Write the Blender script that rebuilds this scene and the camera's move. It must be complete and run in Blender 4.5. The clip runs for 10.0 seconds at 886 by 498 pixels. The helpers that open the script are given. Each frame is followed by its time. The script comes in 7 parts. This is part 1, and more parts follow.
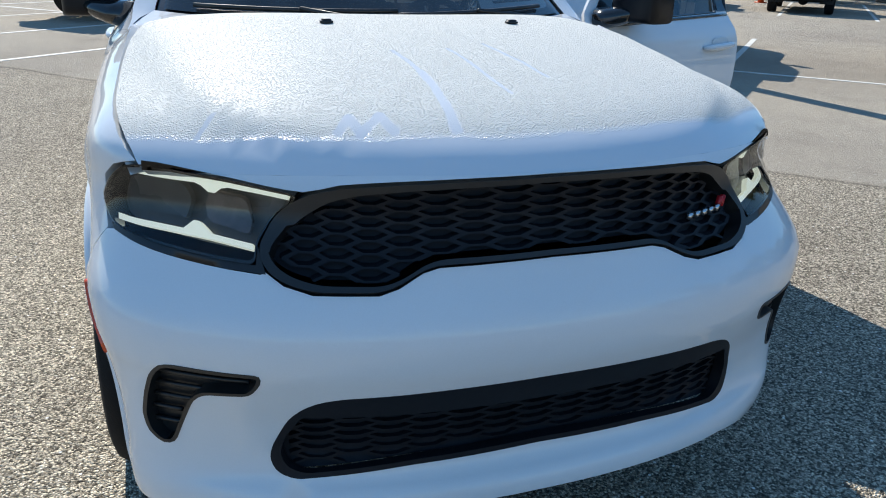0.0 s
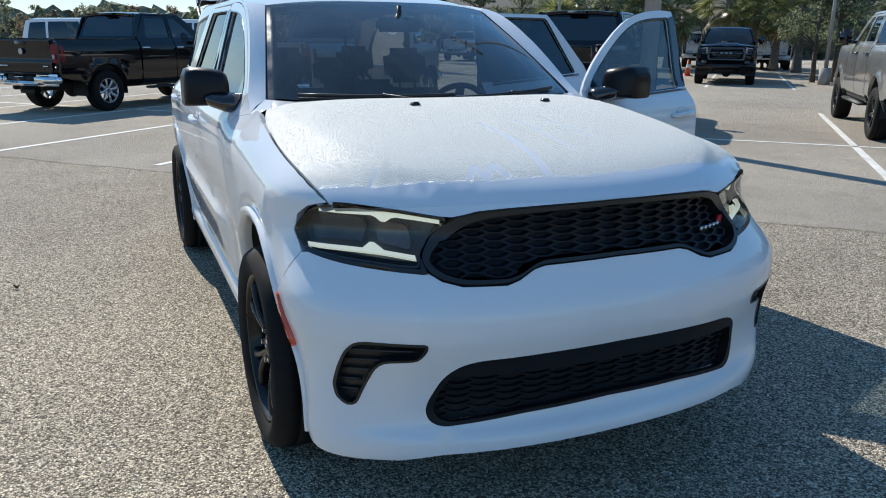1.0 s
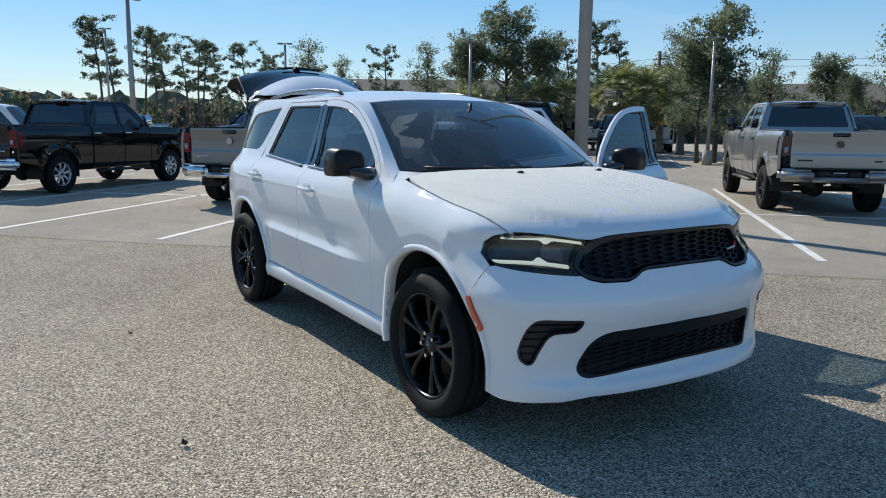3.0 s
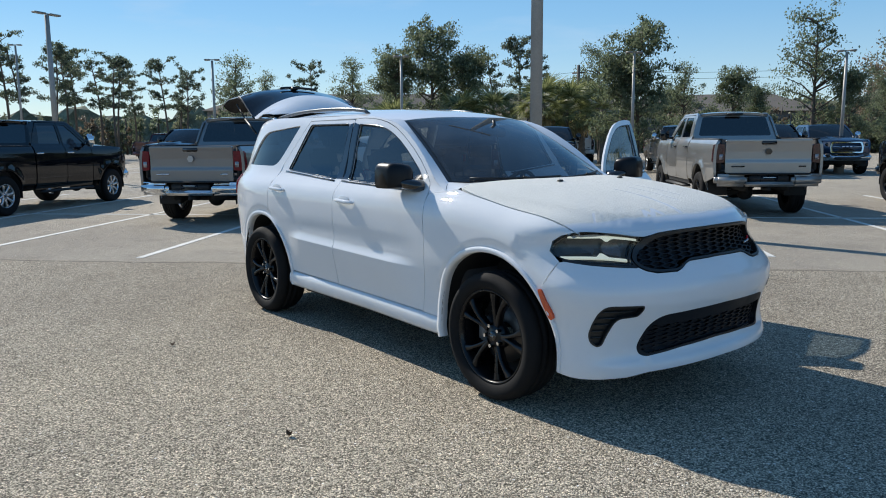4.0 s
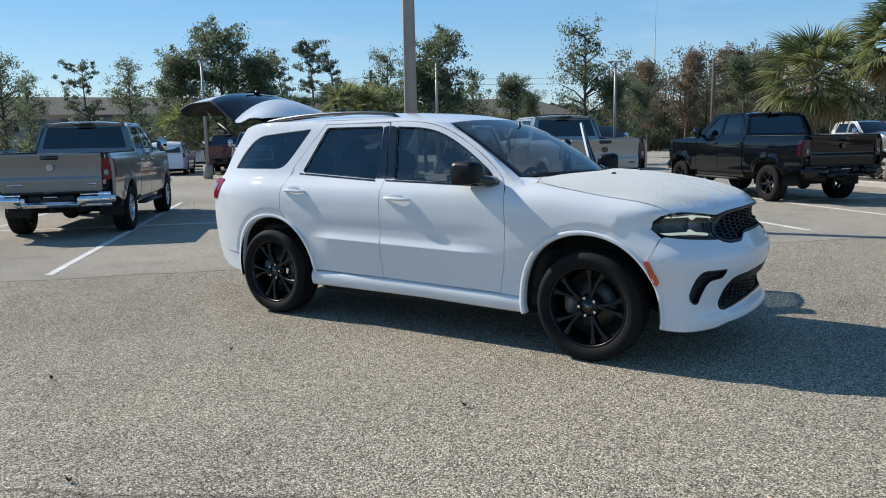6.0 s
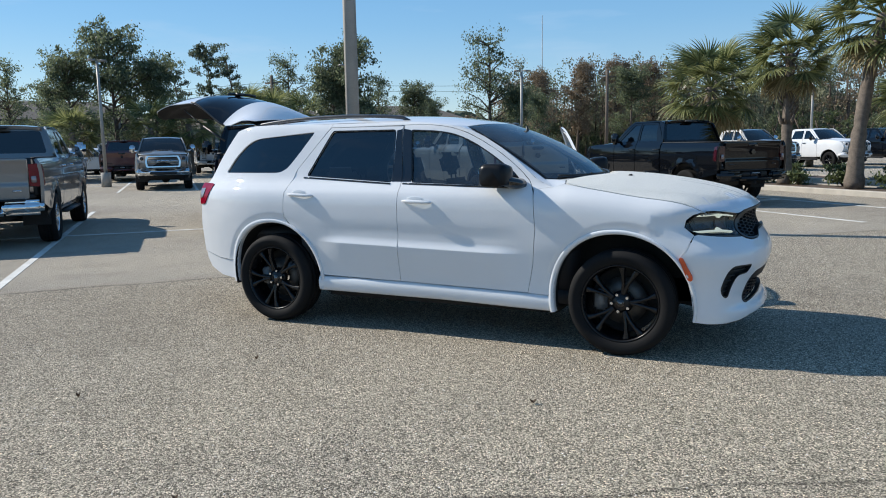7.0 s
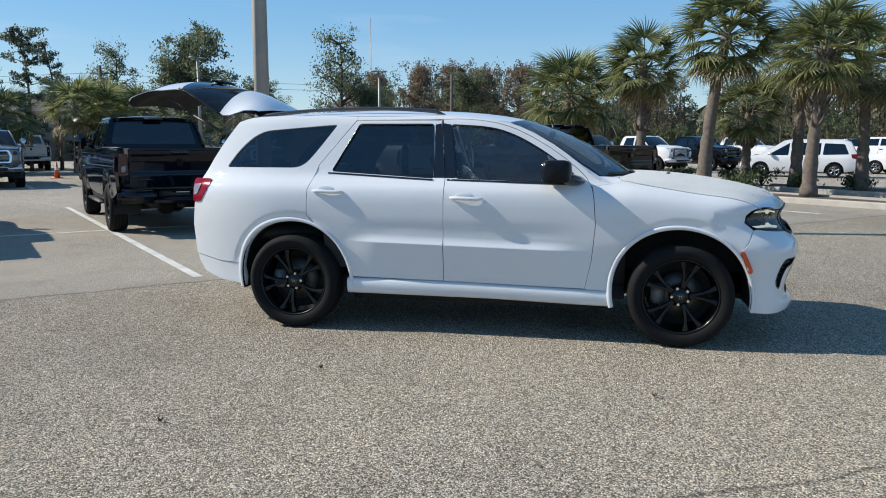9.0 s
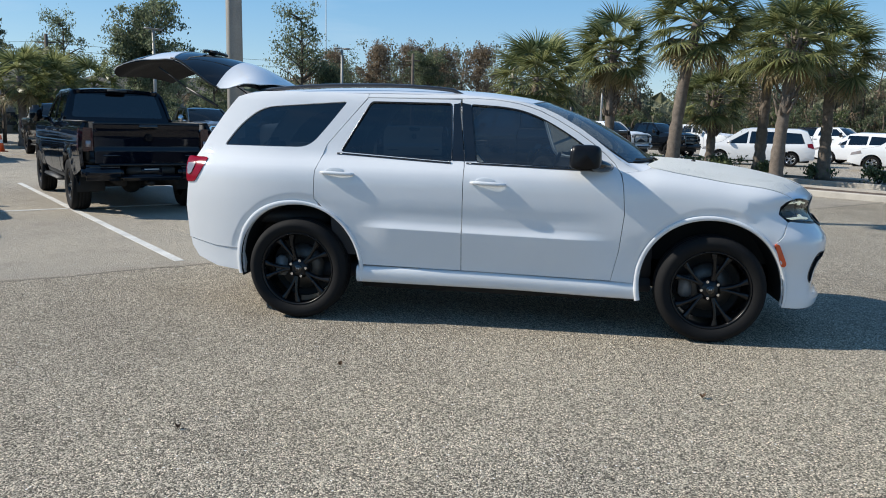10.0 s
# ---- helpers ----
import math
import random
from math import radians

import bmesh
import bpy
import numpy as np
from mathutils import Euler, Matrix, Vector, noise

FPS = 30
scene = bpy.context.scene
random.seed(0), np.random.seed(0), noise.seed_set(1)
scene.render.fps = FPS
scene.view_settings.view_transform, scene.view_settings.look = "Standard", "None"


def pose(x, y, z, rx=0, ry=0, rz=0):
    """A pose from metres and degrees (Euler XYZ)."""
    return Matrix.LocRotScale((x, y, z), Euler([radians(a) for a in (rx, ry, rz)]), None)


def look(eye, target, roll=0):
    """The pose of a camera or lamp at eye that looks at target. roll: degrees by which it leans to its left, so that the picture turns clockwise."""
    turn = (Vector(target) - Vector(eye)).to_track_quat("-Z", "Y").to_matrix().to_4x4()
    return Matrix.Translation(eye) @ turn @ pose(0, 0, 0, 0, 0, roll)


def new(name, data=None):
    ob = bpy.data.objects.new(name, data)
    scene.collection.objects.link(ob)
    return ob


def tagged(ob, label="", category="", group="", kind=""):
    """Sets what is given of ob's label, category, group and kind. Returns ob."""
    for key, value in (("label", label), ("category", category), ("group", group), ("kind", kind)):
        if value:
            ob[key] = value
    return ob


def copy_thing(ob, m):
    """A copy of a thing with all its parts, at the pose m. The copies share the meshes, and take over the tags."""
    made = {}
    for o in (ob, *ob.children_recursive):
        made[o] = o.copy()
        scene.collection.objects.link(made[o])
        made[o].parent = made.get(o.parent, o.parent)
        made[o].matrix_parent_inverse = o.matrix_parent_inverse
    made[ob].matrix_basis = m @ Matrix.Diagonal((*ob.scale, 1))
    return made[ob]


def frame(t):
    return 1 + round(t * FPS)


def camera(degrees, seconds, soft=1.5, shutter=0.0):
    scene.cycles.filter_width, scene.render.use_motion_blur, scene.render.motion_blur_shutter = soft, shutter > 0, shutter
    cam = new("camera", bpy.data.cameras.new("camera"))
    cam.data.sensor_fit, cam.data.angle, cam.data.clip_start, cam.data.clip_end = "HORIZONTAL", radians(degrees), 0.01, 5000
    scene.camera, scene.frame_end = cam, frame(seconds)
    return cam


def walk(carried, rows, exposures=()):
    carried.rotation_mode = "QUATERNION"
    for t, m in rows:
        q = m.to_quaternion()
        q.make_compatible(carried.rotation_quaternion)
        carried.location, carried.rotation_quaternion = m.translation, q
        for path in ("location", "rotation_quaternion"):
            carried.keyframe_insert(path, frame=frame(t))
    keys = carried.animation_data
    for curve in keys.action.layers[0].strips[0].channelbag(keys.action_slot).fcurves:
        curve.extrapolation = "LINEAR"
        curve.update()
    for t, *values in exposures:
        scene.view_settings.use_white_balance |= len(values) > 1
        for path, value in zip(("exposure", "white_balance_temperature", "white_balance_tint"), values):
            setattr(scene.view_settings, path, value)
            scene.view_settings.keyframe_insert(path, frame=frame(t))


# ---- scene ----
cam = camera(61.2, 10.0, soft=1.0)
PATH = [
    (0, (2.179, -0.715, 1.465), (0.431, -0.079, 0.731), 2.0),
    (0.5, (2.44, -1.06, 1.487), (0.682, -0.336, 0.867), 1.2),
    (1, (2.679, -1.385, 1.517), (0.921, -0.6, 0.975), 0.5),
    (1.5, (2.866, -1.767, 1.534), (1.124, -0.908, 1.056), 0.5),
    (2, (3.085, -2.103, 1.512), (1.359, -1.181, 1.099), 0.6),
    (2.5, (3.267, -2.471, 1.522), (1.561, -1.492, 1.157), 0.7),
    (4, (3.188, -3.8, 1.541), (1.635, -2.574, 1.248), -0.4),
    (4.5, (3.005, -4.315, 1.566), (1.546, -2.981, 1.27), -0.8),
    (5, (2.71, -4.745, 1.548), (1.358, -3.301, 1.251), -1.0),
    (5.5, (2.379, -5.224, 1.549), (1.147, -3.676, 1.253), -1.1),
    (7, (1.117, -6.193, 1.531), (0.265, -4.404, 1.254), -1.0),
    (7.5, (0.671, -6.35, 1.529), (-0.066, -4.511, 1.255), -0.9),
    (8, (0.192, -6.554, 1.522), (-0.425, -4.671, 1.253), -0.7),
    (8.5, (-0.233, -6.591, 1.493), (-0.74, -4.676, 1.222), -0.4),
    (9, (-0.607, -6.595, 1.494), (-1.012, -4.656, 1.218), 0.1),
    (9.5, (-0.94, -6.584, 1.51), (-1.266, -4.633, 1.217), 0.7),
    (10, (-1.158, -6.346, 1.486), (-1.434, -4.392, 1.163), 1.4),
]
walk(cam, [(t, look(eye, target, roll)) for t, eye, target, roll in PATH],
     exposures=[(0.0, 0.46, 6500, 9), (1.0, 0.32, 6500, 9), (2.5, 0.16, 6500, 9), (4.5, 0.12, 6500, 9), (7.0, 0.15, 6500, 9), (10.0, 0.14, 6550, 9)])

# ---- world and sun ----
SUN_ELEV, SUN_TRAVEL = 38.0, 6.2
world = bpy.data.worlds.new("sky")
scene.world = world
world.use_nodes = True
wn, wl = world.node_tree.nodes, world.node_tree.links
sky = wn.new("ShaderNodeTexSky")
sky.sky_type, sky.sun_disc = "NISHITA", False
sky.sun_elevation = radians(SUN_ELEV)
sky.sun_rotation = radians(270 - SUN_TRAVEL)
sky.air_density, sky.dust_density, sky.ozone_density = 1.0, 0.02, 2.2
background = wn["Background"]
tint = wn.new("ShaderNodeHueSaturation")
tint.inputs["Saturation"].default_value, tint.inputs["Value"].default_value = 1.27, 1.0
clouds, lay, veil = wn.new("ShaderNodeTexNoise"), wn.new("ShaderNodeMapping"), wn.new("ShaderNodeMix")
place = wn.new("ShaderNodeTexCoord")
lay.inputs["Scale"].default_value = (1.2, 2.5, 9.0)
clouds.inputs["Scale"].default_value, clouds.inputs["Detail"].default_value, clouds.inputs["Roughness"].default_value = 2.2, 6, 0.55
thin = wn.new("ShaderNodeMapRange")
thin.inputs[1].default_value, thin.inputs[2].default_value, thin.inputs[3].default_value, thin.inputs[4].default_value = 0.56, 0.80, 0.0, 0.45
veil.data_type = "RGBA"
veil.inputs[7].default_value = (7.5, 7.8, 8.2, 1)
wl.new(place.outputs["Generated"], lay.inputs[0]), wl.new(lay.outputs[0], clouds.inputs[0]), wl.new(clouds.outputs[0], thin.inputs[0])
wl.new(thin.outputs[0], veil.inputs[0]), wl.new(tint.outputs[0], veil.inputs[6])
wl.new(sky.outputs[0], tint.inputs["Color"])
# clear winter air: an even blue from a pale horizon upwards, mixed with the brightening towards the sun
height, air, even = wn.new("ShaderNodeSeparateXYZ"), wn.new("ShaderNodeValToRGB"), wn.new("ShaderNodeMix")
while len(air.color_ramp.elements) < 4:
    air.color_ramp.elements.new(0.5)
for e, (p, c) in zip(air.color_ramp.elements, ((0.0, (0.58, 0.80, 0.98)), (0.15, (0.29, 0.60, 0.97)), (0.38, (0.12, 0.40, 0.88)), (1.0, (0.17, 0.32, 0.56)))):
    e.position, e.color = p, (*c, 1)
glow = wn.new("ShaderNodeVectorMath")
glow.operation = "SCALE"
glow.inputs["Scale"].default_value = 7.5
even.data_type = "RGBA"
even.inputs[0].default_value = 0.6
wl.new(place.outputs["Generated"], height.inputs[0]), wl.new(height.outputs[2], air.inputs[0]), wl.new(air.outputs[0], glow.inputs[0])
wl.new(veil.outputs[2], even.inputs[6]), wl.new(glow.outputs[0], even.inputs[7]), wl.new(even.outputs[2], background.inputs[0])
background.inputs[1].default_value = 0.108
sun = new("sun", bpy.data.lights.new("sun", "SUN"))
sun.data.energy, sun.data.angle, sun.data.color = 4.95, radians(0.53), (1.0, 0.94, 0.85)
_e, _a = radians(SUN_ELEV), radians(SUN_TRAVEL)
SUN_DIR = Vector((math.cos(_e) * math.cos(_a), math.cos(_e) * math.sin(_a), -math.sin(_e)))
sun.matrix_world = Matrix.Translation((-20, -2, 20)) @ SUN_DIR.to_track_quat("-Z", "Y").to_matrix().to_4x4()

# ---- materials ----
def node_material(name):
    m = bpy.data.materials.new(name)
    m.use_nodes = True
    return m, m.node_tree.nodes, m.node_tree.links, m.node_tree.nodes["Principled BSDF"]


def ramp(n, stops):
    r = n.new("ShaderNodeValToRGB")
    while len(r.color_ramp.elements) < len(stops):
        r.color_ramp.elements.new(0.5)
    for e, (p, c) in zip(r.color_ramp.elements, stops):
        e.position, e.color = p, (c, c, c, 1) if isinstance(c, (int, float)) else (*c, 1)
    return r


def surface(name, color, rough=0.5, metal=0.0, vary=0.12, scale=6.0, grain=60.0, bump=0.0, coat=0.0, rvary=0.08, alpha=None):
    """A plain material with variation at two scales in colour and gloss, and fine relief."""
    m, n, l, p = node_material(name)
    tc = n.new("ShaderNodeTexCoord")
    big, fine = n.new("ShaderNodeTexNoise"), n.new("ShaderNodeTexNoise")
    big.inputs["Scale"].default_value, big.inputs["Detail"].default_value = scale, 5
    fine.inputs["Scale"].default_value, fine.inputs["Detail"].default_value = grain, 3
    for t in (big, fine):
        l.new(tc.outputs["Object"], t.inputs["Vector"])
    mix = n.new("ShaderNodeMix")
    mix.data_type = "FLOAT"
    mix.inputs[0].default_value = 0.4
    l.new(big.outputs[0], mix.inputs[2]), l.new(fine.outputs[0], mix.inputs[3])
    lo, hi = tuple(max(0, c * (1 - vary)) for c in color), tuple(min(1, c * (1 + vary)) for c in color)
    r = ramp(n, [(0.32, lo), (0.68, hi)])
    l.new(mix.outputs[0], r.inputs[0])
    l.new(r.outputs[0], p.inputs["Base Color"])
    rr = ramp(n, [(0.3, max(0.0, rough - rvary)), (0.7, min(1.0, rough + rvary))])
    l.new(big.outputs[0], rr.inputs[0])
    l.new(rr.outputs[0], p.inputs["Roughness"])
    p.inputs["Metallic"].default_value = metal
    p.inputs["Coat Weight"].default_value = coat
    p.inputs["Coat Roughness"].default_value = 0.03
    if bump:
        b = n.new("ShaderNodeBump")
        b.inputs["Strength"].default_value, b.inputs["Distance"].default_value = bump, 0.004
        l.new(fine.outputs[0], b.inputs["Height"])
        l.new(b.outputs[0], p.inputs["Normal"])
    return m


def paint(name, color, metal=0.0, rough=0.35, coat=1.0):
    """Car paint: clear coat over a base with faint dust, and a very slight orange peel."""
    m = surface(name, color, rough, metal, vary=0.03, scale=2.0, grain=300, coat=coat, rvary=0.05)
    n, l, p = m.node_tree.nodes, m.node_tree.links, m.node_tree.nodes["Principled BSDF"]
    t, b = n.new("ShaderNodeTexNoise"), n.new("ShaderNodeBump")
    tc = n.new("ShaderNodeTexCoord")
    t.inputs["Scale"].default_value = 90
    b.inputs["Strength"].default_value, b.inputs["Distance"].default_value = 0.02, 0.002
    l.new(tc.outputs["Object"], t.inputs["Vector"]), l.new(t.outputs[0], b.inputs["Height"])
    l.new(b.outputs[0], p.inputs["Coat Normal"])
    p.inputs["Specular IOR Level"].default_value = 0.5 if metal else 0.0
    return m


def glass(name, tint, gloss=0.02, film=0.0, ior=1.65):
    """A tinted pane: what is behind shows through darkened, and the sky mirrors by Fresnel."""
    m, n, l, p = node_material(name)
    n.remove(p)
    tr, gl, mx, fr = (n.new(k) for k in ("ShaderNodeBsdfTransparent", "ShaderNodeBsdfGlossy", "ShaderNodeMixShader", "ShaderNodeFresnel"))
    tr.inputs[0].default_value = (*tint, 1)
    gl.inputs["Roughness"].default_value = gloss
    fr.inputs[0].default_value = ior   # both faces of the pane
    l.new(fr.outputs[0], mx.inputs[0]), l.new(tr.outputs[0], mx.inputs[1]), l.new(gl.outputs[0], mx.inputs[2])
    l.new(mx.outputs[0], n["Material Output"].inputs[0])
    if film:
        # a thin breath of dew on the outside
        df, m2, tn, tc, rr = n.new("ShaderNodeBsdfDiffuse"), n.new("ShaderNodeMixShader"), n.new("ShaderNodeTexNoise"), n.new("ShaderNodeTexCoord"), ramp(n, [(0.3, film * 0.6), (0.7, film * 1.4)])
        df.inputs[0].default_value = (0.62, 0.72, 0.82, 1)
        tn.inputs["Scale"].default_value, tn.inputs["Detail"].default_value = 5, 5
        l.new(tc.outputs["Object"], tn.inputs["Vector"]), l.new(tn.outputs[0], rr.inputs[0]), l.new(rr.outputs[0], m2.inputs[0])
        l.new(mx.outputs[0], m2.inputs[1]), l.new(df.outputs[0], m2.inputs[2])
        l.new(m2.outputs[0], n["Material Output"].inputs[0])
    return m


def emitter(name, color, strength, base=(0.8, 0.8, 0.8)):
    m, n, l, p = node_material(name)
    p.inputs["Base Color"].default_value = (*base, 1)
    p.inputs["Emission Color"].default_value = (*color, 1)
    p.inputs["Emission Strength"].default_value = strength
    p.inputs["Roughness"].default_value = 0.3
    return m


WHITE = paint("white_paint", (0.705, 0.720, 0.735))
BLACK_PAINT = paint("black_paint", (0.004, 0.005, 0.007), rough=0.4, coat=0.9)
NAVY_PAINT = paint("blue_black_paint", (0.003, 0.005, 0.010), rough=0.4, coat=0.75)
SILVER = paint("silver_paint", (0.29, 0.285, 0.275), metal=0.7, rough=0.38)
GREY_PAINT = paint("grey_paint", (0.20, 0.195, 0.19), metal=0.6, rough=0.38)
BLUE_PAINT = paint("blue_paint", (0.012, 0.045, 0.11), metal=0.2)
RED_PAINT = paint("dark_red_paint", (0.055, 0.005, 0.010), metal=0.1)
SATIN = surface("satin_black_plastic", (0.012, 0.013, 0.014), 0.42, bump=0.05, vary=0.2)
GLOSSB = surface("gloss_black_plastic", (0.007, 0.007, 0.008), 0.14, vary=0.2, coat=0.6)
TEXTB = surface("textured_black_plastic", (0.018, 0.019, 0.02), 0.6, bump=0.3, grain=400, vary=0.2)
RUBBER = surface("tyre_rubber", (0.009, 0.009, 0.0095), 0.8, bump=0.25, grain=180, vary=0.3, scale=9)
RUBBER.node_tree.nodes["Principled BSDF"].inputs["Specular IOR Level"].default_value = 0.2
MESHB = surface("dark_mesh_plastic", (0.010, 0.0115, 0.015), 0.5, vary=0.2)
MESHB.node_tree.nodes["Principled BSDF"].inputs["Specular IOR Level"].default_value = 0.2
RIMB = surface("gloss_black_alloy", (0.006, 0.006, 0.007), 0.30, coat=0.12, vary=0.2)
RIMB.node_tree.nodes["Principled BSDF"].inputs["Specular IOR Level"].default_value = 0.3
CHROME = surface("chrome", (0.75, 0.76, 0.77), 0.1, metal=1.0, vary=0.04)
DISC = surface("brake_disc_iron", (0.10, 0.095, 0.09), 0.5, metal=0.8, vary=0.2)
CALIPER = surface("brake_caliper_grey", (0.20, 0.20, 0.20), 0.5, vary=0.2)
STEEL = surface("brushed_steel", (0.38, 0.38, 0.39), 0.35, metal=1.0, vary=0.15)
ALLOY = surface("bright_alloy", (0.55, 0.56, 0.57), 0.25, metal=0.9, vary=0.08)
DEPTH = surface("grille_depth_black", (0.012, 0.014, 0.019), 0.8, vary=0.3)
DEPTH.node_tree.nodes["Principled BSDF"].inputs["Specular IOR Level"].default_value = 0.3
UNDER = surface("underbody_black", (0.01, 0.01, 0.01), 0.8, bump=0.2, vary=0.4)
CLOTH = surface("dark_seat_cloth", (0.025, 0.025, 0.028), 0.85, bump=0.3, grain=300, vary=0.2)
TRIM = surface("interior_plastic", (0.03, 0.03, 0.033), 0.6, bump=0.2, grain=250)
SMOKELENS = surface("smoked_red_lens", (0.040, 0.002, 0.006), 0.2, coat=0.4, vary=0.15)
REDLENS = surface("red_lamp_lens", (0.16, 0.006, 0.014), 0.2, coat=0.25, vary=0.15)
REDLENS.node_tree.nodes["Principled BSDF"].inputs["Specular IOR Level"].default_value = 0.2
CLEARLENS = surface("clear_lamp_lens", (0.34, 0.30, 0.30), 0.15, coat=1.0, metal=0.3)
AMBER = surface("amber_marker_lens", (0.62, 0.075, 0.015), 0.15, coat=0.7, vary=0.2, grain=150)
GATELINING = surface("gate_lining_plastic", (0.014, 0.014, 0.016), 0.85, bump=0.2, grain=250)
GATELINING.node_tree.nodes["Principled BSDF"].inputs["Specular IOR Level"].default_value = 0.25
INNERLENS = surface("projector_lens", (0.13, 0.105, 0.10), 0.12, coat=0.6, vary=0.25, scale=40)
LAMPDARK = surface("lamp_housing", (0.075, 0.076, 0.078), 0.3, vary=0.2)
DRL = emitter("running_light", (0.93, 1.0, 0.82), 0.45)
RAILGREY = surface("roof_rail_black", (0.03, 0.03, 0.033), 0.3, coat=0.6)
MIRRORB = surface("mirror_shell_black", (0.007, 0.0078, 0.010), 0.34, vary=0.2)
MIRRORB.node_tree.nodes["Principled BSDF"].inputs["Specular IOR Level"].default_value = 0.2
REDDARK = surface("dark_lamp_bar", (0.016, 0.005, 0.007), 0.16, coat=0.1)
SUVRED = surface("bright_red_lens", (0.25, 0.002, 0.016), 0.12, vary=0.15)
SUVRED.node_tree.nodes["Principled BSDF"].inputs["Specular IOR Level"].default_value = 0.3
PAPER = surface("paper", (0.7, 0.76, 0.78), 0.8)
REDMARK = surface("red_badge", (0.45, 0.01, 0.015), 0.3)
TINT = glass("dark_tinted_glass", (0.05, 0.063, 0.072), ior=1.9)
DARKGLASS = surface("privacy_glass", (0.004, 0.005, 0.008), 0.04, vary=0.05, rvary=0.02)
SCREEN = glass("windscreen_glass", (0.25, 0.30, 0.32), film=0.04, ior=1.75)
FRONTGLASS = glass("front_door_glass", (0.22, 0.27, 0.29), film=0.012, ior=1.9)
LENSCOVER = glass("lamp_cover_glass", (0.84, 0.86, 0.86), ior=1.45)

# ---- mesh tools ----
from mathutils.geometry import delaunay_2d_cdt


def spline(xs, ys):
    """A smooth monotone curve through a few knots."""
    xs, ys = [float(v) for v in xs], [float(v) for v in ys]
    d = [(ys[i + 1] - ys[i]) / (xs[i + 1] - xs[i]) for i in range(len(xs) - 1)]
    m = [d[0]] + [0 if d[i - 1] * d[i] <= 0 else 2 * d[i - 1] * d[i] / (d[i - 1] + d[i]) for i in range(1, len(d))] + [d[-1]]

    def at(x):
        if x <= xs[0]:
            return ys[0]
        if x >= xs[-1]:
            return ys[-1]
        i = max(k for k in range(len(xs) - 1) if xs[k] <= x)
        h = xs[i + 1] - xs[i]
        t = (x - xs[i]) / h
        return ((1 + 2 * t) * (1 - t) ** 2 * ys[i] + t * (1 - t) ** 2 * h * m[i] + t * t * (3 - 2 * t) * ys[i + 1] + t * t * (t - 1) * h * m[i + 1])
    return at


def soft(fn, lo, hi, sigma, even=False):
    """The curve fn from lo to hi with its small unevenness smoothed away over sigma; even: mirrored at lo."""
    n = 1200
    xs = np.linspace(lo - 4 * sigma, hi + 4 * sigma, n)

    def ext(x):
        if x < lo:
            return fn(2 * lo - x) if even else 2 * fn(lo) - fn(2 * lo - x)
        if x > hi:
            return 2 * fn(hi) - fn(2 * hi - x)
        return fn(x)
    ys = np.array([ext(float(x)) for x in xs])
    w = max(1, int(4 * sigma / (xs[1] - xs[0])))
    k = np.exp(-0.5 * (np.arange(-w, w + 1) * (xs[1] - xs[0]) / sigma) ** 2)
    ys = np.convolve(np.pad(ys, w, mode="edge"), k / k.sum(), mode="valid")
    return lambda x: float(np.interp(x, xs, ys))


def smooth01(a, b, x):
    t = min(1, max(0, (x - a) / (b - a)))
    return t * t * (3 - 2 * t)


def part(name, bm, material, parent=None, label="", flat=False):
    """Links a bmesh as one mesh object under a thing or a part."""
    me = bpy.data.meshes.new(name)
    bm.normal_update()
    bm.to_mesh(me)
    bm.free()
    me.materials.append(material)
    if not flat:
        me.polygons.foreach_set("use_smooth", [True] * len(me.polygons))
    lay = me.attributes.get("surface_normal")
    if lay:
        vals = np.zeros(len(me.vertices) * 3, dtype=np.float32)
        lay.data.foreach_get("vector", vals)
        vals = vals.reshape(-1, 3)
        own = np.array([v.normal[:] for v in me.vertices], dtype=np.float32)
        none = (vals ** 2).sum(axis=1) < 0.25
        vals[none] = own[none]
        me.attributes.remove(lay)
        me.normals_split_custom_set_from_vertices(vals.tolist())
    ob = new(name, me)
    if parent is not None:
        ob.parent = parent
    if label:
        ob["label"] = label
    return ob


def again(ob, m=None):
    """Another object on the same mesh, under the same parent."""
    o = ob.copy()
    scene.collection.objects.link(o)
    if m is not None:
        o.matrix_basis = m @ ob.matrix_basis
    return o


def empty(name, m, label, category, group=""):
    ob = new(name)
    ob.matrix_basis = m
    return tagged(ob, label, category, group)


def box(bm, lo, hi, bevel=0.0, m=None, segs=2):
    x0, y0, z0 = lo
    x1, y1, z1 = hi
    mat = Matrix.LocRotScale(((x0 + x1) / 2, (y0 + y1) / 2, (z0 + z1) / 2), None, (x1 - x0, y1 - y0, z1 - z0))
    vs = bmesh.ops.create_cube(bm, size=1, matrix=mat)["verts"]
    if bevel:
        es = list({e for v in vs for e in v.link_edges})
        r = bmesh.ops.bevel(bm, geom=es, offset=bevel, segments=segs, affect="EDGES", clamp_overlap=True)
        vs = list({v for f in r["faces"] for v in f.verts} | {v for v in vs if v.is_valid})
    if m is not None:
        bmesh.ops.transform(bm, matrix=m, verts=[v for v in vs if v.is_valid])
    return bm


def boxes(*items, bevel=0.01):
    bm = bmesh.new()
    for it in items:
        box(bm, *it, bevel=bevel) if len(it) == 2 else box(bm, it[0], it[1], bevel, it[2])
    return bm


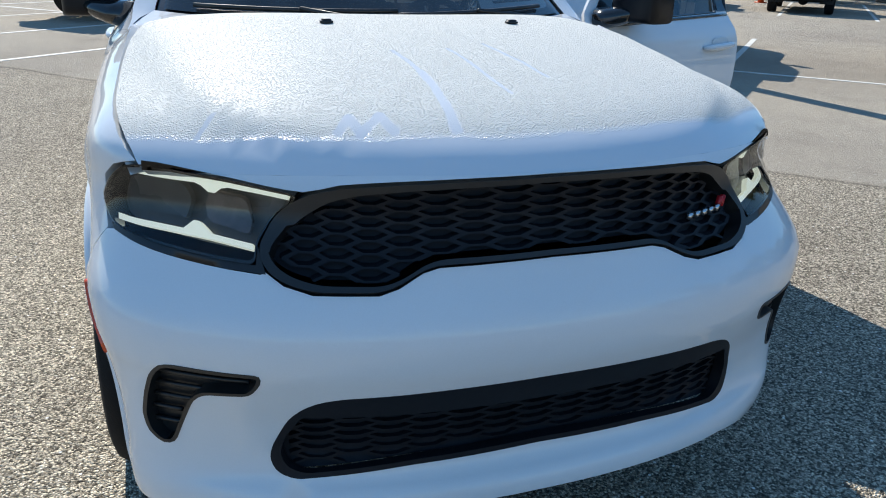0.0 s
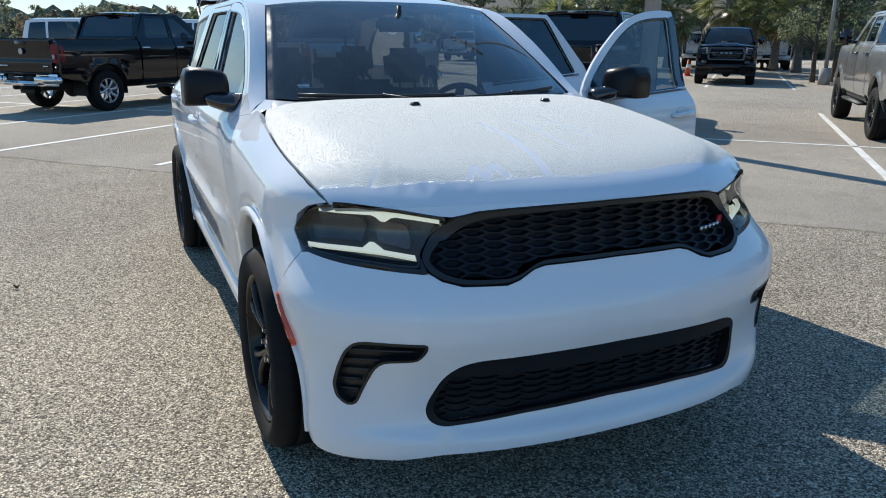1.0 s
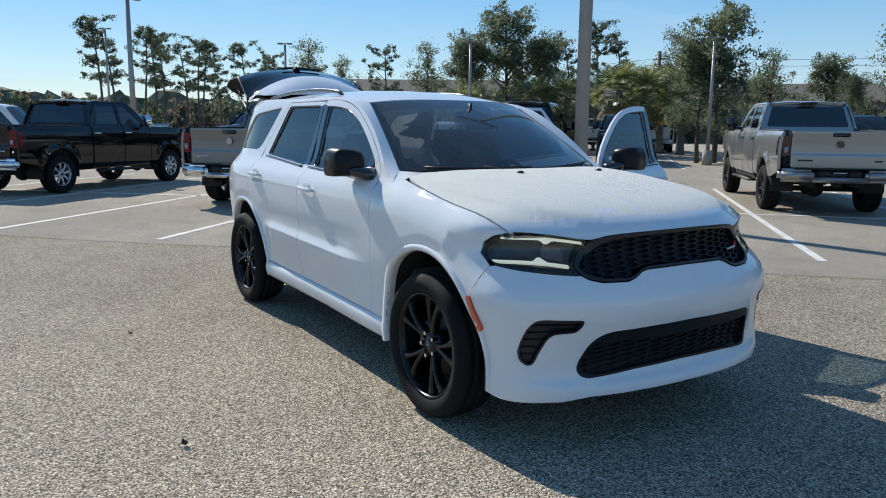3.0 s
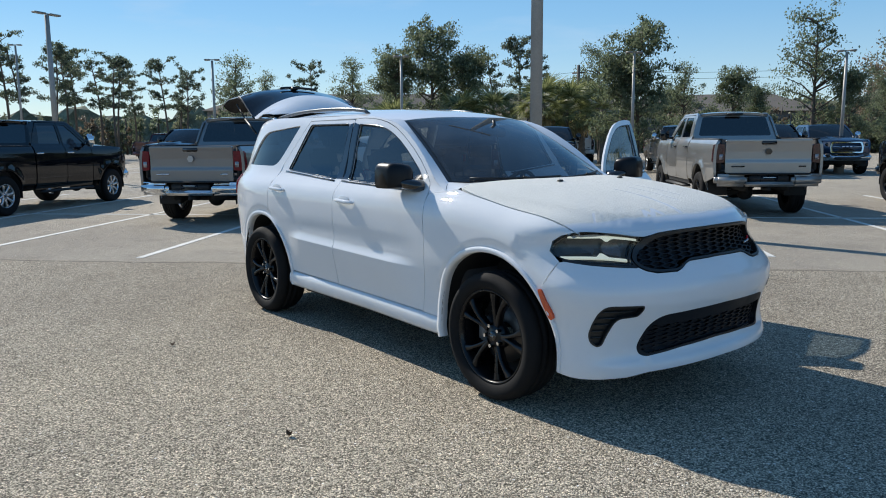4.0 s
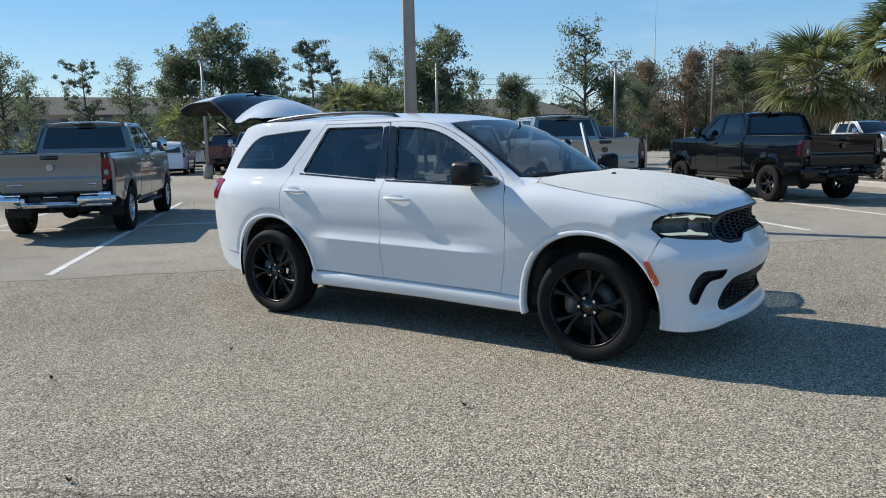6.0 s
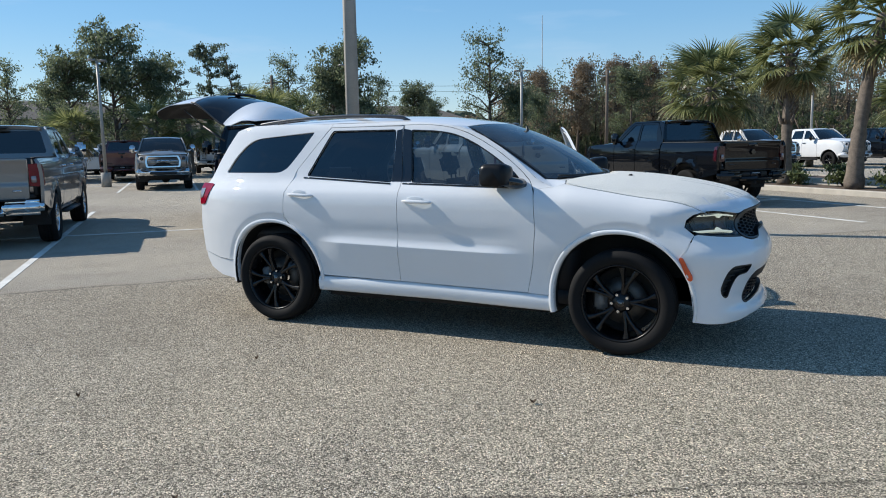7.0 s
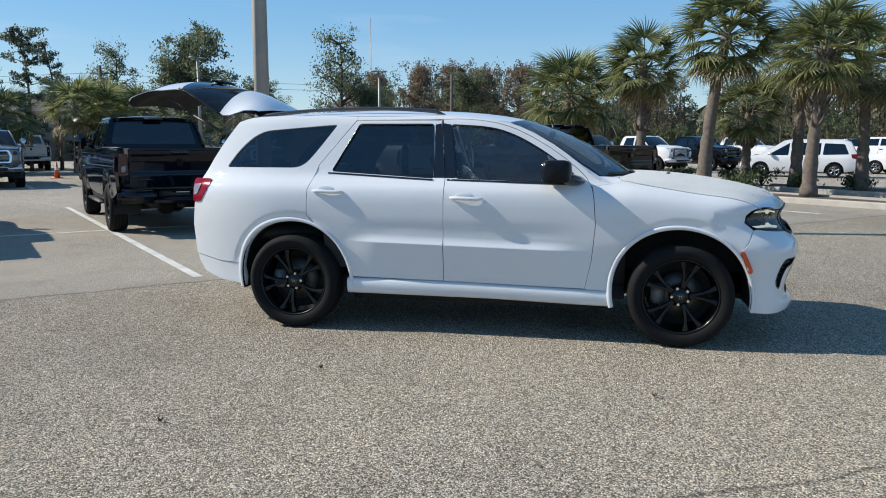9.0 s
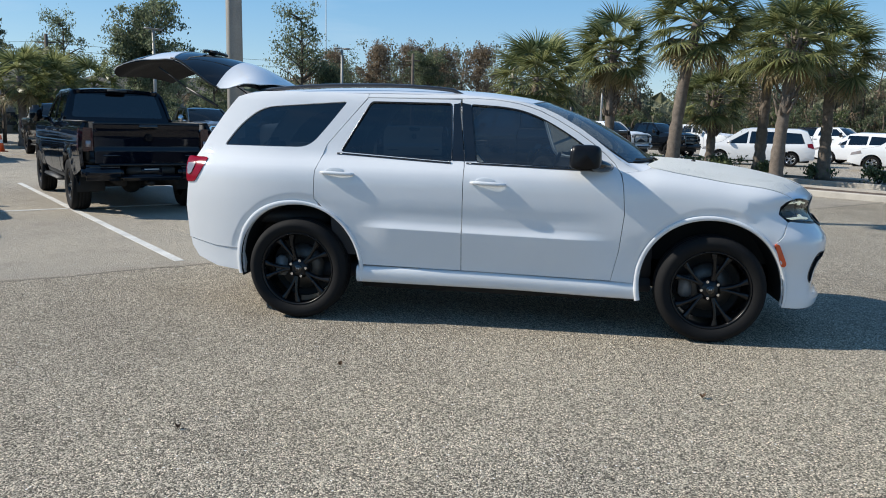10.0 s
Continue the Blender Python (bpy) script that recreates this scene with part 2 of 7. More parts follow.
def rod(bm, a, b, r0, r1=None, sides=10, caps=True):
    a, b = Vector(a), Vector(b)
    q = (b - a).to_track_quat("Z", "Y").to_matrix().to_4x4()
    bmesh.ops.create_cone(bm, cap_ends=caps, segments=sides, radius1=r0, radius2=r0 if r1 is None else r1, depth=(b - a).length,
                          matrix=Matrix.Translation((a + b) / 2) @ q)
    return bm


def sweep(bm, path, radius, sides=8, flat=1.0, up=(0, 0, 1)):
    """A tube along a line of points; radius may be a list; flat squeezes it along up."""
    path = [Vector(p) for p in path]
    rs = [float(r) for r in radius] if isinstance(radius, (list, tuple)) else [float(radius)] * len(path)
    rings = []
    for i, p in enumerate(path):
        d = (path[min(i + 1, len(path) - 1)] - path[max(i - 1, 0)]).normalized()
        s = d.cross(Vector(up))
        s = s.normalized() if s.length > 1e-4 else Vector((1, 0, 0))
        u = s.cross(d).normalized()
        rings.append([bm.verts.new(p + rs[i] * (math.cos(k * math.tau / sides) * s + flat * math.sin(k * math.tau / sides) * u)) for k in range(sides)])
    for a, b in zip(rings, rings[1:]):
        for k in range(sides):
            bm.faces.new((a[k], a[(k + 1) % sides], b[(k + 1) % sides], b[k]))
    bm.faces.new(rings[0][::-1]), bm.faces.new(rings[-1])
    return bm


def lathe(bm, profile, steps=48, axis="y", m=None):
    """Turns a line of (radius, along) about the y axis."""
    rings = []
    for k in range(steps):
        c, s = math.cos(k * math.tau / steps), math.sin(k * math.tau / steps)
        rings.append([bm.verts.new((r * c, a, r * s)) for r, a in profile])
    for k in range(steps):
        p, q = rings[k], rings[(k + 1) % steps]
        for i in range(len(profile) - 1):
            bm.faces.new((p[i], p[i + 1], q[i + 1], q[i]))
    if m is not None:
        bmesh.ops.transform(bm, matrix=m, verts=[v for r in rings for v in r])
    return bm


def within(px, py, loop):
    """Which of the points lie in the loop."""
    res = np.zeros(len(px), bool)
    n = len(loop)
    for i in range(n):
        (x0, y0), (x1, y1) = loop[i], loop[(i + 1) % n]
        if y0 == y1:
            continue
        c = ((y0 > py) != (y1 > py)) & (px < (x1 - x0) * (py - y0) / (y1 - y0) + x0)
        res ^= c
    return res


def fine_loop(loop, step):
    out = []
    for (x0, y0), (x1, y1) in zip(loop, loop[1:] + loop[:1]):
        n = max(1, int(math.hypot(x1 - x0, y1 - y0) / step + 0.5))
        out += [(x0 + (x1 - x0) * k / n, y0 + (y1 - y0) * k / n) for k in range(n)]
    return out


def rounded(loop, r, n=4):
    """The loop with its corners rounded; r is one radius or one for each corner."""
    out = []
    k = len(loop)
    for i, p in enumerate(loop):
        a, b, c = Vector(loop[i - 1]), Vector(p), Vector(loop[(i + 1) % k])
        ri = r[i] if isinstance(r, (list, tuple)) else r
        d = min(ri, (a - b).length * 0.48, (c - b).length * 0.48)
        if d < 1e-4:
            out.append(tuple(b))
            continue
        s, e = b + (a - b).normalized() * d, b + (c - b).normalized() * d
        for j in range(n + 1):
            t = j / n
            out.append(tuple((1 - t) ** 2 * s + 2 * t * (1 - t) * b + t * t * e))
    return out


def inset(loop, d):
    """The loop moved inwards by d."""
    k = len(loop)
    turn = sum((loop[(i + 1) % k][0] - loop[i][0]) * (loop[(i + 1) % k][1] + loop[i][1]) for i in range(k))
    out = []
    for i in range(k):
        t = Vector(loop[(i + 1) % k]) - Vector(loop[i - 1])
        t = t.normalized() if t.length else Vector((1, 0))
        nrm = Vector((-t.y, t.x)) * (1 if turn < 0 else -1)
        out.append(tuple(Vector(loop[i]) + nrm * d))
    return out


def arc(cx, cy, r, a0, a1, n):
    return [(cx + r * math.cos(radians(a0 + (a1 - a0) * k / n)), cy + r * math.sin(radians(a0 + (a1 - a0) * k / n))) for k in range(n + 1)]


def patch(fn, outer, holes=(), step=0.05, lip=0.02, out=(0, -1, 0), bm=None, sunk=0.0, lines=()):
    """A sheet over a plane outline with holes, laid on the surface fn(u, v), its rims turned inwards by lip; lines: folds along which it has edges."""
    bm = bm or bmesh.new()
    loops = [fine_loop(list(h), step) for h in (outer, *holes)]
    pts, edges = [], []
    for lp in loops:
        b = len(pts)
        pts += lp
        edges += [(b + i, b + (i + 1) % len(lp)) for i in range(len(lp))]
    border = np.array(pts)
    for ln in lines:
        px, py = np.array([p[0] for p in ln]), np.array([p[1] for p in ln])
        ok = within(px, py, loops[0])
        for h in loops[1:]:
            ok &= ~within(px, py, h)
        ok &= np.min((px[:, None] - border[None, :, 0]) ** 2 + (py[:, None] - border[None, :, 1]) ** 2, axis=1) > 0.008 ** 2
        last = None
        for k, p in enumerate(ln):
            if not ok[k]:
                last = None
                continue
            pts.append(tuple(p))
            if last is not None:
                edges.append((last, len(pts) - 1))
            last = len(pts) - 1
    rim = np.array(pts)
    us = np.arange(rim[:, 0].min() + step / 2, rim[:, 0].max(), step)
    vs = np.arange(rim[:, 1].min() + step / 2, rim[:, 1].max(), step)
    if len(us) and len(vs):
        gu, gv = (a.ravel() for a in np.meshgrid(us, vs))
        ok = within(gu, gv, loops[0])
        for h in loops[1:]:
            ok &= ~within(gu, gv, h)
        gu, gv = gu[ok], gv[ok]
        if len(gu):
            far = np.min((gu[:, None] - rim[None, :, 0]) ** 2 + (gv[:, None] - rim[None, :, 1]) ** 2, axis=1) > (0.5 * step) ** 2
            pts += list(zip(gu[far].tolist(), gv[far].tolist()))
    vv, _, ff, *_ = delaunay_2d_cdt([Vector(p) for p in pts], edges, [], 0, 1e-7)
    cen = np.array([[sum(vv[i].x for i in f) / len(f), sum(vv[i].y for i in f) / len(f)] for f in ff])
    ok = within(cen[:, 0], cen[:, 1], loops[0])
    for h in loops[1:]:
        ok &= ~within(cen[:, 0], cen[:, 1], h)
    bm.verts.layers.float_vector.get("surface_normal") or bm.verts.layers.float_vector.new("surface_normal")
    verts = [bm.verts.new(fn(p.x, p.y)) for p in vv]
    faces = [bm.faces.new([verts[i] for i in f]) for f, k in zip(ff, ok) if k]
    bm.normal_update()
    total = Vector()
    for f in faces:
        total += f.normal * f.calc_area()
    if total.dot(Vector(out)) < 0:
        bmesh.ops.reverse_faces(bm, faces=faces)
        bm.normal_update()
    lay = bm.verts.layers.float_vector["surface_normal"]
    e = 0.006
    for v, p in zip(verts, vv):
        if not v.link_faces:
            continue
        a = Vector(fn(p.x + e, p.y)) - Vector(fn(p.x - e, p.y))
        b = Vector(fn(p.x, p.y + e)) - Vector(fn(p.x, p.y - e))
        q = a.cross(b)
        if q.length > 1e-9:
            q.normalize()
            if q.dot(v.normal) < 0:
                q.negate()
            if q.dot(v.normal) > 0.5:
                v[lay] = q
    if sunk:
        for v, nrm in [(v, v.normal.copy()) for v in verts if v.link_faces]:
            v.co -= nrm * sunk
    if lip:
        rims = [(e.verts[0], e.verts[1], e.link_faces[0]) for e in {e for f in faces for e in f.edges} if len(e.link_faces) == 1]
        top, low = {}, {}
        for a, b, f in rims:
            for v in (a, b):
                if v not in top:
                    top[v], low[v] = bm.verts.new(v.co), bm.verts.new(v.co - v.normal * lip)
        for a, b, f in rims:
            lv = list(f.verts)
            if lv[(lv.index(a) + 1) % len(lv)] != b:
                a, b = b, a
            bm.faces.new((top[b], top[a], low[a], low[b]))
    for v in [v for v in bm.verts if not v.link_faces]:
        bm.verts.remove(v)
    return bm


def mirrored(fn, side):
    return lambda u, v: (lambda p: (p[0], p[1] * side, p[2]))(fn(u, v))


def strip(bm, left, right):
    """A skin between two lines of as many points."""
    a, b = [bm.verts.new(p) for p in left], [bm.verts.new(p) for p in right]
    for i in range(len(a) - 1):
        bm.faces.new((a[i], a[i + 1], b[i + 1], b[i]))
    return bm


def honeycomb(fn, loop, cw, ch, depth, bar, out, bm=None):
    """Bars along the edges of flat hexagons that lie in the loop, standing on the surface fn."""
    bm = bm or bmesh.new()
    us, vs = [p[0] for p in loop], [p[1] for p in loop]
    segs = set()
    nx, ny = int((max(us) - min(us)) / cw) + 3, int((max(vs) - min(vs)) / ch) + 3
    u0, v0 = (min(us) + max(us)) / 2, (min(vs) + max(vs)) / 2
    for i in range(-nx, nx + 1):
        for j in range(-ny, ny + 1):
            cx, cy = u0 + i * cw, v0 + (j + (i % 2) * 0.5) * ch
            hx = [(cx + cw * 0.66 * math.cos(radians(a)) * (1 if a % 180 == 0 else 0.68), cy + ch * 0.5 * (0 if a % 180 == 0 else math.copysign(1, math.sin(radians(a))))) for a in range(0, 360, 60)]
            for k in range(6):
                a, b = hx[k], hx[(k + 1) % 6]
                segs.add(tuple(sorted(((round(a[0], 4), round(a[1], 4)), (round(b[0], 4), round(b[1], 4))))))
    for a, b in sorted(segs):
        m = np.array([a, b])
        if not within(m[:, 0], m[:, 1], loop).all():
            continue
        d = Vector((b[0] - a[0], b[1] - a[1]))
        if d.length < 1e-4:
            continue
        nrm = Vector((-d.y, d.x)).normalized() * bar
        q = [(a[0] + nrm.x, a[1] + nrm.y), (b[0] + nrm.x, b[1] + nrm.y), (b[0] - nrm.x, b[1] - nrm.y), (a[0] - nrm.x, a[1] - nrm.y)]
        top = [bm.verts.new(Vector(fn(*p)) + Vector(out) * depth * 0.2) for p in q]
        low = [bm.verts.new(Vector(fn(*p)) - Vector(out) * depth) for p in q]
        bm.faces.new(top), bm.faces.new(low[::-1])
        for k in range(4):
            bm.faces.new((top[k], low[k], low[(k + 1) % 4], top[(k + 1) % 4]))
    bmesh.ops.recalc_face_normals(bm, faces=bm.faces[:])
    return bm


# ---- wheels ----
def build_wheel(parent, place, radius, width, rim_r, rim_mat, spokes=5, double=True, side=-1, spin=0.0, tread=60, brake=True):
    """A tyre with tread blocks, a barrel, spokes, hub and nuts; its outer face looks to y = side."""
    base = Matrix.Translation(place) @ Matrix.Rotation(radians(180) if side > 0 else 0, 4, "Z")
    w = new("wheel", None)
    w.parent, w.matrix_basis = parent, base
    h = width / 2
    bm = bmesh.new()
    prof = [(rim_r - 0.004, -h + 0.035), (rim_r + 0.012, -h + 0.012), (rim_r + 0.03, -h + 0.006), (radius - 0.05, -h - 0.004), (radius - 0.025, -h + 0.006), (radius - 0.008, -h + 0.03),
            (radius - 0.002, -h + 0.05), (radius - 0.002, -0.052), (radius - 0.012, -0.050), (radius - 0.012, -0.040), (radius, -0.038), (radius, -0.005),
            (radius - 0.012, -0.004), (radius - 0.012, 0.006), (radius, 0.008), (radius, 0.045), (radius - 0.012, 0.047), (radius - 0.002, 0.058),
            (radius - 0.008, h - 0.03), (radius - 0.03, h), (rim_r, h - 0.02)]
    lathe(bm, prof, 12 + tread)
    part("tyre", bm, RUBBER, w)
    bm = bmesh.new()
    fy = -h + 0.02
    lathe(bm, [(rim_r - 0.002, fy + 0.012), (rim_r + 0.004, fy + 0.002), (rim_r - 0.002, fy - 0.002), (rim_r - 0.009, fy + 0.004), (rim_r - 0.017, fy + 0.05), (rim_r - 0.03, h - 0.03), (rim_r, h - 0.02)], 8 + tread)
    hub_y = fy + 0.028
    lathe(bm, [(0.0, hub_y), (0.046, hub_y), (0.060, hub_y + 0.014), (0.082, hub_y + 0.026), (0.084, hub_y + 0.06), (0.0, hub_y + 0.06)], 30)
    for k in range(spokes):
        a0 = spin + k * 360 / spokes
        for off in ((-11.4, 11.4) if double else (0,)):
            wd = 0.0170 if double else 0.036
            rows = []
            for t in (0.0, 0.18, 0.45, 0.72, 1.0):
                r = 0.065 + (rim_r - 0.018 - 0.065) * t
                an = radians(a0 + off * (0.25 + 0.85 * t))
                y = hub_y + 0.004 - 0.022 * math.sin(math.pi * min(1, t * 0.62)) * 1.0
                c, s = math.cos(an), math.sin(an)
                tx, tz = -s, c
                ww = wd * (1.0 - 0.30 * math.sin(math.pi * t) + (0.55 * smooth01(0.7, 1.0, t) if double else 0.0))
                ring = []
                for du, dy in ((-1, 0.012), (-0.62, 0), (0.62, 0), (1, 0.012), (0.9, 0.045), (-0.9, 0.045)):
                    ring.append(bm.verts.new((r * c + tx * ww * du, y + dy, r * s + tz * ww * du)))
                rows.append(ring)
            for p, q in zip(rows, rows[1:]):
                for i in range(6):
                    bm.faces.new((p[i], p[(i + 1) % 6], q[(i + 1) % 6], q[i]))
    bmesh.ops.recalc_face_normals(bm, faces=bm.faces[:])
    part("rim", bm, rim_mat, w)
    bm = bmesh.new()
    lathe(bm, [(0.0, hub_y - 0.006), (0.028, hub_y - 0.006), (0.031, hub_y), (0.031, hub_y + 0.01)], 24)
    cap = part("hub_cap", bm, GLOSSB, w)
    if double:
        for dx in (-0.008, 0.006):
            part("cap_mark", boxes(((dx - 0.004, hub_y - 0.0085, -0.006), (dx + 0.004, hub_y - 0.0055, 0.006)), bevel=0.001), ALLOY, cap)
    for k in range(5 if double else 8):
        n = 5 if double else 8
        an = radians(spin + 36 + k * 360 / n)
        bm = bmesh.new()
        rod(bm, (0.063 * math.cos(an), hub_y - 0.012, 0.063 * math.sin(an)), (0.063 * math.cos(an), hub_y + 0.02, 0.063 * math.sin(an)), 0.0110, 0.0125, 6)
        part("lug_nut", bm, CHROME, w, flat=True)
    if brake:
        bm = bmesh.new()
        lathe(bm, [(0.07, 0.02), (0.172, 0.02), (0.172, 0.05), (0.07, 0.05)], 40)
        part("brake_disc", bm, DISC, w)
        # added dark disc that closes the barrel, standing in for the shade inside
        bm = bmesh.new()
        lathe(bm, [(0.05, 0.072), (0.225, 0.072), (rim_r - 0.036, 0.062), (rim_r - 0.036, 0.066), (0.225, 0.076), (0.05, 0.076)], 40)
        part("dark_wheel_backing", bm, UNDER, w)
        bm = boxes(((-0.205, -0.02, -0.075), (-0.115, 0.07, 0.075)), bevel=0.015)
        part("brake_caliper", bm, CALIPER, w)
    return w

# ---- ground ----
def asphalt():
    """Weathered asphalt: coarse pale aggregate near the lane, a smoother, browner surfacing beyond a paving seam, cracks and stains."""
    m, n, l, p = node_material("weathered_asphalt")
    tc = n.new("ShaderNodeTexCoord")

    def texture(kind, scale, detail=3):
        t = n.new(kind)
        t.inputs["Scale"].default_value = scale
        if kind == "ShaderNodeTexNoise":
            t.inputs["Detail"].default_value = detail
        l.new(tc.outputs["Object"], t.inputs["Vector"])
        return t

    def mathn(op, a, b, c=None):
        q = n.new("ShaderNodeMath")
        q.operation = op
        for k, v in enumerate((a, b, c)):
            if v is None:
                continue
            if isinstance(v, (int, float)):
                q.inputs[k].default_value = v
            else:
                l.new(v, q.inputs[k])
        return q.outputs[0]

    def mul(a, b):
        q = n.new("ShaderNodeMix")
        q.data_type, q.blend_type = "RGBA", "MULTIPLY"
        q.inputs[0].default_value = 1
        l.new(a, q.inputs[6]), l.new(b, q.inputs[7])
        return q.outputs[2]

    def across(px, py, dx, dy, wob=0.0):
        """How far a place lies beyond a line through (px, py), along (dx, dy)."""
        d = n.new("ShaderNodeVectorMath")
        d.operation = "DOT_PRODUCT"
        d.inputs[1].default_value = (dx, dy, 0)
        l.new(tc.outputs["Object"], d.inputs[0])
        v = mathn("ADD", d.outputs["Value"], -(px * dx + py * dy))
        return mathn("MULTIPLY_ADD", wobble.outputs[0], wob, v) if wob else v

    wobble = texture("ShaderNodeTexNoise", 1.3, 5)
    vo, vo2 = texture("ShaderNodeTexVoronoi", 138), texture("ShaderNodeTexVoronoi", 300)
    big, mid = texture("ShaderNodeTexNoise", 0.16, 5), texture("ShaderNodeTexNoise", 1.8, 5)
    stone = ramp(n, [(0.0, (0.066, 0.060, 0.051)), (0.27, (0.125, 0.114, 0.096)), (0.5, (0.302, 0.273, 0.228)), (0.76, (0.615, 0.56, 0.472)), (1.0, (0.84, 0.776, 0.66))])
    l.new(vo.outputs["Color"], stone.inputs[0])
    fines = ramp(n, [(0.0, (0.52, 0.52, 0.53)), (0.5, (1.05, 1.04, 1.02)), (1.0, (1.60, 1.565, 1.50))])
    l.new(vo2.outputs["Color"], fines.inputs[0])
    gap = ramp(n, [(0.0, 1.08), (0.5, 1.0), (0.9, 0.65)])
    l.new(vo.outputs["Distance"], gap.inputs[0])
    clump = ramp(n, [(0.0, 0.90), (0.5, 1.03), (1.0, 1.16)])
    vo3 = texture("ShaderNodeTexVoronoi", 46)
    l.new(vo3.outputs["Color"], clump.inputs[0])
    coarse = mul(mul(mul(stone.outputs[0], fines.outputs[0]), gap.outputs[0]), clump.outputs[0])
    smooth_c = ramp(n, [(0.0, (0.18, 0.162, 0.136)), (0.5, (0.39, 0.358, 0.312)), (1.0, (0.64, 0.59, 0.515))])
    l.new(vo2.outputs["Color"], smooth_c.inputs[0])
    beyond = n.new("ShaderNodeMapRange")
    beyond.inputs[1].default_value, beyond.inputs[2].default_value = -0.05, 0.10
    seam = across(-7.2, -1.35, -0.7071, 0.7071, 0.25)
    l.new(seam, beyond.inputs[0])
    sort = n.new("ShaderNodeMix")
    sort.data_type = "RGBA"
    l.new(mathn("MULTIPLY", beyond.outputs[0], 0.75), sort.inputs[0]), l.new(coarse, sort.inputs[6]), l.new(smooth_c.outputs[0], sort.inputs[7])
    patches = ramp(n, [(0.30, (0.765, 0.745, 0.72)), (0.5, (0.995, 0.975, 0.935)), (0.70, (1.185, 1.145, 1.06))])
    l.new(big.outputs[0], patches.inputs[0])
    stains = ramp(n, [(0.26, 0.86), (0.45, 1.0), (0.75, 1.06)])
    l.new(mid.outputs[0], stains.inputs[0])
    col = mul(mul(sort.outputs[2], patches.outputs[0]), stains.outputs[0])
    # the dark joint of the seam, a crack in the lane and a paler strip beyond it
    for line, width, dark in ((mathn("ABSOLUTE", seam, 0), 0.05, 0.55), (mathn("ABSOLUTE", across(0.25, -3.0, -0.478, 0.878, 0.30), 0), 0.025, 0.5), (mathn("ABSOLUTE", across(-3.5, -7.4, 0.3, 0.954, 0.5), 0), 0.02, 0.88)):
        cr = n.new("ShaderNodeMapRange")
        cr.inputs[1].default_value, cr.inputs[2].default_value, cr.inputs[3].default_value, cr.inputs[4].default_value = 0.0, width, dark, 1.0
        l.new(line, cr.inputs[0])
        cc = n.new("ShaderNodeCombineColor")
        for k in range(3):
            l.new(cr.outputs[0], cc.inputs[k])
        col = mul(col, cc.outputs[0])
    # stray pale chips
    vo4 = texture("ShaderNodeTexVoronoi", 62)
    sep = n.new("ShaderNodeSeparateColor")
    l.new(vo4.outputs["Color"], sep.inputs[0])
    chip = n.new("ShaderNodeMix")
    chip.data_type = "RGBA"
    chip.inputs[7].default_value = (0.95, 0.93, 0.88, 1)
    l.new(mathn("MULTIPLY", mathn("GREATER_THAN", sep.outputs[0], 0.986), mathn("LESS_THAN", vo4.outputs["Distance"], 0.33)), chip.inputs[0])
    l.new(col, chip.inputs[6])
    l.new(chip.outputs[2], p.inputs["Base Color"])
    p.inputs["Roughness"].default_value = 0.85
    p.inputs["Specular IOR Level"].default_value = 0.08
    b = n.new("ShaderNodeBump")
    b.inputs["Strength"].default_value, b.inputs["Distance"].default_value = 1.0, 0.009
    b.invert = True
    l.new(vo.outputs["Distance"], b.inputs["Height"])
    l.new(b.outputs[0], p.inputs["Normal"])
    return m


ASPHALT = asphalt()
bm = bmesh.new()
bmesh.ops.create_grid(bm, x_segments=40, y_segments=40, size=900)
ground = part("ground", bm, ASPHALT, None)
tagged(ground, "sunlit weathered grey asphalt parking lot with coarse aggregate", "ground", kind="structure")

LINE = surface("worn_white_line_paint", (0.60, 0.59, 0.55), 0.8, vary=0.3, scale=3, grain=70, bump=0.3)
U = Vector((-0.7071, 0.7071))          # along a stall
V = Vector((0.7071, 0.7071))           # across the stalls


def lot(a, b):
    """A place in the lot: a metres along the stalls and b across them, from the end of one line."""
    return Vector((-6.98, -0.89)) + U * a + V * b


def line_strip(a0, b0, a1, b1, w=0.10):
    p, q = lot(a0, b0), lot(a1, b1)
    d = (q - p).normalized()
    s = Vector((-d.y, d.x)) * w / 2
    bm = bmesh.new()
    box(bm, (0, -w / 2, -0.002), ((q - p).length, w / 2, 0.004), 0)
    ob = part("line", bm, LINE, None, flat=True)
    ob.matrix_basis = Matrix.Translation((p.x, p.y, 0.001)) @ Matrix.Rotation(math.atan2(d.y, d.x), 4, "Z")
    tagged(ob, "worn white parking stall line on the asphalt", "road marking", "parking stall lines", "structure")


for k in range(-5, 7):
    line_strip(0.7 if k > 2 else 0, 2.74 * k, 11.2, 2.74 * k)
line_strip(5.55, -13.7, 5.55, 16.5)
for k in range(-6, 7):
    line_strip(20.0, 2.74 * k, 31.2, 2.74 * k)
line_strip(25.6, -16.4, 25.6, 16.4)

# ---- the white SUV ----
R_WHEEL, WB = 0.385, 3.043
side_low = spline((0.18, 0.27, 0.36, 0.43, 0.55, 0.66, 0.735, 0.80, 0.95, 1.05, 1.12, 1.165, 1.195, 1.22, 1.25, 1.32, 1.50, 1.66, 1.70, 1.74),
                  (0.84, 0.892, 0.900, 0.903, 0.913, 0.924, 0.930, 0.936, 0.944, 0.942, 0.931, 0.910, 0.881, 0.856, 0.830, 0.802, 0.745, 0.692, 0.674, 0.635))
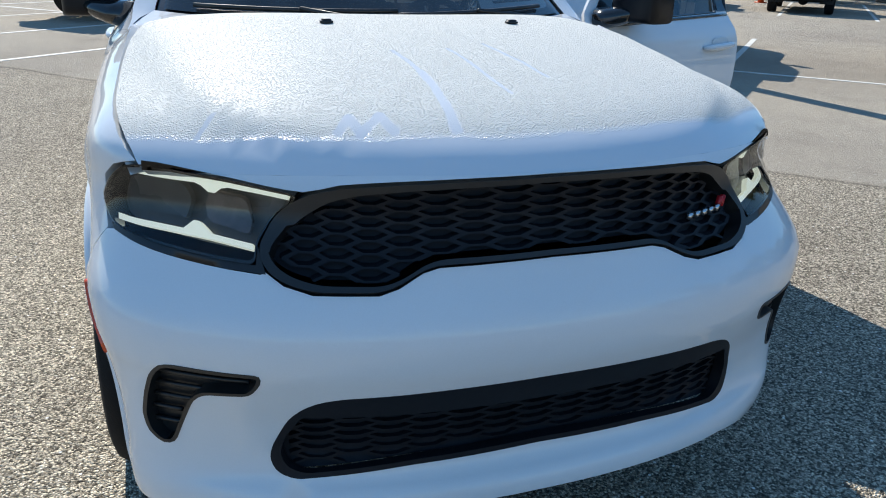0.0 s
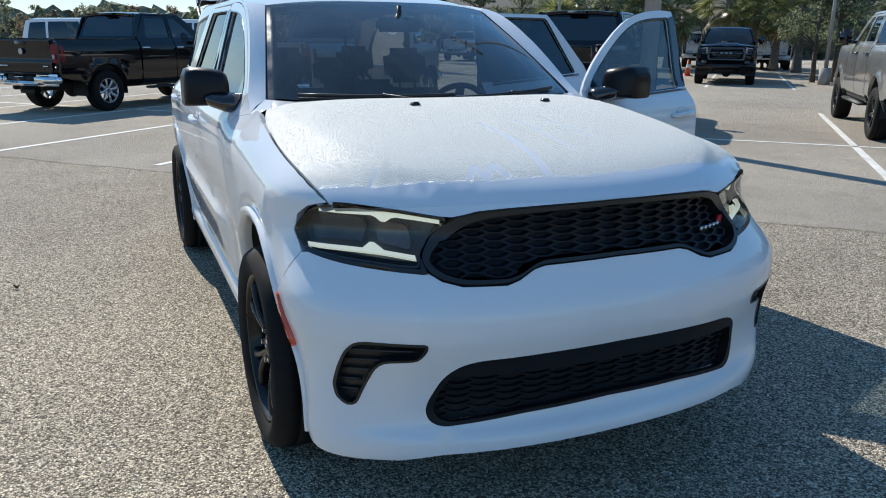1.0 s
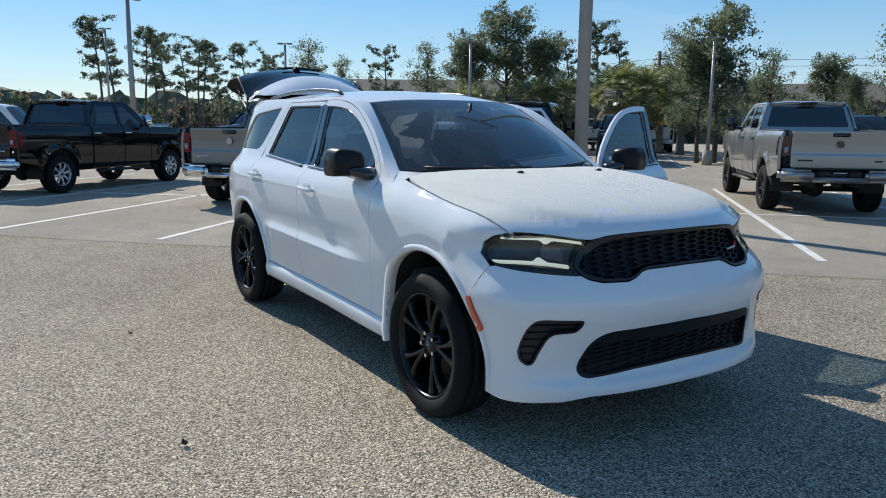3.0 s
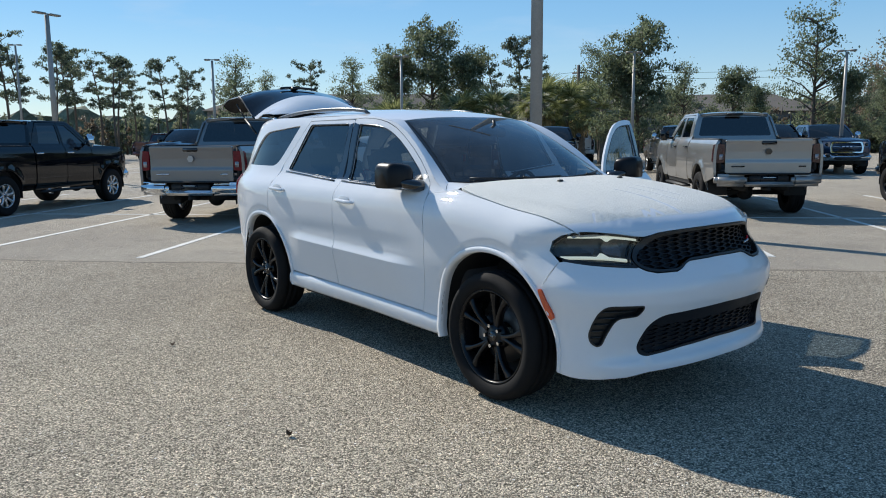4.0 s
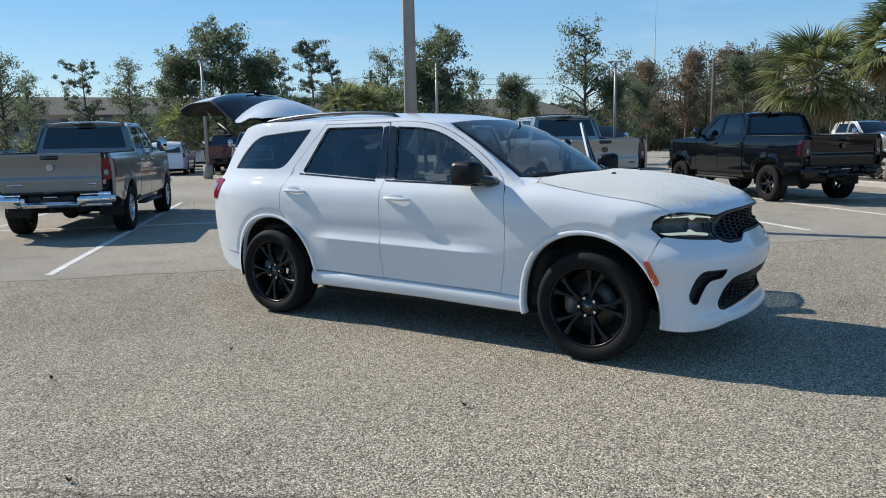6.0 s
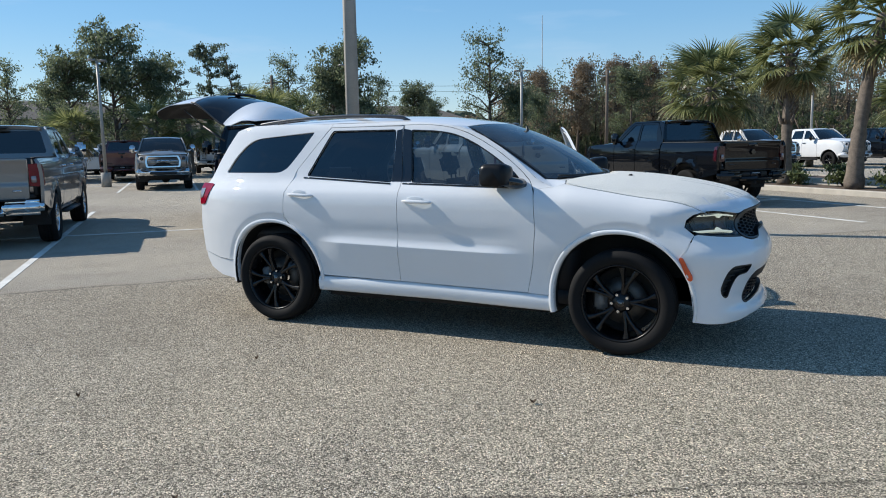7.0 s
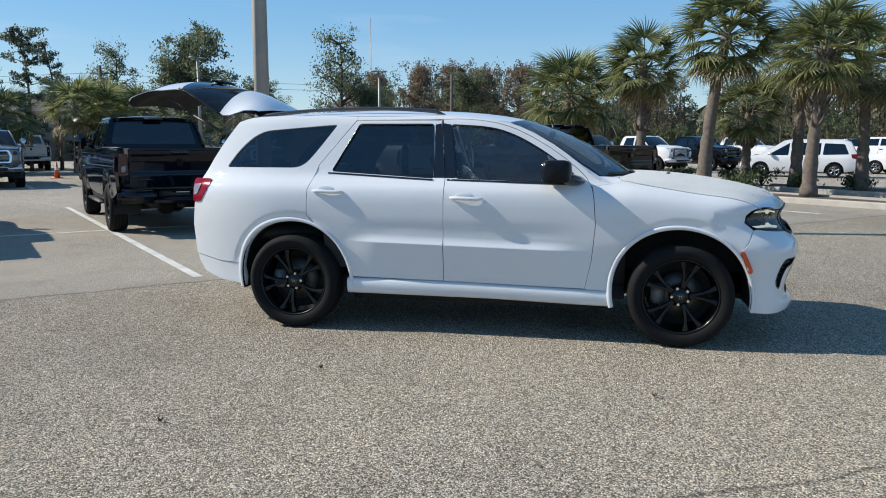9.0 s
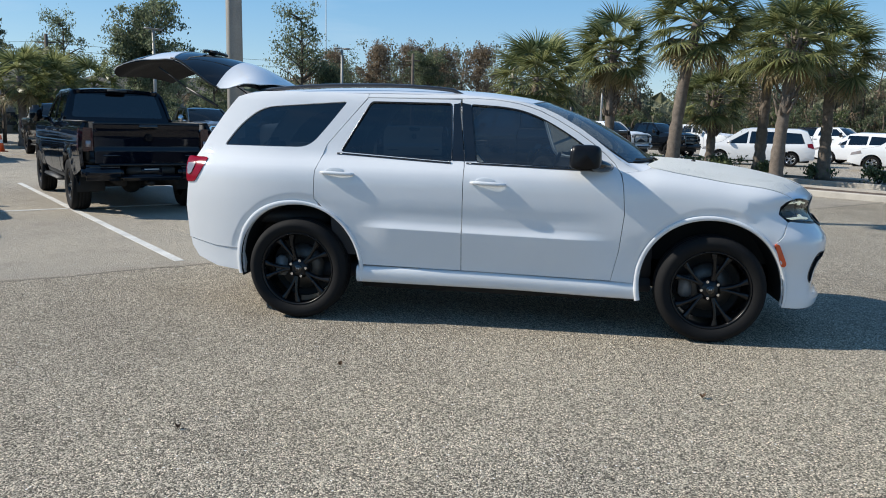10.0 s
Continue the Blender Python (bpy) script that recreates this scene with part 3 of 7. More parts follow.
side_front = spline((0.18, 0.27, 0.36, 0.43, 0.55, 0.70, 0.80, 0.95, 1.05, 1.105, 1.15, 1.195, 1.235),
                    (0.84, 0.90, 0.905, 0.895, 0.905, 0.928, 0.941, 0.945, 0.941, 0.930, 0.906, 0.862, 0.80))
hood_mid = spline((-0.60, -0.45, -0.25, 0.0, 0.30, 0.55, 0.70, 0.78, 0.82, 0.848, 0.90), (1.235, 1.25, 1.272, 1.260, 1.225, 1.178, 1.138, 1.103, 1.078, 1.052, 0.98))
side_low, side_front, hood_mid = soft(side_low, 0.18, 1.74, 0.016), soft(side_front, 0.18, 1.235, 0.017), soft(hood_mid, -0.60, 0.90, 0.03)
hood_edge = soft(spline((-0.60, -0.45, -0.33, -0.17, 0.05, 0.25, 0.40, 0.54, 0.60), (0.76, 0.785, 0.818, 0.836, 0.848, 0.851, 0.842, 0.806, 0.785)), -0.60, 0.60, 0.03)
hood_fold = soft(spline((-0.40, 0.17, 0.48, 0.566, 0.61, 0.657, 0.75, 0.85), (0.79, 0.719, 0.643, 0.586, 0.545, 0.495, 0.38, 0.22)), -0.40, 0.85, 0.03)
plan_low_y = (0.0, 0.30, 0.58, 0.75, 0.862, 0.918, 0.941, 0.950, 0.956)
plan_low_x = (0.955, 0.935, 0.862, 0.775, 0.685, 0.598, 0.505, 0.40, 0.15)
plan_top_y = (0.0, 0.30, 0.52, 0.68, 0.79, 0.855, 0.905, 0.928, 0.942)
plan_top_x = (0.865, 0.825, 0.735, 0.645, 0.56, 0.485, 0.39, 0.30, 0.12)
_s = [k / 8 for k in range(9)]
ply, pty = (soft(spline(_s, c), 0, 1, 0.045) for c in (plan_low_y, plan_top_y))
plx, ptx = (soft(spline(_s, c), 0, 1, 0.045, True) for c in (plan_low_x, plan_top_x))
nose_in = spline((0.24, 0.262, 0.285, 0.335, 0.41, 0.50, 0.62, 0.68, 0.73, 0.79, 0.85, 1.1), (0.075, 0.042, 0.028, 0.022, 0.032, 0.035, 0.018, 0.0, 0.0, 0.012, 0.02, 0.0))
nose_in = soft(nose_in, 0.24, 1.1, 0.010)
chin_in = soft(spline((0.30, 0.332, 0.352, 0.378, 0.42, 0.50, 0.58, 0.63), (0.0, 0.0, 0.018, 0.042, 0.046, 0.030, 0.010, 0.0)), 0.30, 0.63, 0.006)


def nose(s, z):
    """The front corner of the body: along the plan by s (0 the middle, 1 the side), at height z."""
    sg = -1 if s < 0 else 1
    s = abs(s)
    k = smooth01(0.74, 0.98, z)
    x, y = plx(s) * (1 - k) + ptx(s) * k, ply(s) * (1 - k) + pty(s) * k
    d = nose_in(z) * (1 - smooth01(0.75, 1.0, s)) + (chin_in(z) if z < 0.63 else 0.0) * (1 - smooth01(0.24, 0.52, s))
    tuck = 0.058 * smooth01(0.80, 0.36, z) * smooth01(0.48, 0.90, s)
    return (x - d * (1 - 0.6 * s), sg * (y - d * 0.5 * s - tuck), z)


def s_of(y, z):
    """The place along the plan at which the nose is y wide."""
    sg = -1 if y < 0 else 1
    y, lo, hi = abs(y), 0.0, 1.0
    for _ in range(30):
        mid = (lo + hi) / 2
        if nose(mid, z)[1] < y:
            lo = mid
        else:
            hi = mid
    return sg * lo


def s_of_x(x, z):
    lo, hi = 0.0, 1.0
    for _ in range(30):
        mid = (lo + hi) / 2
        if nose(mid, z)[0] > x:
            lo = mid
        else:
            hi = mid
    return lo


def hood_z(x, y):
    f = hood_fold(x)
    fold = 0.012 * smooth01(f - 0.012, f + 0.075, abs(y)) * smooth01(0.85, 0.62, x)
    return hood_mid(x + 0.46 * y * y) + 0.004 - (0.045 - 0.03 * smooth01(0.0, 0.5, x)) * (abs(y) / 0.8) ** 4 - fold


def side_top(y):
    """The height at which the fender's own section is y wide."""
    lo, hi = 1.0, 1.30
    for _ in range(24):
        mid = (lo + hi) / 2
        if side_front(mid) > y:
            lo = mid
        else:
            hi = mid
    return lo


_shift = {}


def fender_shift(x):
    """How far the fender's section lies below its full height, so that it meets the hood's edge."""
    f = min(max(x, -0.45), 0.54) * 100
    k = math.floor(f)
    for q in (k, k + 1):
        if q not in _shift:
            e = hood_edge(q / 100)
            _shift[q] = side_top(e) - hood_z(q / 100, e)
    return _shift[k] + (_shift[k + 1] - _shift[k]) * (f - k)


def crease_z(x):
    return 0.703 - 0.0184 * (x + 0.842)


def body_y(x, z):
    """Half the width of the body at x and height z."""
    k = smooth01(-0.80, -0.50, x) * (1 - smooth01(1.17, 1.28, z))
    y = side_low(z)
    if k > 0:
        y = y * (1 - k) + side_front(z + fender_shift(x)) * k
    if x > 0.12:
        a, b = y, nose(s_of_x(x, z), z)[1] - 0.001
        h = max(0.0, 0.03 - abs(a - b)) / 0.03
        y = min(a, b + 0.02 * smooth01(0.24, 0.12, x)) - h * h * 0.0075 * smooth01(0.14, 0.34, x)
    if x < -3.1:
        y -= 0.20 * ((-3.1 - x) / 0.93) ** 2.2
    if -2.62 < x < -0.62:
        # the doors' lower crease: the skin swells out to it from above and turns under below it
        b, zc = smooth01(-2.60, -2.30, x) * smooth01(-0.66, -1.02, x), crease_z(x)
        up = min(1.0, max(0.0, (zc + 0.062 - z) / 0.062)) ** 1.7 if z >= zc else max(0.0, 1 - (zc - z) / 0.275)
        y += b * (0.027 * up - 0.006 * math.exp(-((z - 0.83) / 0.05) ** 2))
    if z > 0.42:
        # a shallow recess round each wheel arch
        for cx in (0.0, -WB):
            r = math.hypot(x - cx, z - R_WHEEL)
            if r < 0.60:
                y -= 0.013 * smooth01(0.590, 0.530, r) * smooth01(0.42, 0.62, z) * smooth01(0.62, 0.15, (x - cx) / r)
    return y


def side_at(x, z):
    return (x, body_y(x, z), z)


SUV = empty("white_suv", Matrix.Translation((0, 0.012, 0)) @ Matrix.Diagonal((1, 1.013, 1, 1)), "white SUV with dewy hood, tailgate and two doors standing open", "car")


# the front door's upper edge and the pillar's edge beside the windscreen
DOOR_CUT = [(-1.72, 1.694), (-1.60, 1.688), (-1.50, 1.677), (-1.40, 1.659), (-1.32, 1.636), (-1.25, 1.611), (-1.13, 1.553), (-0.98, 1.466), (-0.87, 1.390), (-0.77, 1.308), (-0.71, 1.250), (-0.679, 1.200)]
PILLAR_TOP = [(-0.53, 1.205), (-0.61, 1.238), (-0.68, 1.280), (-0.748, 1.338), (-0.852, 1.422), (-0.962, 1.498), (-1.112, 1.585), (-1.232, 1.638), (-1.32, 1.664), (-1.40, 1.680)]


# wheel openings: inner and outer radius of the moulding by angle, front and rear
ARCH_ANGLE = (-15, 12, 27, 42, 58, 75, 93, 106, 124, 140, 156, 172, 192)
ARCH_IN = ((0.500, 0.488, 0.485, 0.488, 0.489, 0.489, 0.494, 0.502, 0.513, 0.515, 0.508, 0.497, 0.490), (0.476, 0.478, 0.481, 0.488, 0.494, 0.493, 0.490, 0.494, 0.498, 0.494, 0.481, 0.462, 0.450))
ARCH_OUT = ((0.526, 0.517, 0.513, 0.516, 0.518, 0.519, 0.528, 0.539, 0.551, 0.552, 0.546, 0.538, 0.530), (0.508, 0.511, 0.515, 0.520, 0.521, 0.521, 0.525, 0.533, 0.543, 0.542, 0.534, 0.511, 0.498))


def arch_curve(rear, table, add, a0, a1, count):
    """Points along a wheel opening, add metres outside the given radii."""
    pts = []
    for k in range(count):
        a = a0 + (a1 - a0) * k / (count - 1)
        w = [np.interp(a + d, ARCH_ANGLE, table[rear]) for d in (-7, 0, 7)]
        r = float(sum(w)) / 3 + add
        pts.append((-WB * rear + r * math.cos(radians(a)), R_WHEEL + r * math.sin(radians(a))))
    return pts


def side_parts(sd):
    """Panels and windows of one flank; sd is -1 for the right flank, which is closed, 1 for the left one, whose doors stand open."""
    fn, out = mirrored(side_at, sd), (0, sd, 0)
    g = 0.0025
    folds = [[(float(x), crease_z(x) + dz) for x in np.linspace(-2.60, -0.64, 60)] for dz in (0.062, 0.036, 0.016, 0.004, -0.006)]
    folds_f, folds_r = ([arc(cx, R_WHEEL, r, 10, 170, 40) for r in (0.530, 0.552, 0.572, 0.592)] for cx in (0.0, -WB))
    arch_f, arch_r = (arch_curve(k, ARCH_IN, 0.010, -16, 196, 30) for k in (0, 1))
    # fender
    top = [(x, hood_z(x, hood_edge(x)) - 0.004) for x in (0.525, 0.47, 0.40, 0.32, 0.25, 0.17, 0.1, 0.0, -0.1, -0.2, -0.3, -0.38, -0.45)]
    seam = [(0.388, 0.70), (0.4085, 0.741), (0.4505, 0.816), (0.486, 0.885), (0.420, 0.938), (0.430, 0.99), (0.472, 1.022), (0.500, 1.032)]
    fender = [(-0.698, 0.408), (-0.515, 0.40)] + [p for p in arch_f[::-1] if p[1] > 0.40 and p[0] < 0.415 and not (p[0] > 0.25 and p[1] < 0.74)] + seam + top + \
             [(-0.52, 1.205), (-0.659, 1.187), (-0.645, 1.10), (-0.628, 0.90), (-0.652, 0.63)]
    part("fender", patch(fn, fender, step=0.022, lip=0.03, out=out, lines=folds_f), WHITE, SUV)
    under = [(0.36, 0.71), (0.43, 0.71), (0.475, 0.83), (0.44, 0.86), (0.41, 0.80)]
    part("fender_flange", patch(lambda u, v: (u, sd * (body_y(u, v) - 0.011), v), under, step=0.03, lip=0, out=out), WHITE, SUV)
    # arch mouldings
    for rear, a0, a1 in ((0, -11, 192), (1, -8, 188)):
        bm = bmesh.new()
        inner, mid, shoulder, outer = ([(x, sd * (body_y(x, z) + dy), z) for x, z in arch_curve(rear, tab, add, a0, a1, 49)]
                                       for tab, add, dy in ((ARCH_IN, 0.0, -0.010), (ARCH_IN, 0.004, 0.014), (ARCH_OUT, -0.005, 0.017), (ARCH_OUT, 0.0, 0.007)))
        end = [(p[0], p[1] - sd * 0.012, p[2]) for p in outer]
        deep = [(p[0], p[1] - sd * 0.025, p[2]) for p in inner]
        for a, b in ((deep, inner), (inner, mid), (mid, shoulder), (shoulder, outer), (outer, end)):
            strip(bm, a, b)
        bmesh.ops.remove_doubles(bm, verts=bm.verts[:], dist=1e-5)
        bmesh.ops.recalc_face_normals(bm, faces=bm.faces[:])
        part("arch_moulding", bm, WHITE, SUV)
        bm = bmesh.new()
        a = [(x, sd * 0.905, z) for x, z in arch_curve(rear, ARCH_IN, 0.003, -9, 190, 30)]
        strip(bm, a, [(p[0], sd * 0.52, p[2]) for p in a])
        strip(bm, [(p[0], sd * 0.52, p[2]) for p in a], [(-WB * rear, sd * 0.52, R_WHEEL)] * len(a))
        part("wheel_housing", bm, UNDER, SUV)
    # sill
    bm = bmesh.new()
    rows = []
    for z, dy in ((0.0, -0.03), (0.004, -0.006), (0.014, 0.004), (0.030, 0.011), (0.055, 0.015), (0.09, 0.014), (0.12, 0.008), (0.142, -0.004), (0.150, -0.035)):
        row = []
        for x in np.linspace(-2.585, -0.512, 34):
            zt = float(np.interp(x, (-2.55, -1.7, -0.70, -0.5), (0.430, 0.427, 0.405, 0.398)))
            row.append((float(x), sd * (body_y(float(x), 0.42) + dy), zt - z * (zt - float(np.interp(x, (-2.55, -1.4, -0.5), (0.300, 0.297, 0.274)))) / 0.15))
        rows.append(row)
    for a, b in zip(rows, rows[1:]):
        strip(bm, a, b)
    bmesh.ops.remove_doubles(bm, verts=bm.verts[:], dist=1e-5)
    bmesh.ops.recalc_face_normals(bm, faces=bm.faces[:])
    part("sill", bm, WHITE, SUV)
    # quarter panel with rear pillar
    qwin = rounded([(-3.70, 1.304), (-3.585, 1.455), (-3.40, 1.603), (-2.715, 1.657), (-2.870, 1.448), (-2.99, 1.306)], [0.03, 0.1, 0.12, 0.03, 0.1, 0.09], 5)
    arc_q = [p for p in arch_r if p[0] < -2.76 and p[1] > 0.33]
    quarter = [(-2.910, 1.14), (-2.915, 0.935), (-2.868, 0.868)] + [p for p in arc_q if p[0] < -2.86 and p[1] > 0.515] + [(-3.52, 0.512), (-3.75, 0.520), (-4.012, 0.565), (-4.025, 0.82), (-3.985, 1.08), (-3.935, 1.235), (-3.85, 1.38), (-3.73, 1.545), (-3.62, 1.68),
               (-3.48, 1.722), (-3.2, 1.728), (-2.56, 1.722), (-2.562, 1.69), (-2.706, 1.51), (-2.851, 1.33)]
    corner = [(-3.512, 0.508), (-3.49, 0.40), (-3.50, 0.335), (-3.75, 0.355), (-3.93, 0.415), (-3.995, 0.50), (-4.005, 0.558), (-3.75, 0.515)]
    part("bumper_corner", patch(lambda u, v: (u, sd * (body_y(u, v) - 0.006), v), corner, step=0.04, lip=0.03, out=out), WHITE, SUV)
    part("quarter_panel", patch(fn, quarter, [qwin], step=0.04, lip=0.03, out=out, lines=folds_r), WHITE, SUV)
    part("quarter_window", patch(fn, qwin, step=0.08, lip=0, out=out, sunk=0.012), TINT, SUV, "dark tinted glass")
    # rocker rail over the doors and the windscreen pillar
    rail = [(-2.552, 1.722), (-2.562, 1.692), (-1.84, 1.696)] + [(x + 0.0025, z + 0.0045) for x, z in DOOR_CUT] + [(-0.664, 1.188)] + PILLAR_TOP + [(-1.61, 1.706), (-1.85, 1.721)]
    part("roof_pillar", patch(fn, rail, step=0.03, lip=0.04, out=out), WHITE, SUV)
    # doors
    doors = []
    for kind in ("rear", "front"):
        if kind == "rear":
            hinge_x = -1.80
            outline = [(-1.789 - g, 0.432), (-1.789 - g, 1.2), (-1.845, 1.55), (-1.852, 1.684), (-2.555, 1.686), (-2.70, 1.51), (-2.845, 1.33), (-2.905, 1.14), (-2.91, 0.935), (-2.82, 0.838), (-2.745, 0.790), (-2.674, 0.729), (-2.593, 0.614), (-2.556, 0.52), (-2.548, 0.44)]
            win = rounded([(-1.885, 1.232), (-1.915, 1.655), (-2.530, 1.657), (-2.735, 1.281)], 0.025, 4)
            glassmat, hx, hz = TINT, (-2.86, -2.60), 1.128
        else:
            hinge_x = -0.66
            outline = [(-0.70, 0.412), (-0.656, 0.63), (-0.633, 0.90), (-0.65, 1.10), (-0.663, 1.165)] + DOOR_CUT[::-1] + [(-1.84 + g, 1.690), (-1.832, 1.55), (-1.789 + g, 1.2), (-1.789 + g, 0.432)]
            win = rounded([(-0.768, 1.208), (-0.768, 1.240), (-0.85, 1.318), (-0.96, 1.394), (-1.05, 1.454), (-1.175, 1.527), (-1.285, 1.578), (-1.39, 1.614), (-1.53, 1.637), (-1.768, 1.650), (-1.705, 1.232)], [0.012, 0.02, 0.04, 0.04, 0.05, 0.05, 0.05, 0.06, 0.06, 0.02, 0.02], 3)
            glassmat, hx, hz = FRONTGLASS, (-1.735, -1.475), 1.09
        door = part("front_door" if kind == "front" else "rear_door", patch(fn, outline, [win], step=0.045, lip=0.018, out=out, lines=folds), WHITE, SUV)
        doors.append((door, hinge_x))
        part("pane", patch(fn, win, step=0.08, lip=0, out=out, sunk=0.014), glassmat, door, "tinted side glass")
        bm = bmesh.new()
        edge = fine_loop(win, 0.05)
        sweep(bm, [(x, sd * (body_y(x, z) - 0.003), z) for x, z in edge + edge[:1]], 0.006, 6)
        part("window_seal", bm, GLOSSB, door)
        # black pillar cover
        if kind == "rear":
            pil = [(-1.793, 1.236), (-1.842, 1.56), (-1.852, 1.66), (-1.90, 1.65), (-1.882, 1.236)]
        else:
            pil = [(-1.79, 1.236), (-1.709, 1.236), (-1.771, 1.650), (-1.838, 1.662), (-1.83, 1.55)]
        part("pillar_cover", patch(fn, pil, step=0.05, lip=0.006, out=out, sunk=-0.004), GLOSSB, door)
        if kind == "front":
            cap = [(-0.764, 1.206), (-0.764, 1.240), (-0.848, 1.320), (-0.895, 1.352), (-0.905, 1.30), (-0.910, 1.206)]
            part("mirror_patch", patch(fn, cap, step=0.06, lip=0.005, out=out, sunk=-0.003), GLOSSB, door)
        # handle
        bm = bmesh.new()
        pts = []
        for k in range(9):
            t = k / 8
            x = hx[0] + (hx[1] - hx[0]) * t
            pts.append((x, sd * (body_y(x, hz) + 0.010 + 0.020 * math.sin(math.pi * min(1, max(0, t))) ** 0.5), hz - 0.01 * t))
        sweep(bm, pts, [0.008, 0.015, 0.017, 0.017, 0.017, 0.017, 0.017, 0.015, 0.009], 10, 0.9)
        part("door_handle", bm, WHITE, door, "body-coloured pull handle")
        bm = bmesh.new()
        cx = (hx[0] + hx[1]) / 2 - 0.02
        bmesh.ops.create_uvsphere(bm, u_segments=20, v_segments=10, radius=1, matrix=Matrix.LocRotScale((cx, sd * (body_y(cx, hz) + 0.0), hz + 0.012), None, (0.072, 0.004, 0.026)))
        part("handle_cup", bm, WHITE, door)
        # inner trim panel
        xs = sorted(p[0] for p in outline if p[1] <= 1.20)
        panel = [(xs[0] + 0.12, 0.50), (xs[-1] - 0.05, 0.50), (xs[-1] - 0.05, 1.20), (xs[0] + 0.08, 1.20)]
        part("door_trim", patch(lambda u, v: (u, sd * (body_y(u, v) - 0.085), v), panel, step=0.12, lip=0.0, out=(0, -sd, 0)), TRIM, door)
    # mirror on the front door
    door = doors[1][0]
    bm = bmesh.new()
    rings = []
    # a wedge of a shell with a flat underside; its top falls a little towards the door
    shape = [(0.0, 0.060, 0.052), (0.010, 0.082, 0.068), (0.035, 0.098, 0.077), (0.10, 0.108, 0.082), (0.17, 0.108, 0.084), (0.205, 0.098, 0.080), (0.222, 0.078, 0.064)]
    for dy, rx, rz in shape:
        cx, cz = -0.909 - 0.10 * dy, 1.216 + rz
        rings.append([bm.verts.new((cx + rx * (1 - 0.10 * math.sin(a)) * math.copysign(abs(math.cos(a)) ** 0.40, math.cos(a)), sd * (0.868 + 0.86 * dy), cz + rz * math.copysign(abs(math.sin(a)) ** 0.40, math.sin(a)))) for a in [math.tau * k / 28 for k in range(28)]])
    for p, q in zip(rings, rings[1:]):
        for k in range(28):
            bm.faces.new((p[k], p[(k + 1) % 28], q[(k + 1) % 28], q[k]))
    bm.faces.new(rings[0]), bm.faces.new(rings[-1])
    bmesh.ops.recalc_face_normals(bm, faces=bm.faces[:])
    mir = part("wing_mirror", bm, MIRRORB, door, "black door mirror")
    bm = bmesh.new()
    sweep(bm, [(-0.80, sd * 0.83, 1.226), (-0.82, sd * 0.875, 1.232), (-0.85, sd * 0.92, 1.246), (-0.88, sd * 0.96, 1.260)], [0.092, 0.090, 0.082, 0.065], 14, 0.50)
    part("mirror_foot", bm, GLOSSB, mir)
    bm = bmesh.new()
    box(bm, (-1.027, 0.900, 1.236), (-1.021, 1.035, 1.356), 0.002)
    for v in bm.verts:
        v.co.y *= sd
    part("mirror_glass", bm, CHROME, mir)
    # side marker, tail lamp
    mk = rounded([(0.395, 0.735), (0.425, 0.738), (0.492, 0.60), (0.484, 0.575), (0.458, 0.578)], 0.012, 2)
    part("side_marker", patch(fn, mk, step=0.02, lip=0.03, out=out, sunk=-0.017), AMBER, SUV, "amber side marker lamp")
    tl = rounded([(-4.015, 1.205), (-3.815, 1.200), (-3.865, 1.10), (-3.925, 1.015), (-4.005, 1.01)], 0.02, 3)
    lamp = part("tail_lamp", patch(fn, tl, step=0.03, lip=0.03, out=out, sunk=-0.008), SUVRED, SUV, "red wraparound tail lamp")
    cl = rounded([(-3.998, 1.155), (-3.915, 1.16), (-3.955, 1.075), (-3.992, 1.065)], 0.015, 3)
    part("clear_lens", patch(fn, cl, step=0.03, lip=0.004, out=out, sunk=-0.013), CLEARLENS, lamp)
    # belt moulding
    for name, x0, x1, z0, z1 in (("belt_moulding", -2.76, -1.89, 1.268, 1.222), ("belt_moulding", -1.775, -0.78, 1.224, 1.201)):
        bm = bmesh.new()
        sweep(bm, [(x, sd * (body_y(x, z0 + (z1 - z0) * (x - x0) / (x1 - x0)) + 0.003), z0 + (z1 - z0) * (x - x0) / (x1 - x0) - 0.002) for x in np.linspace(x0, x1, 14)], 0.009, 6)
        part(name, bm, GLOSSB, doors[0][0] if x0 < -2 else doors[1][0])
    # roof rail
    bm = bmesh.new()
    pts, rs = [], []
    for k in range(21):
        t = k / 20
        x = -3.54 + 1.70 * t
        lift = 0.052 * (math.sin(math.pi * min(1, max(0.0, t))) ** 0.25)
        pts.append((x, sd * (0.545 + 0.01 * math.sin(math.pi * t)), roof_z(x, 0.55) - 0.012 + lift))
        rs.append(0.017 if 0 < k < 20 else 0.010)
    sweep(bm, pts, rs, 8, 0.9)
    part("roof_rail", bm, RAILGREY, SUV, "black roof rail")
    # wheels
    for cx, spin in ((0.0, 4), (-WB, 41)):
        build_wheel(SUV, (cx, sd * 0.835, R_WHEEL), R_WHEEL, 0.255, 0.277, RIMB, 5, True, sd, spin)
    return doors


roof_mid = spline((-3.7, -3.5, -3.2, -2.8, -2.4, -2.0, -1.7, -1.45, -1.25, -1.1), (1.70, 1.745, 1.768, 1.785, 1.79, 1.783, 1.768, 1.742, 1.708, 1.67))


def roof_z(x, y):
    return roof_mid(x) - 0.062 * (abs(y) / 0.64) ** 2.6


for _sd in (-1, 1):
    _doors = side_parts(_sd)
    if _sd > 0:
        for (_d, _hx), _ang in zip(_doors, (-75, -69)):
            _h = Vector((_hx, 0.90, 0))
            _d.matrix_basis = Matrix.Translation(_h) @ Matrix.Rotation(radians(_ang), 4, "Z") @ Matrix.Translation(-_h)

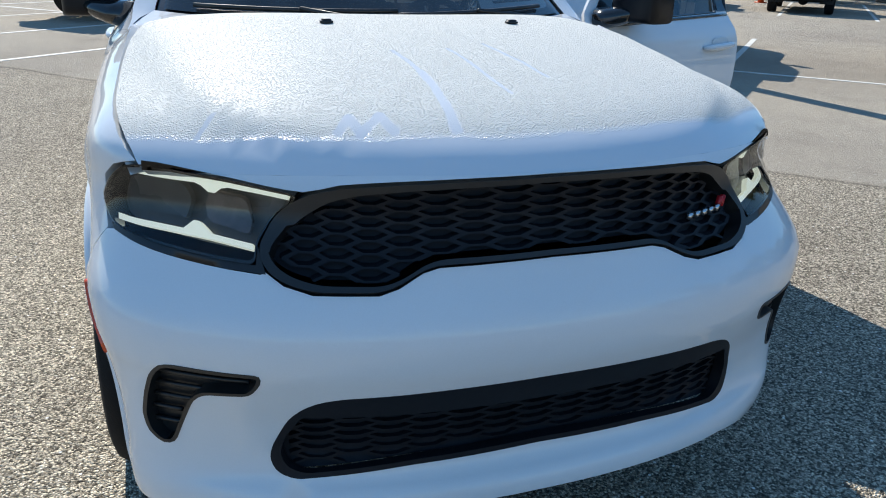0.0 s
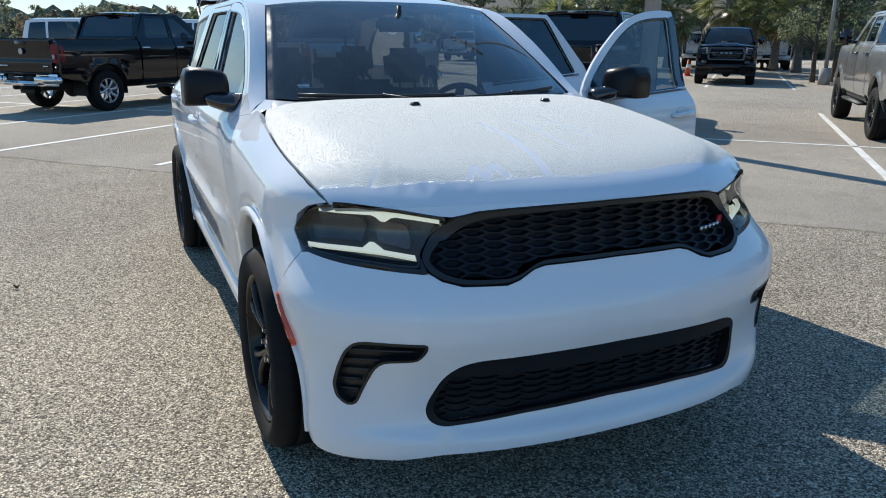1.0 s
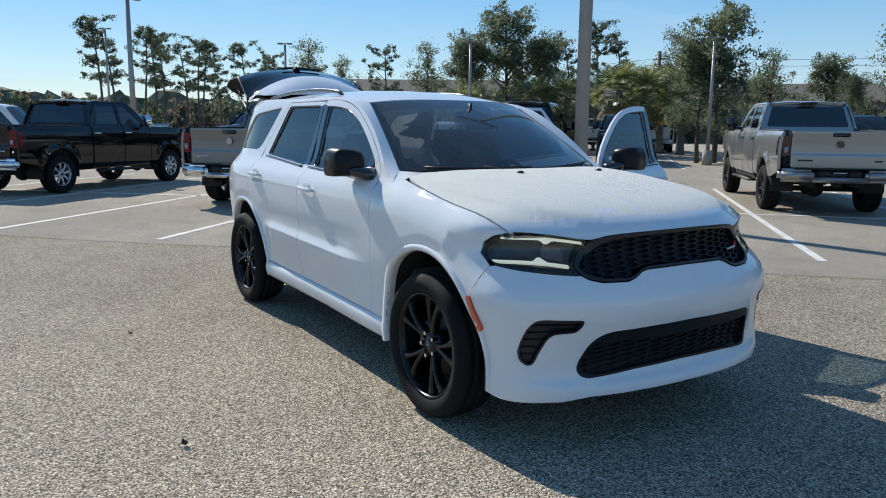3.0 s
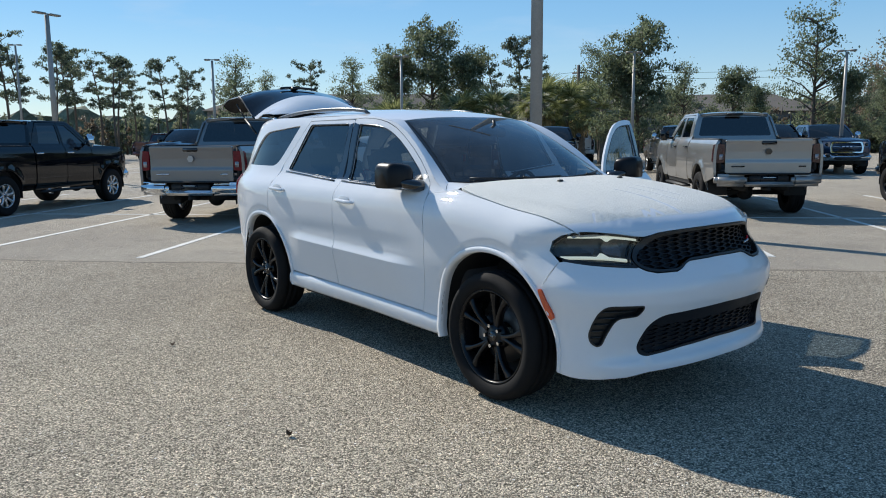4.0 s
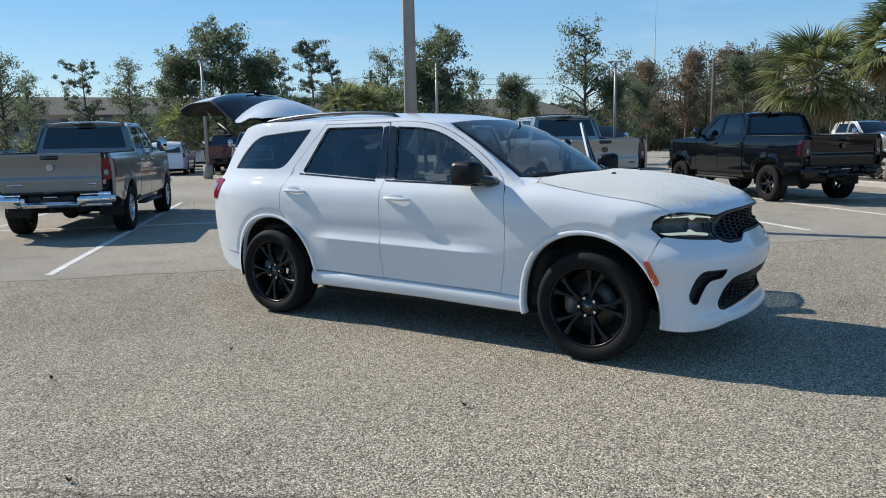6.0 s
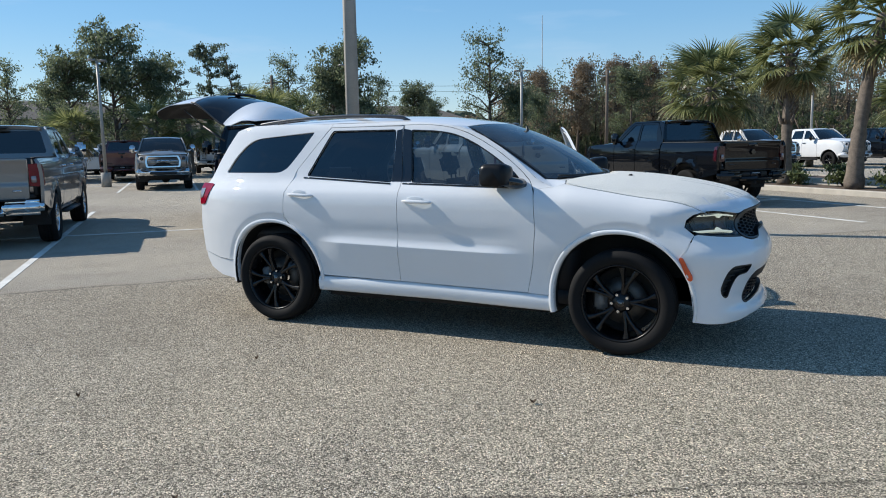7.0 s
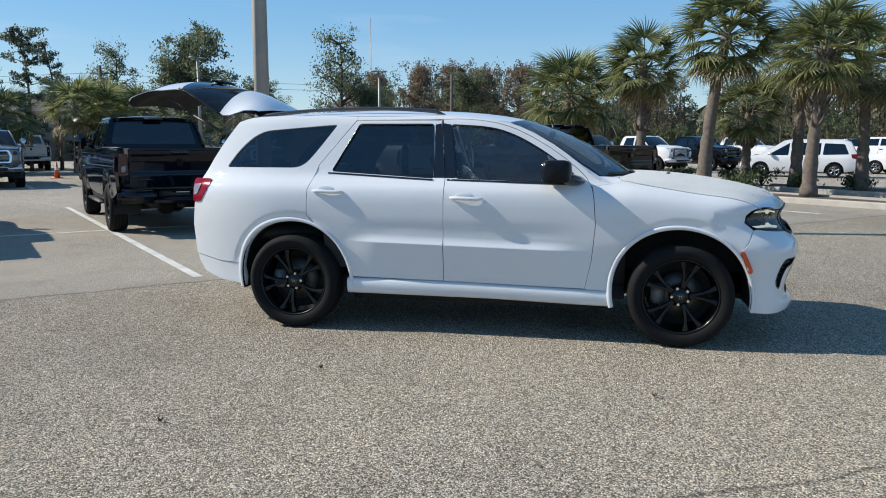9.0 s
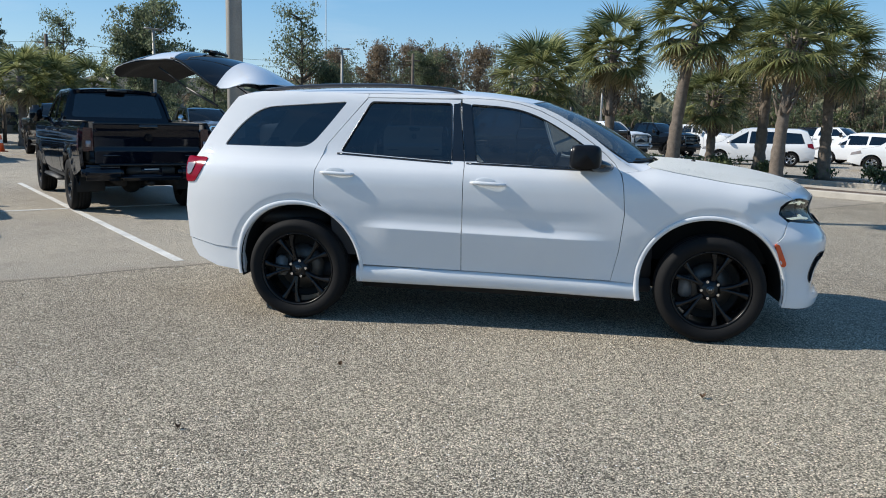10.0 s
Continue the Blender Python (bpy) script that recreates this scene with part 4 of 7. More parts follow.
# roof, hood, windscreen
_roof = [(-1.195 - 0.13 * (y / 0.6) ** 2, y) for y in np.linspace(-0.6, 0.6, 13)] + [(-1.40, 0.655), (-1.55, 0.660), (-1.85, 0.657), (-2.55, 0.656), (-3.2, 0.652), (-3.5, 0.635), (-3.60, 0.585)] + \
        [(-3.62 - 0.02 * (1 - (y / 0.6) ** 2), y) for y in np.linspace(0.55, -0.55, 9)] + [(-3.60, -0.585), (-3.5, -0.635), (-3.2, -0.652), (-2.55, -0.656), (-1.85, -0.657), (-1.55, -0.660), (-1.40, -0.655)]
part("roof", patch(lambda u, v: (u, v, roof_z(u, v)), _roof, step=0.06, lip=0.03, out=(0, 0, 1)), WHITE, SUV)


def wet_hood():
    """White paint under fine dew: beads over most of the hood, with a dry band towards the nose and some wiped marks."""
    m = paint("dewy_white_paint", (0.655, 0.678, 0.705))
    n, l, p = m.node_tree.nodes, m.node_tree.links, m.node_tree.nodes["Principled BSDF"]
    tc = n.new("ShaderNodeTexCoord")
    sep = n.new("ShaderNodeSeparateXYZ")
    l.new(tc.outputs["Object"], sep.inputs[0])
    vo = n.new("ShaderNodeTexVoronoi")
    vo.inputs["Scale"].default_value, vo.inputs["Randomness"].default_value = 250, 1.0
    l.new(tc.outputs["Object"], vo.inputs["Vector"])
    drop = n.new("ShaderNodeMapRange")
    drop.inputs[1].default_value, drop.inputs[2].default_value, drop.inputs[3].default_value, drop.inputs[4].default_value = 0.15, 0.55, 1, 0
    l.new(vo.outputs["Distance"], drop.inputs[0])
    wob = n.new("ShaderNodeTexNoise")
    wob.inputs["Scale"].default_value, wob.inputs["Detail"].default_value = 3.2, 5
    l.new(tc.outputs["Object"], wob.inputs["Vector"])
    # the dewy part: x + 0.45 y^2 + wobble below a line
    yy = n.new("ShaderNodeMath"); yy.operation = "MULTIPLY"
    l.new(sep.outputs[1], yy.inputs[0]), l.new(sep.outputs[1], yy.inputs[1])
    y2 = n.new("ShaderNodeMath"); y2.operation = "MULTIPLY_ADD"
    y2.inputs[1].default_value = 0.45
    l.new(yy.outputs[0], y2.inputs[0]), l.new(sep.outputs[0], y2.inputs[2])
    wb = n.new("ShaderNodeMath"); wb.operation = "MULTIPLY_ADD"
    wb.inputs[1].default_value = 0.07
    l.new(wob.outputs[0], wb.inputs[0]), l.new(y2.outputs[0], wb.inputs[2])
    mask = n.new("ShaderNodeMapRange")
    mask.inputs[1].default_value, mask.inputs[2].default_value, mask.inputs[3].default_value, mask.inputs[4].default_value = 0.790, 0.815, 1, 0
    l.new(wb.outputs[0], mask.inputs[0])
    # wiped marks and runs through the dew
    flatp = n.new("ShaderNodeVectorMath"); flatp.operation = "MULTIPLY"
    flatp.inputs[1].default_value = (1, 1, 0)
    l.new(tc.outputs["Object"], flatp.inputs[0])
    jog = n.new("ShaderNodeVectorMath"); jog.operation = "MULTIPLY_ADD"
    jog.inputs[1].default_value = (0.05, 0.05, 0)
    l.new(wob.outputs["Color"], jog.inputs[0]), l.new(flatp.outputs[0], jog.inputs[2])
    wet = mask.outputs[0]
    for (ax, ay), (bx, by), wide in (((0.30, -0.165), (0.47, -0.145), 0.007), ((0.47, -0.145), (0.66, -0.15), 0.012), ((0.66, -0.15), (0.76, -0.155), 0.013), ((0.53, -0.626), (0.61, -0.685), 0.007), ((0.70, -0.39), (0.66, -0.36), 0.012), ((0.66, -0.36), (0.72, -0.348), 0.012),
                                     ((0.72, -0.348), (0.675, -0.303), 0.012), ((0.675, -0.303), (0.735, -0.282), 0.012), ((0.30, -0.02), (0.62, 0.03), 0.006), ((0.25, 0.10), (0.52, 0.17), 0.006)):
        d = Vector((bx - ax, by - ay, 0))
        rel = n.new("ShaderNodeVectorMath"); rel.operation = "SUBTRACT"
        rel.inputs[1].default_value = (ax, ay, 0)
        l.new(jog.outputs[0], rel.inputs[0])
        dot = n.new("ShaderNodeVectorMath"); dot.operation = "DOT_PRODUCT"
        dot.inputs[1].default_value = d / d.length_squared
        l.new(rel.outputs[0], dot.inputs[0])
        cl = n.new("ShaderNodeClamp")
        l.new(dot.outputs["Value"], cl.inputs[0])
        back = n.new("ShaderNodeVectorMath"); back.operation = "SCALE"
        back.inputs[0].default_value = d
        l.new(cl.outputs[0], back.inputs["Scale"])
        dist = n.new("ShaderNodeVectorMath"); dist.operation = "DISTANCE"
        l.new(rel.outputs[0], dist.inputs[0]), l.new(back.outputs[0], dist.inputs[1])
        mr = n.new("ShaderNodeMapRange")
        mr.inputs[1].default_value, mr.inputs[2].default_value, mr.inputs[3].default_value, mr.inputs[4].default_value = wide * 0.7, wide * 1.2, 0.12, 1.0
        l.new(dist.outputs["Value"], mr.inputs[0])
        mm = n.new("ShaderNodeMath"); mm.operation = "MULTIPLY"
        l.new(wet, mm.inputs[0]), l.new(mr.outputs[0], mm.inputs[1])
        wet = mm.outputs[0]
    mul = n.new("ShaderNodeMath"); mul.operation = "MULTIPLY"
    l.new(drop.outputs[0], mul.inputs[0]), l.new(wet, mul.inputs[1])
    b = n.new("ShaderNodeBump")
    b.inputs["Strength"].default_value, b.inputs["Distance"].default_value = 1.0, 0.0030
    l.new(mul.outputs[0], b.inputs["Height"])
    l.new(b.outputs[0], p.inputs["Coat Normal"])
    l.new(b.outputs[0], p.inputs["Normal"])
    cr = n.new("ShaderNodeMapRange")
    cr.inputs[3].default_value, cr.inputs[4].default_value = 0.03, 0.45
    l.new(wet, cr.inputs[0])
    l.new(cr.outputs[0], p.inputs["Coat Roughness"])
    cw = n.new("ShaderNodeMapRange")
    cw.inputs[3].default_value, cw.inputs[4].default_value = 1.0, 0.24
    l.new(wet, cw.inputs[0]), l.new(cw.outputs[0], p.inputs["Coat Weight"])
    # warm sunlight on the dew and blue sky on dry paint, put into base colour
    dewy = n.new("ShaderNodeMix"); dewy.data_type = "RGBA"
    dewy.inputs[6].default_value, dewy.inputs[7].default_value = (0.645, 0.670, 0.705, 1), (0.675, 0.685, 0.655, 1)
    l.new(wet, dewy.inputs[0]), l.new(dewy.outputs[2], p.inputs["Base Color"])
    return m


_fr = [(0.846 - 0.46 * y * y, y) for y in np.linspace(-0.795, 0.795, 29)]
_he = [(float(x), hood_edge(float(x)) - 0.002) for x in np.linspace(-0.44, 0.535, 16)]
_hood = [(x, -y) for x, y in _he] + _fr + _he[::-1] + \
        [(-0.30 - 0.16 * (y / 0.7) ** 2, y) for y in np.linspace(0.70, -0.70, 13)]
part("hood", patch(lambda u, v: (u, v, hood_z(u, v)), _hood, step=0.04, lip=0.02, out=(0, 0, 1)), wet_hood(), SUV, "white hood beaded with dew")
for _sd in (-1, 1):
    bm = bmesh.new()
    _a = [(x, _sd * (hood_edge(x) - 0.03), hood_z(x, hood_edge(x)) - 0.022) for x in np.linspace(-0.46, 0.53, 17)]
    strip(bm, _a, [(p[0], _sd * (hood_edge(p[0]) + 0.012), p[2] - 0.008) for p in _a])
    part("fender_ledge", bm, WHITE, SUV)
    bm = bmesh.new()
    box(bm, (-0.085, _sd * 0.29 - 0.018, hood_z(-0.07, 0.29) - 0.004), (-0.055, _sd * 0.29 + 0.018, hood_z(-0.07, 0.29) + 0.012), 0.005)
    part("washer_nozzle", bm, SATIN, SUV)


def screen(a, b):
    lo = Vector((-0.30 - 0.31 * a * a, 0.757 * a, 1.232 + 0.022 * a * a))
    hi = Vector((-1.205 - 0.115 * a * a, 0.60 * a, 1.701 - 0.029 * a * a))
    p = lo.lerp(hi, b)
    k = math.sin(math.pi * b) * (1 - 0.8 * a ** 4)
    return (p.x + 0.030 * k, p.y, p.z + 0.045 * k)


part("windscreen", patch(screen, [(-0.965, 0.02), (0.965, 0.02), (0.965, 0.985), (-0.965, 0.985)], step=0.08, lip=0, out=(1, 0, 1)), SCREEN, SUV, "wet windscreen glass")
_frit = [(-1.0, 0.0), (1.0, 0.0), (1.0, 1.0), (-1.0, 1.0)]
part("windscreen_border", patch(lambda a, b: tuple(Vector(screen(a, b)) - Vector((0.003, 0, 0.005))), _frit, [rounded([(-0.93, 0.07), (0.93, 0.07), (0.93, 0.95), (-0.93, 0.95)], 0.05)], step=0.08, lip=0, out=(1, 0, 1)), GLOSSB, SUV)
for _sd in (-1, 1):
    bm = bmesh.new()
    _px, _pz = zip(*PILLAR_TOP)
    _lo, _hi = [], []
    for _k in range(15):
        _t = _k / 14
        _x = _px[0] + (_px[-1] - _px[0]) * _t
        _z = float(np.interp(-_x, [-v for v in _px], _pz))
        _hi.append(Vector(screen(_sd * 1.0, _t)) + Vector((0, 0, 0.002)))
        _lo.append(Vector((_x, _sd * (body_y(_x, _z) + 0.001), _z)))
    _mid = [(a + b) / 2 + Vector((0.003, _sd * 0.006, 0.005)) for a, b in zip(_hi, _lo)]
    strip(bm, _hi, _mid), strip(bm, _mid, _lo)
    bmesh.ops.remove_doubles(bm, verts=bm.verts[:], dist=1e-5)
    bmesh.ops.recalc_face_normals(bm, faces=bm.faces[:])
    part("windscreen_pillar", bm, WHITE, SUV)
# the white corners between the hood, the fender and the foot of the pillar
for _sd in (-1, 1):
    bm = bmesh.new()
    _a = [Vector(screen(_sd * a, 0.0)) + Vector((0, 0, 0.003)) for a in (0.80, 0.86, 0.92, 0.96, 1.0)]
    _b = [Vector((-0.31 - 0.16 * (y / 0.7) ** 2, _sd * y, hood_z(-0.31 - 0.16 * (y / 0.7) ** 2, y) - 0.002)) for y in (0.63, 0.70)] + [Vector((-0.447, _sd * 0.786, hood_z(-0.447, 0.784) - 0.003)), Vector((-0.49, _sd * 0.815, 1.207)), Vector((-0.53, _sd * (body_y(-0.53, 1.205) + 0.001), 1.205))]
    _mid = [(p + q) / 2 + Vector((0, 0, 0.004)) for p, q in zip(_a, _b)]
    strip(bm, _a, _mid), strip(bm, _mid, _b)
    bmesh.ops.remove_doubles(bm, verts=bm.verts[:], dist=1e-5)
    bmesh.ops.recalc_face_normals(bm, faces=bm.faces[:])
    part("cowl_corner", bm, WHITE, SUV)
bm = bmesh.new()
_c = np.linspace(-0.9, 0.9, 15)
strip(bm, [Vector(screen(a, 0.03)) - Vector((0.0, 0, 0.012)) for a in _c], [(-0.26 - 0.16 * a * a, 0.76 * a, hood_z(-0.26 - 0.16 * a * a, 0.76 * a) - 0.028) for a in _c])
part("cowl", bm, TEXTB, SUV)
for _y0, _y1 in ((-0.62, 0.0), (-0.02, 0.60)):
    bm = bmesh.new()
    sweep(bm, [Vector(screen(y / 0.735, 0.045 + 0.02 * k / 8)) + Vector((0.010, 0, 0.009)) for k, y in enumerate(np.linspace(_y0, _y1, 9))], 0.008, 6)
    sweep(bm, [Vector(screen(_y1 / 0.735 * 0.98, 0.0)) + Vector((0.03, 0, 0.005)), Vector(screen((_y0 + _y1) / 2 / 0.735, 0.05)) + Vector((0.02, 0, 0.018))], 0.008, 6)
    part("wiper", bm, SATIN, SUV)

# front: grille, lamps, bumper
_nose = lambda u, v: nose(u, v)
G_TOP = [(-0.545, 0.965), (-0.498, 1.006), (-0.43, 1.026), (-0.32, 1.037), (-0.18, 1.043), (0, 1.047), (0.18, 1.043), (0.32, 1.037), (0.43, 1.026), (0.498, 1.006), (0.545, 0.965)]
G_LOW = [(0.588, 0.895), (0.582, 0.862), (0.552, 0.842), (0.50, 0.829), (0.375, 0.829), (0.335, 0.840), (0.283, 0.865), (0.25, 0.873), (0, 0.878), (-0.25, 0.873), (-0.283, 0.865), (-0.335, 0.840), (-0.375, 0.829), (-0.50, 0.829), (-0.552, 0.842), (-0.582, 0.862), (-0.588, 0.895)]


def on_s(loop):
    return [(s_of(y, z), z) for y, z in loop]


def nose_patch(loop, holes=(), step=0.05, lip=0.02, sunk=0.0):
    return patch(_nose, on_s(loop), [on_s(h) for h in holes], step=step, lip=lip, out=(1, 0, 0), sunk=sunk)


G_OUT = rounded(G_TOP + G_LOW, 0.03, 3)
G_IN = [(y * (0.974 - 0.055 * min(1.0, max(0.0, (z - 0.88) / 0.11))), z + (-0.012 if z > 0.95 else (0.010 if z < 0.885 else 0.0))) for y, z in G_OUT]
grille = part("grille_surround", nose_patch(fine_loop(G_OUT, 0.03), [fine_loop(G_IN, 0.03)], 0.03, 0.05, -0.008), SATIN, SUV, "black grille frame")
_gi = on_s(fine_loop(G_IN, 0.03))
part("grille_mesh", honeycomb(lambda u, v: tuple(Vector(nose(u, v)) - Vector((0.022, 0, 0))), _gi, 0.033, 0.0235, 0.020, 0.0020, (1, 0, 0)), MESHB, grille, "gloss black honeycomb mesh", flat=True)
part("grille_backing", patch(lambda u, v: tuple(Vector(nose(u, v)) - Vector((0.040, 0, 0))), _gi, step=0.05, lip=0, out=(1, 0, 0)), DEPTH, grille)
for _k in range(5):
    _y, _z = 0.388 + 0.0265 * _k, 0.908
    _p = Vector(nose(s_of(_y, _z), _z)) + Vector((-0.004, 0, 0))
    bm = bmesh.new()
    box(bm, (-0.005, -0.0092, -0.0072), (0.005, 0.0092, 0.0072), 0.001)
    _o = part("badge_bar", bm, ALLOY, grille)
    _o.matrix_basis = Matrix.Translation(_p) @ Matrix.Rotation(radians(28), 4, "Z")
for _k in range(2):
    _y, _z = 0.507 + 0.014 * _k, 0.918
    _p = Vector(nose(s_of(_y, _z), _z)) + Vector((-0.004, 0, 0))
    bm = bmesh.new()
    box(bm, (-0.006, -0.0055, -0.014), (0.006, 0.0055, 0.014), 0.001)
    _o = part("badge_slash", bm, REDMARK, grille)
    _o.matrix_basis = Matrix.Translation(_p) @ Matrix.Rotation(radians(36), 4, "Z") @ Matrix.Rotation(radians(-28), 4, "X")

_lg = [(0.0, 0.618), (0.25, 0.613), (0.46, 0.604), (0.515, 0.588), (0.555, 0.548), (0.590, 0.462), (0.597, 0.425), (0.585, 0.392), (0.55, 0.377), (0.45, 0.385), (0.3, 0.398), (0.0, 0.405)]
LOW_GR = rounded(_lg + [(-y, z) for y, z in reversed(_lg[1:-1])], 0.03, 3)
FOG = rounded([(0.846, 0.515), (0.836, 0.577), (0.822, 0.631), (0.803, 0.664), (0.775, 0.672), (0.612, 0.668), (0.612, 0.645), (0.633, 0.609), (0.722, 0.601), (0.742, 0.580), (0.786, 0.456), (0.810, 0.448), (0.838, 0.472)], 0.014, 2)
FOG_L = [(-y, z) for y, z in FOG][::-1]
HL_UNDER = [(0.592, 0.858), (0.65, 0.862), (0.79, 0.876), (0.868, 0.892)]


def bumper_outline():
    top = [(s_of(y, z - 0.004), z - 0.004) for y, z in HL_UNDER[::-1]] + on_s([(y, z - 0.004) for y, z in G_LOW[1:-1]]) + [(-s_of(y, z - 0.004), z - 0.004) for y, z in HL_UNDER]
    sL = [(s_of_x(x, z), z) for x, z in ((0.487, 0.882), (0.410, 0.745), (0.452, 0.60), (0.482, 0.45), (0.494, 0.280))]
    low = on_s([(y, z) for y, z in ((0.88, 0.276), (0.80, 0.274), (0.68, 0.280), (0.56, 0.302), (0.3, 0.309), (0.0, 0.311), (-0.3, 0.309), (-0.56, 0.302), (-0.68, 0.280), (-0.80, 0.274), (-0.88, 0.276))])
    return top[::-1] + [(s, z) for s, z in sL] + low + [(-s, z) for s, z in sL[::-1]]


_edge_z = spline((0.0, 0.18, 0.32, 0.43, 0.50, 0.56, 0.635, 0.70, 0.78, 0.84), (1.050, 1.046, 1.040, 1.029, 1.010, 1.017, 1.030, 1.037, 1.043, 1.034))
bm = bmesh.new()
_ys = np.linspace(-0.797, 0.797, 49)
_up = [Vector((0.846 - 0.46 * y * y + 0.0, y, hood_z(0.846 - 0.46 * y * y, y))) for y in _ys]
_dn = [Vector(nose(s_of(y, _edge_z(abs(y))), _edge_z(abs(y)))) + Vector((0.001, 0, 0.002)) for y in _ys]
_md = [(a + b) / 2 + Vector((0.002, 0, 0.001)) for a, b in zip(_up, _dn)]
_bk = [p - Vector((0.03, 0, 0.004)) for p in _dn]
_lay = bm.verts.layers.float_vector.new("surface_normal")
strip(bm, _up, _md), strip(bm, _md, _dn), strip(bm, _dn, _bk)
bmesh.ops.remove_doubles(bm, verts=bm.verts[:], dist=1e-5)
bmesh.ops.recalc_face_normals(bm, faces=bm.faces[:])
if sum(f.normal.x for f in bm.faces) < 0:
    bmesh.ops.reverse_faces(bm, faces=bm.faces[:])
for v in bm.verts:
    v[_lay] = Vector((0.75, 0.62 * v.co.y, 0.62)).normalized()
part("hood_lip", bm, WHITE, SUV)

bumper = part("front_bumper", patch(_nose, bumper_outline(), [on_s(fine_loop(LOW_GR, 0.03)), on_s(fine_loop(FOG, 0.03)), on_s(fine_loop(FOG_L, 0.03))], step=0.035, lip=0.035, out=(1, 0, 0)), WHITE, SUV, "white front bumper")
part("lower_grille_frame", nose_patch(inset(fine_loop(LOW_GR, 0.03), -0.001), [fine_loop([(y * 0.965, min(z, 0.548)) if z > 0.5 else (y * 0.965, z + 0.012) for y, z in LOW_GR], 0.03)], 0.03, 0.03, -0.001), MESHB, bumper)
_li = on_s(fine_loop([(y * 0.965, min(z, 0.549)) if z > 0.5 else (y * 0.965, z + 0.011) for y, z in LOW_GR], 0.03))
part("lower_grille_mesh", honeycomb(lambda u, v: tuple(Vector(nose(u, v)) - Vector((0.030, 0, 0))), _li, 0.036, 0.0245, 0.020, 0.0020, (1, 0, 0)), MESHB, bumper, "black honeycomb mesh", flat=True)
part("lower_grille_backing", patch(lambda u, v: tuple(Vector(nose(u, v)) - Vector((0.040, 0, 0))), on_s(fine_loop(LOW_GR, 0.03)), step=0.05, lip=0, out=(1, 0, 0)), DEPTH, bumper)
for fg in (FOG, FOG_L):
    sgn = 1 if fg is FOG else -1
    vent = part("corner_vent", patch(_nose, on_s(fine_loop(fg, 0.03)), step=0.03, lip=0, out=(1, 0, 0), sunk=0.030), SATIN, bumper)
    _in = inset(fine_loop(fg, 0.02), 0.007)
    part("vent_frame", patch(_nose, on_s(inset(fine_loop(fg, 0.02), -0.001)), [on_s(_in)], step=0.02, lip=0.034, out=(1, 0, 0), sunk=-0.0015), SATIN, vent)
    for z in (0.495, 0.53, 0.565, 0.60, 0.635):
        bm = bmesh.new()
        y0, y1 = (0.836, 0.775) if z < 0.55 else (0.825, 0.745 if z < 0.59 else 0.64)
        sweep(bm, [tuple(Vector(nose(sgn * s_of(y, z), z)) - Vector((0.020, sgn * 0.010, 0))) for y in np.linspace(y0, y1, 5)], 0.005, 6)
        part("vent_slat", bm, SATIN, vent)

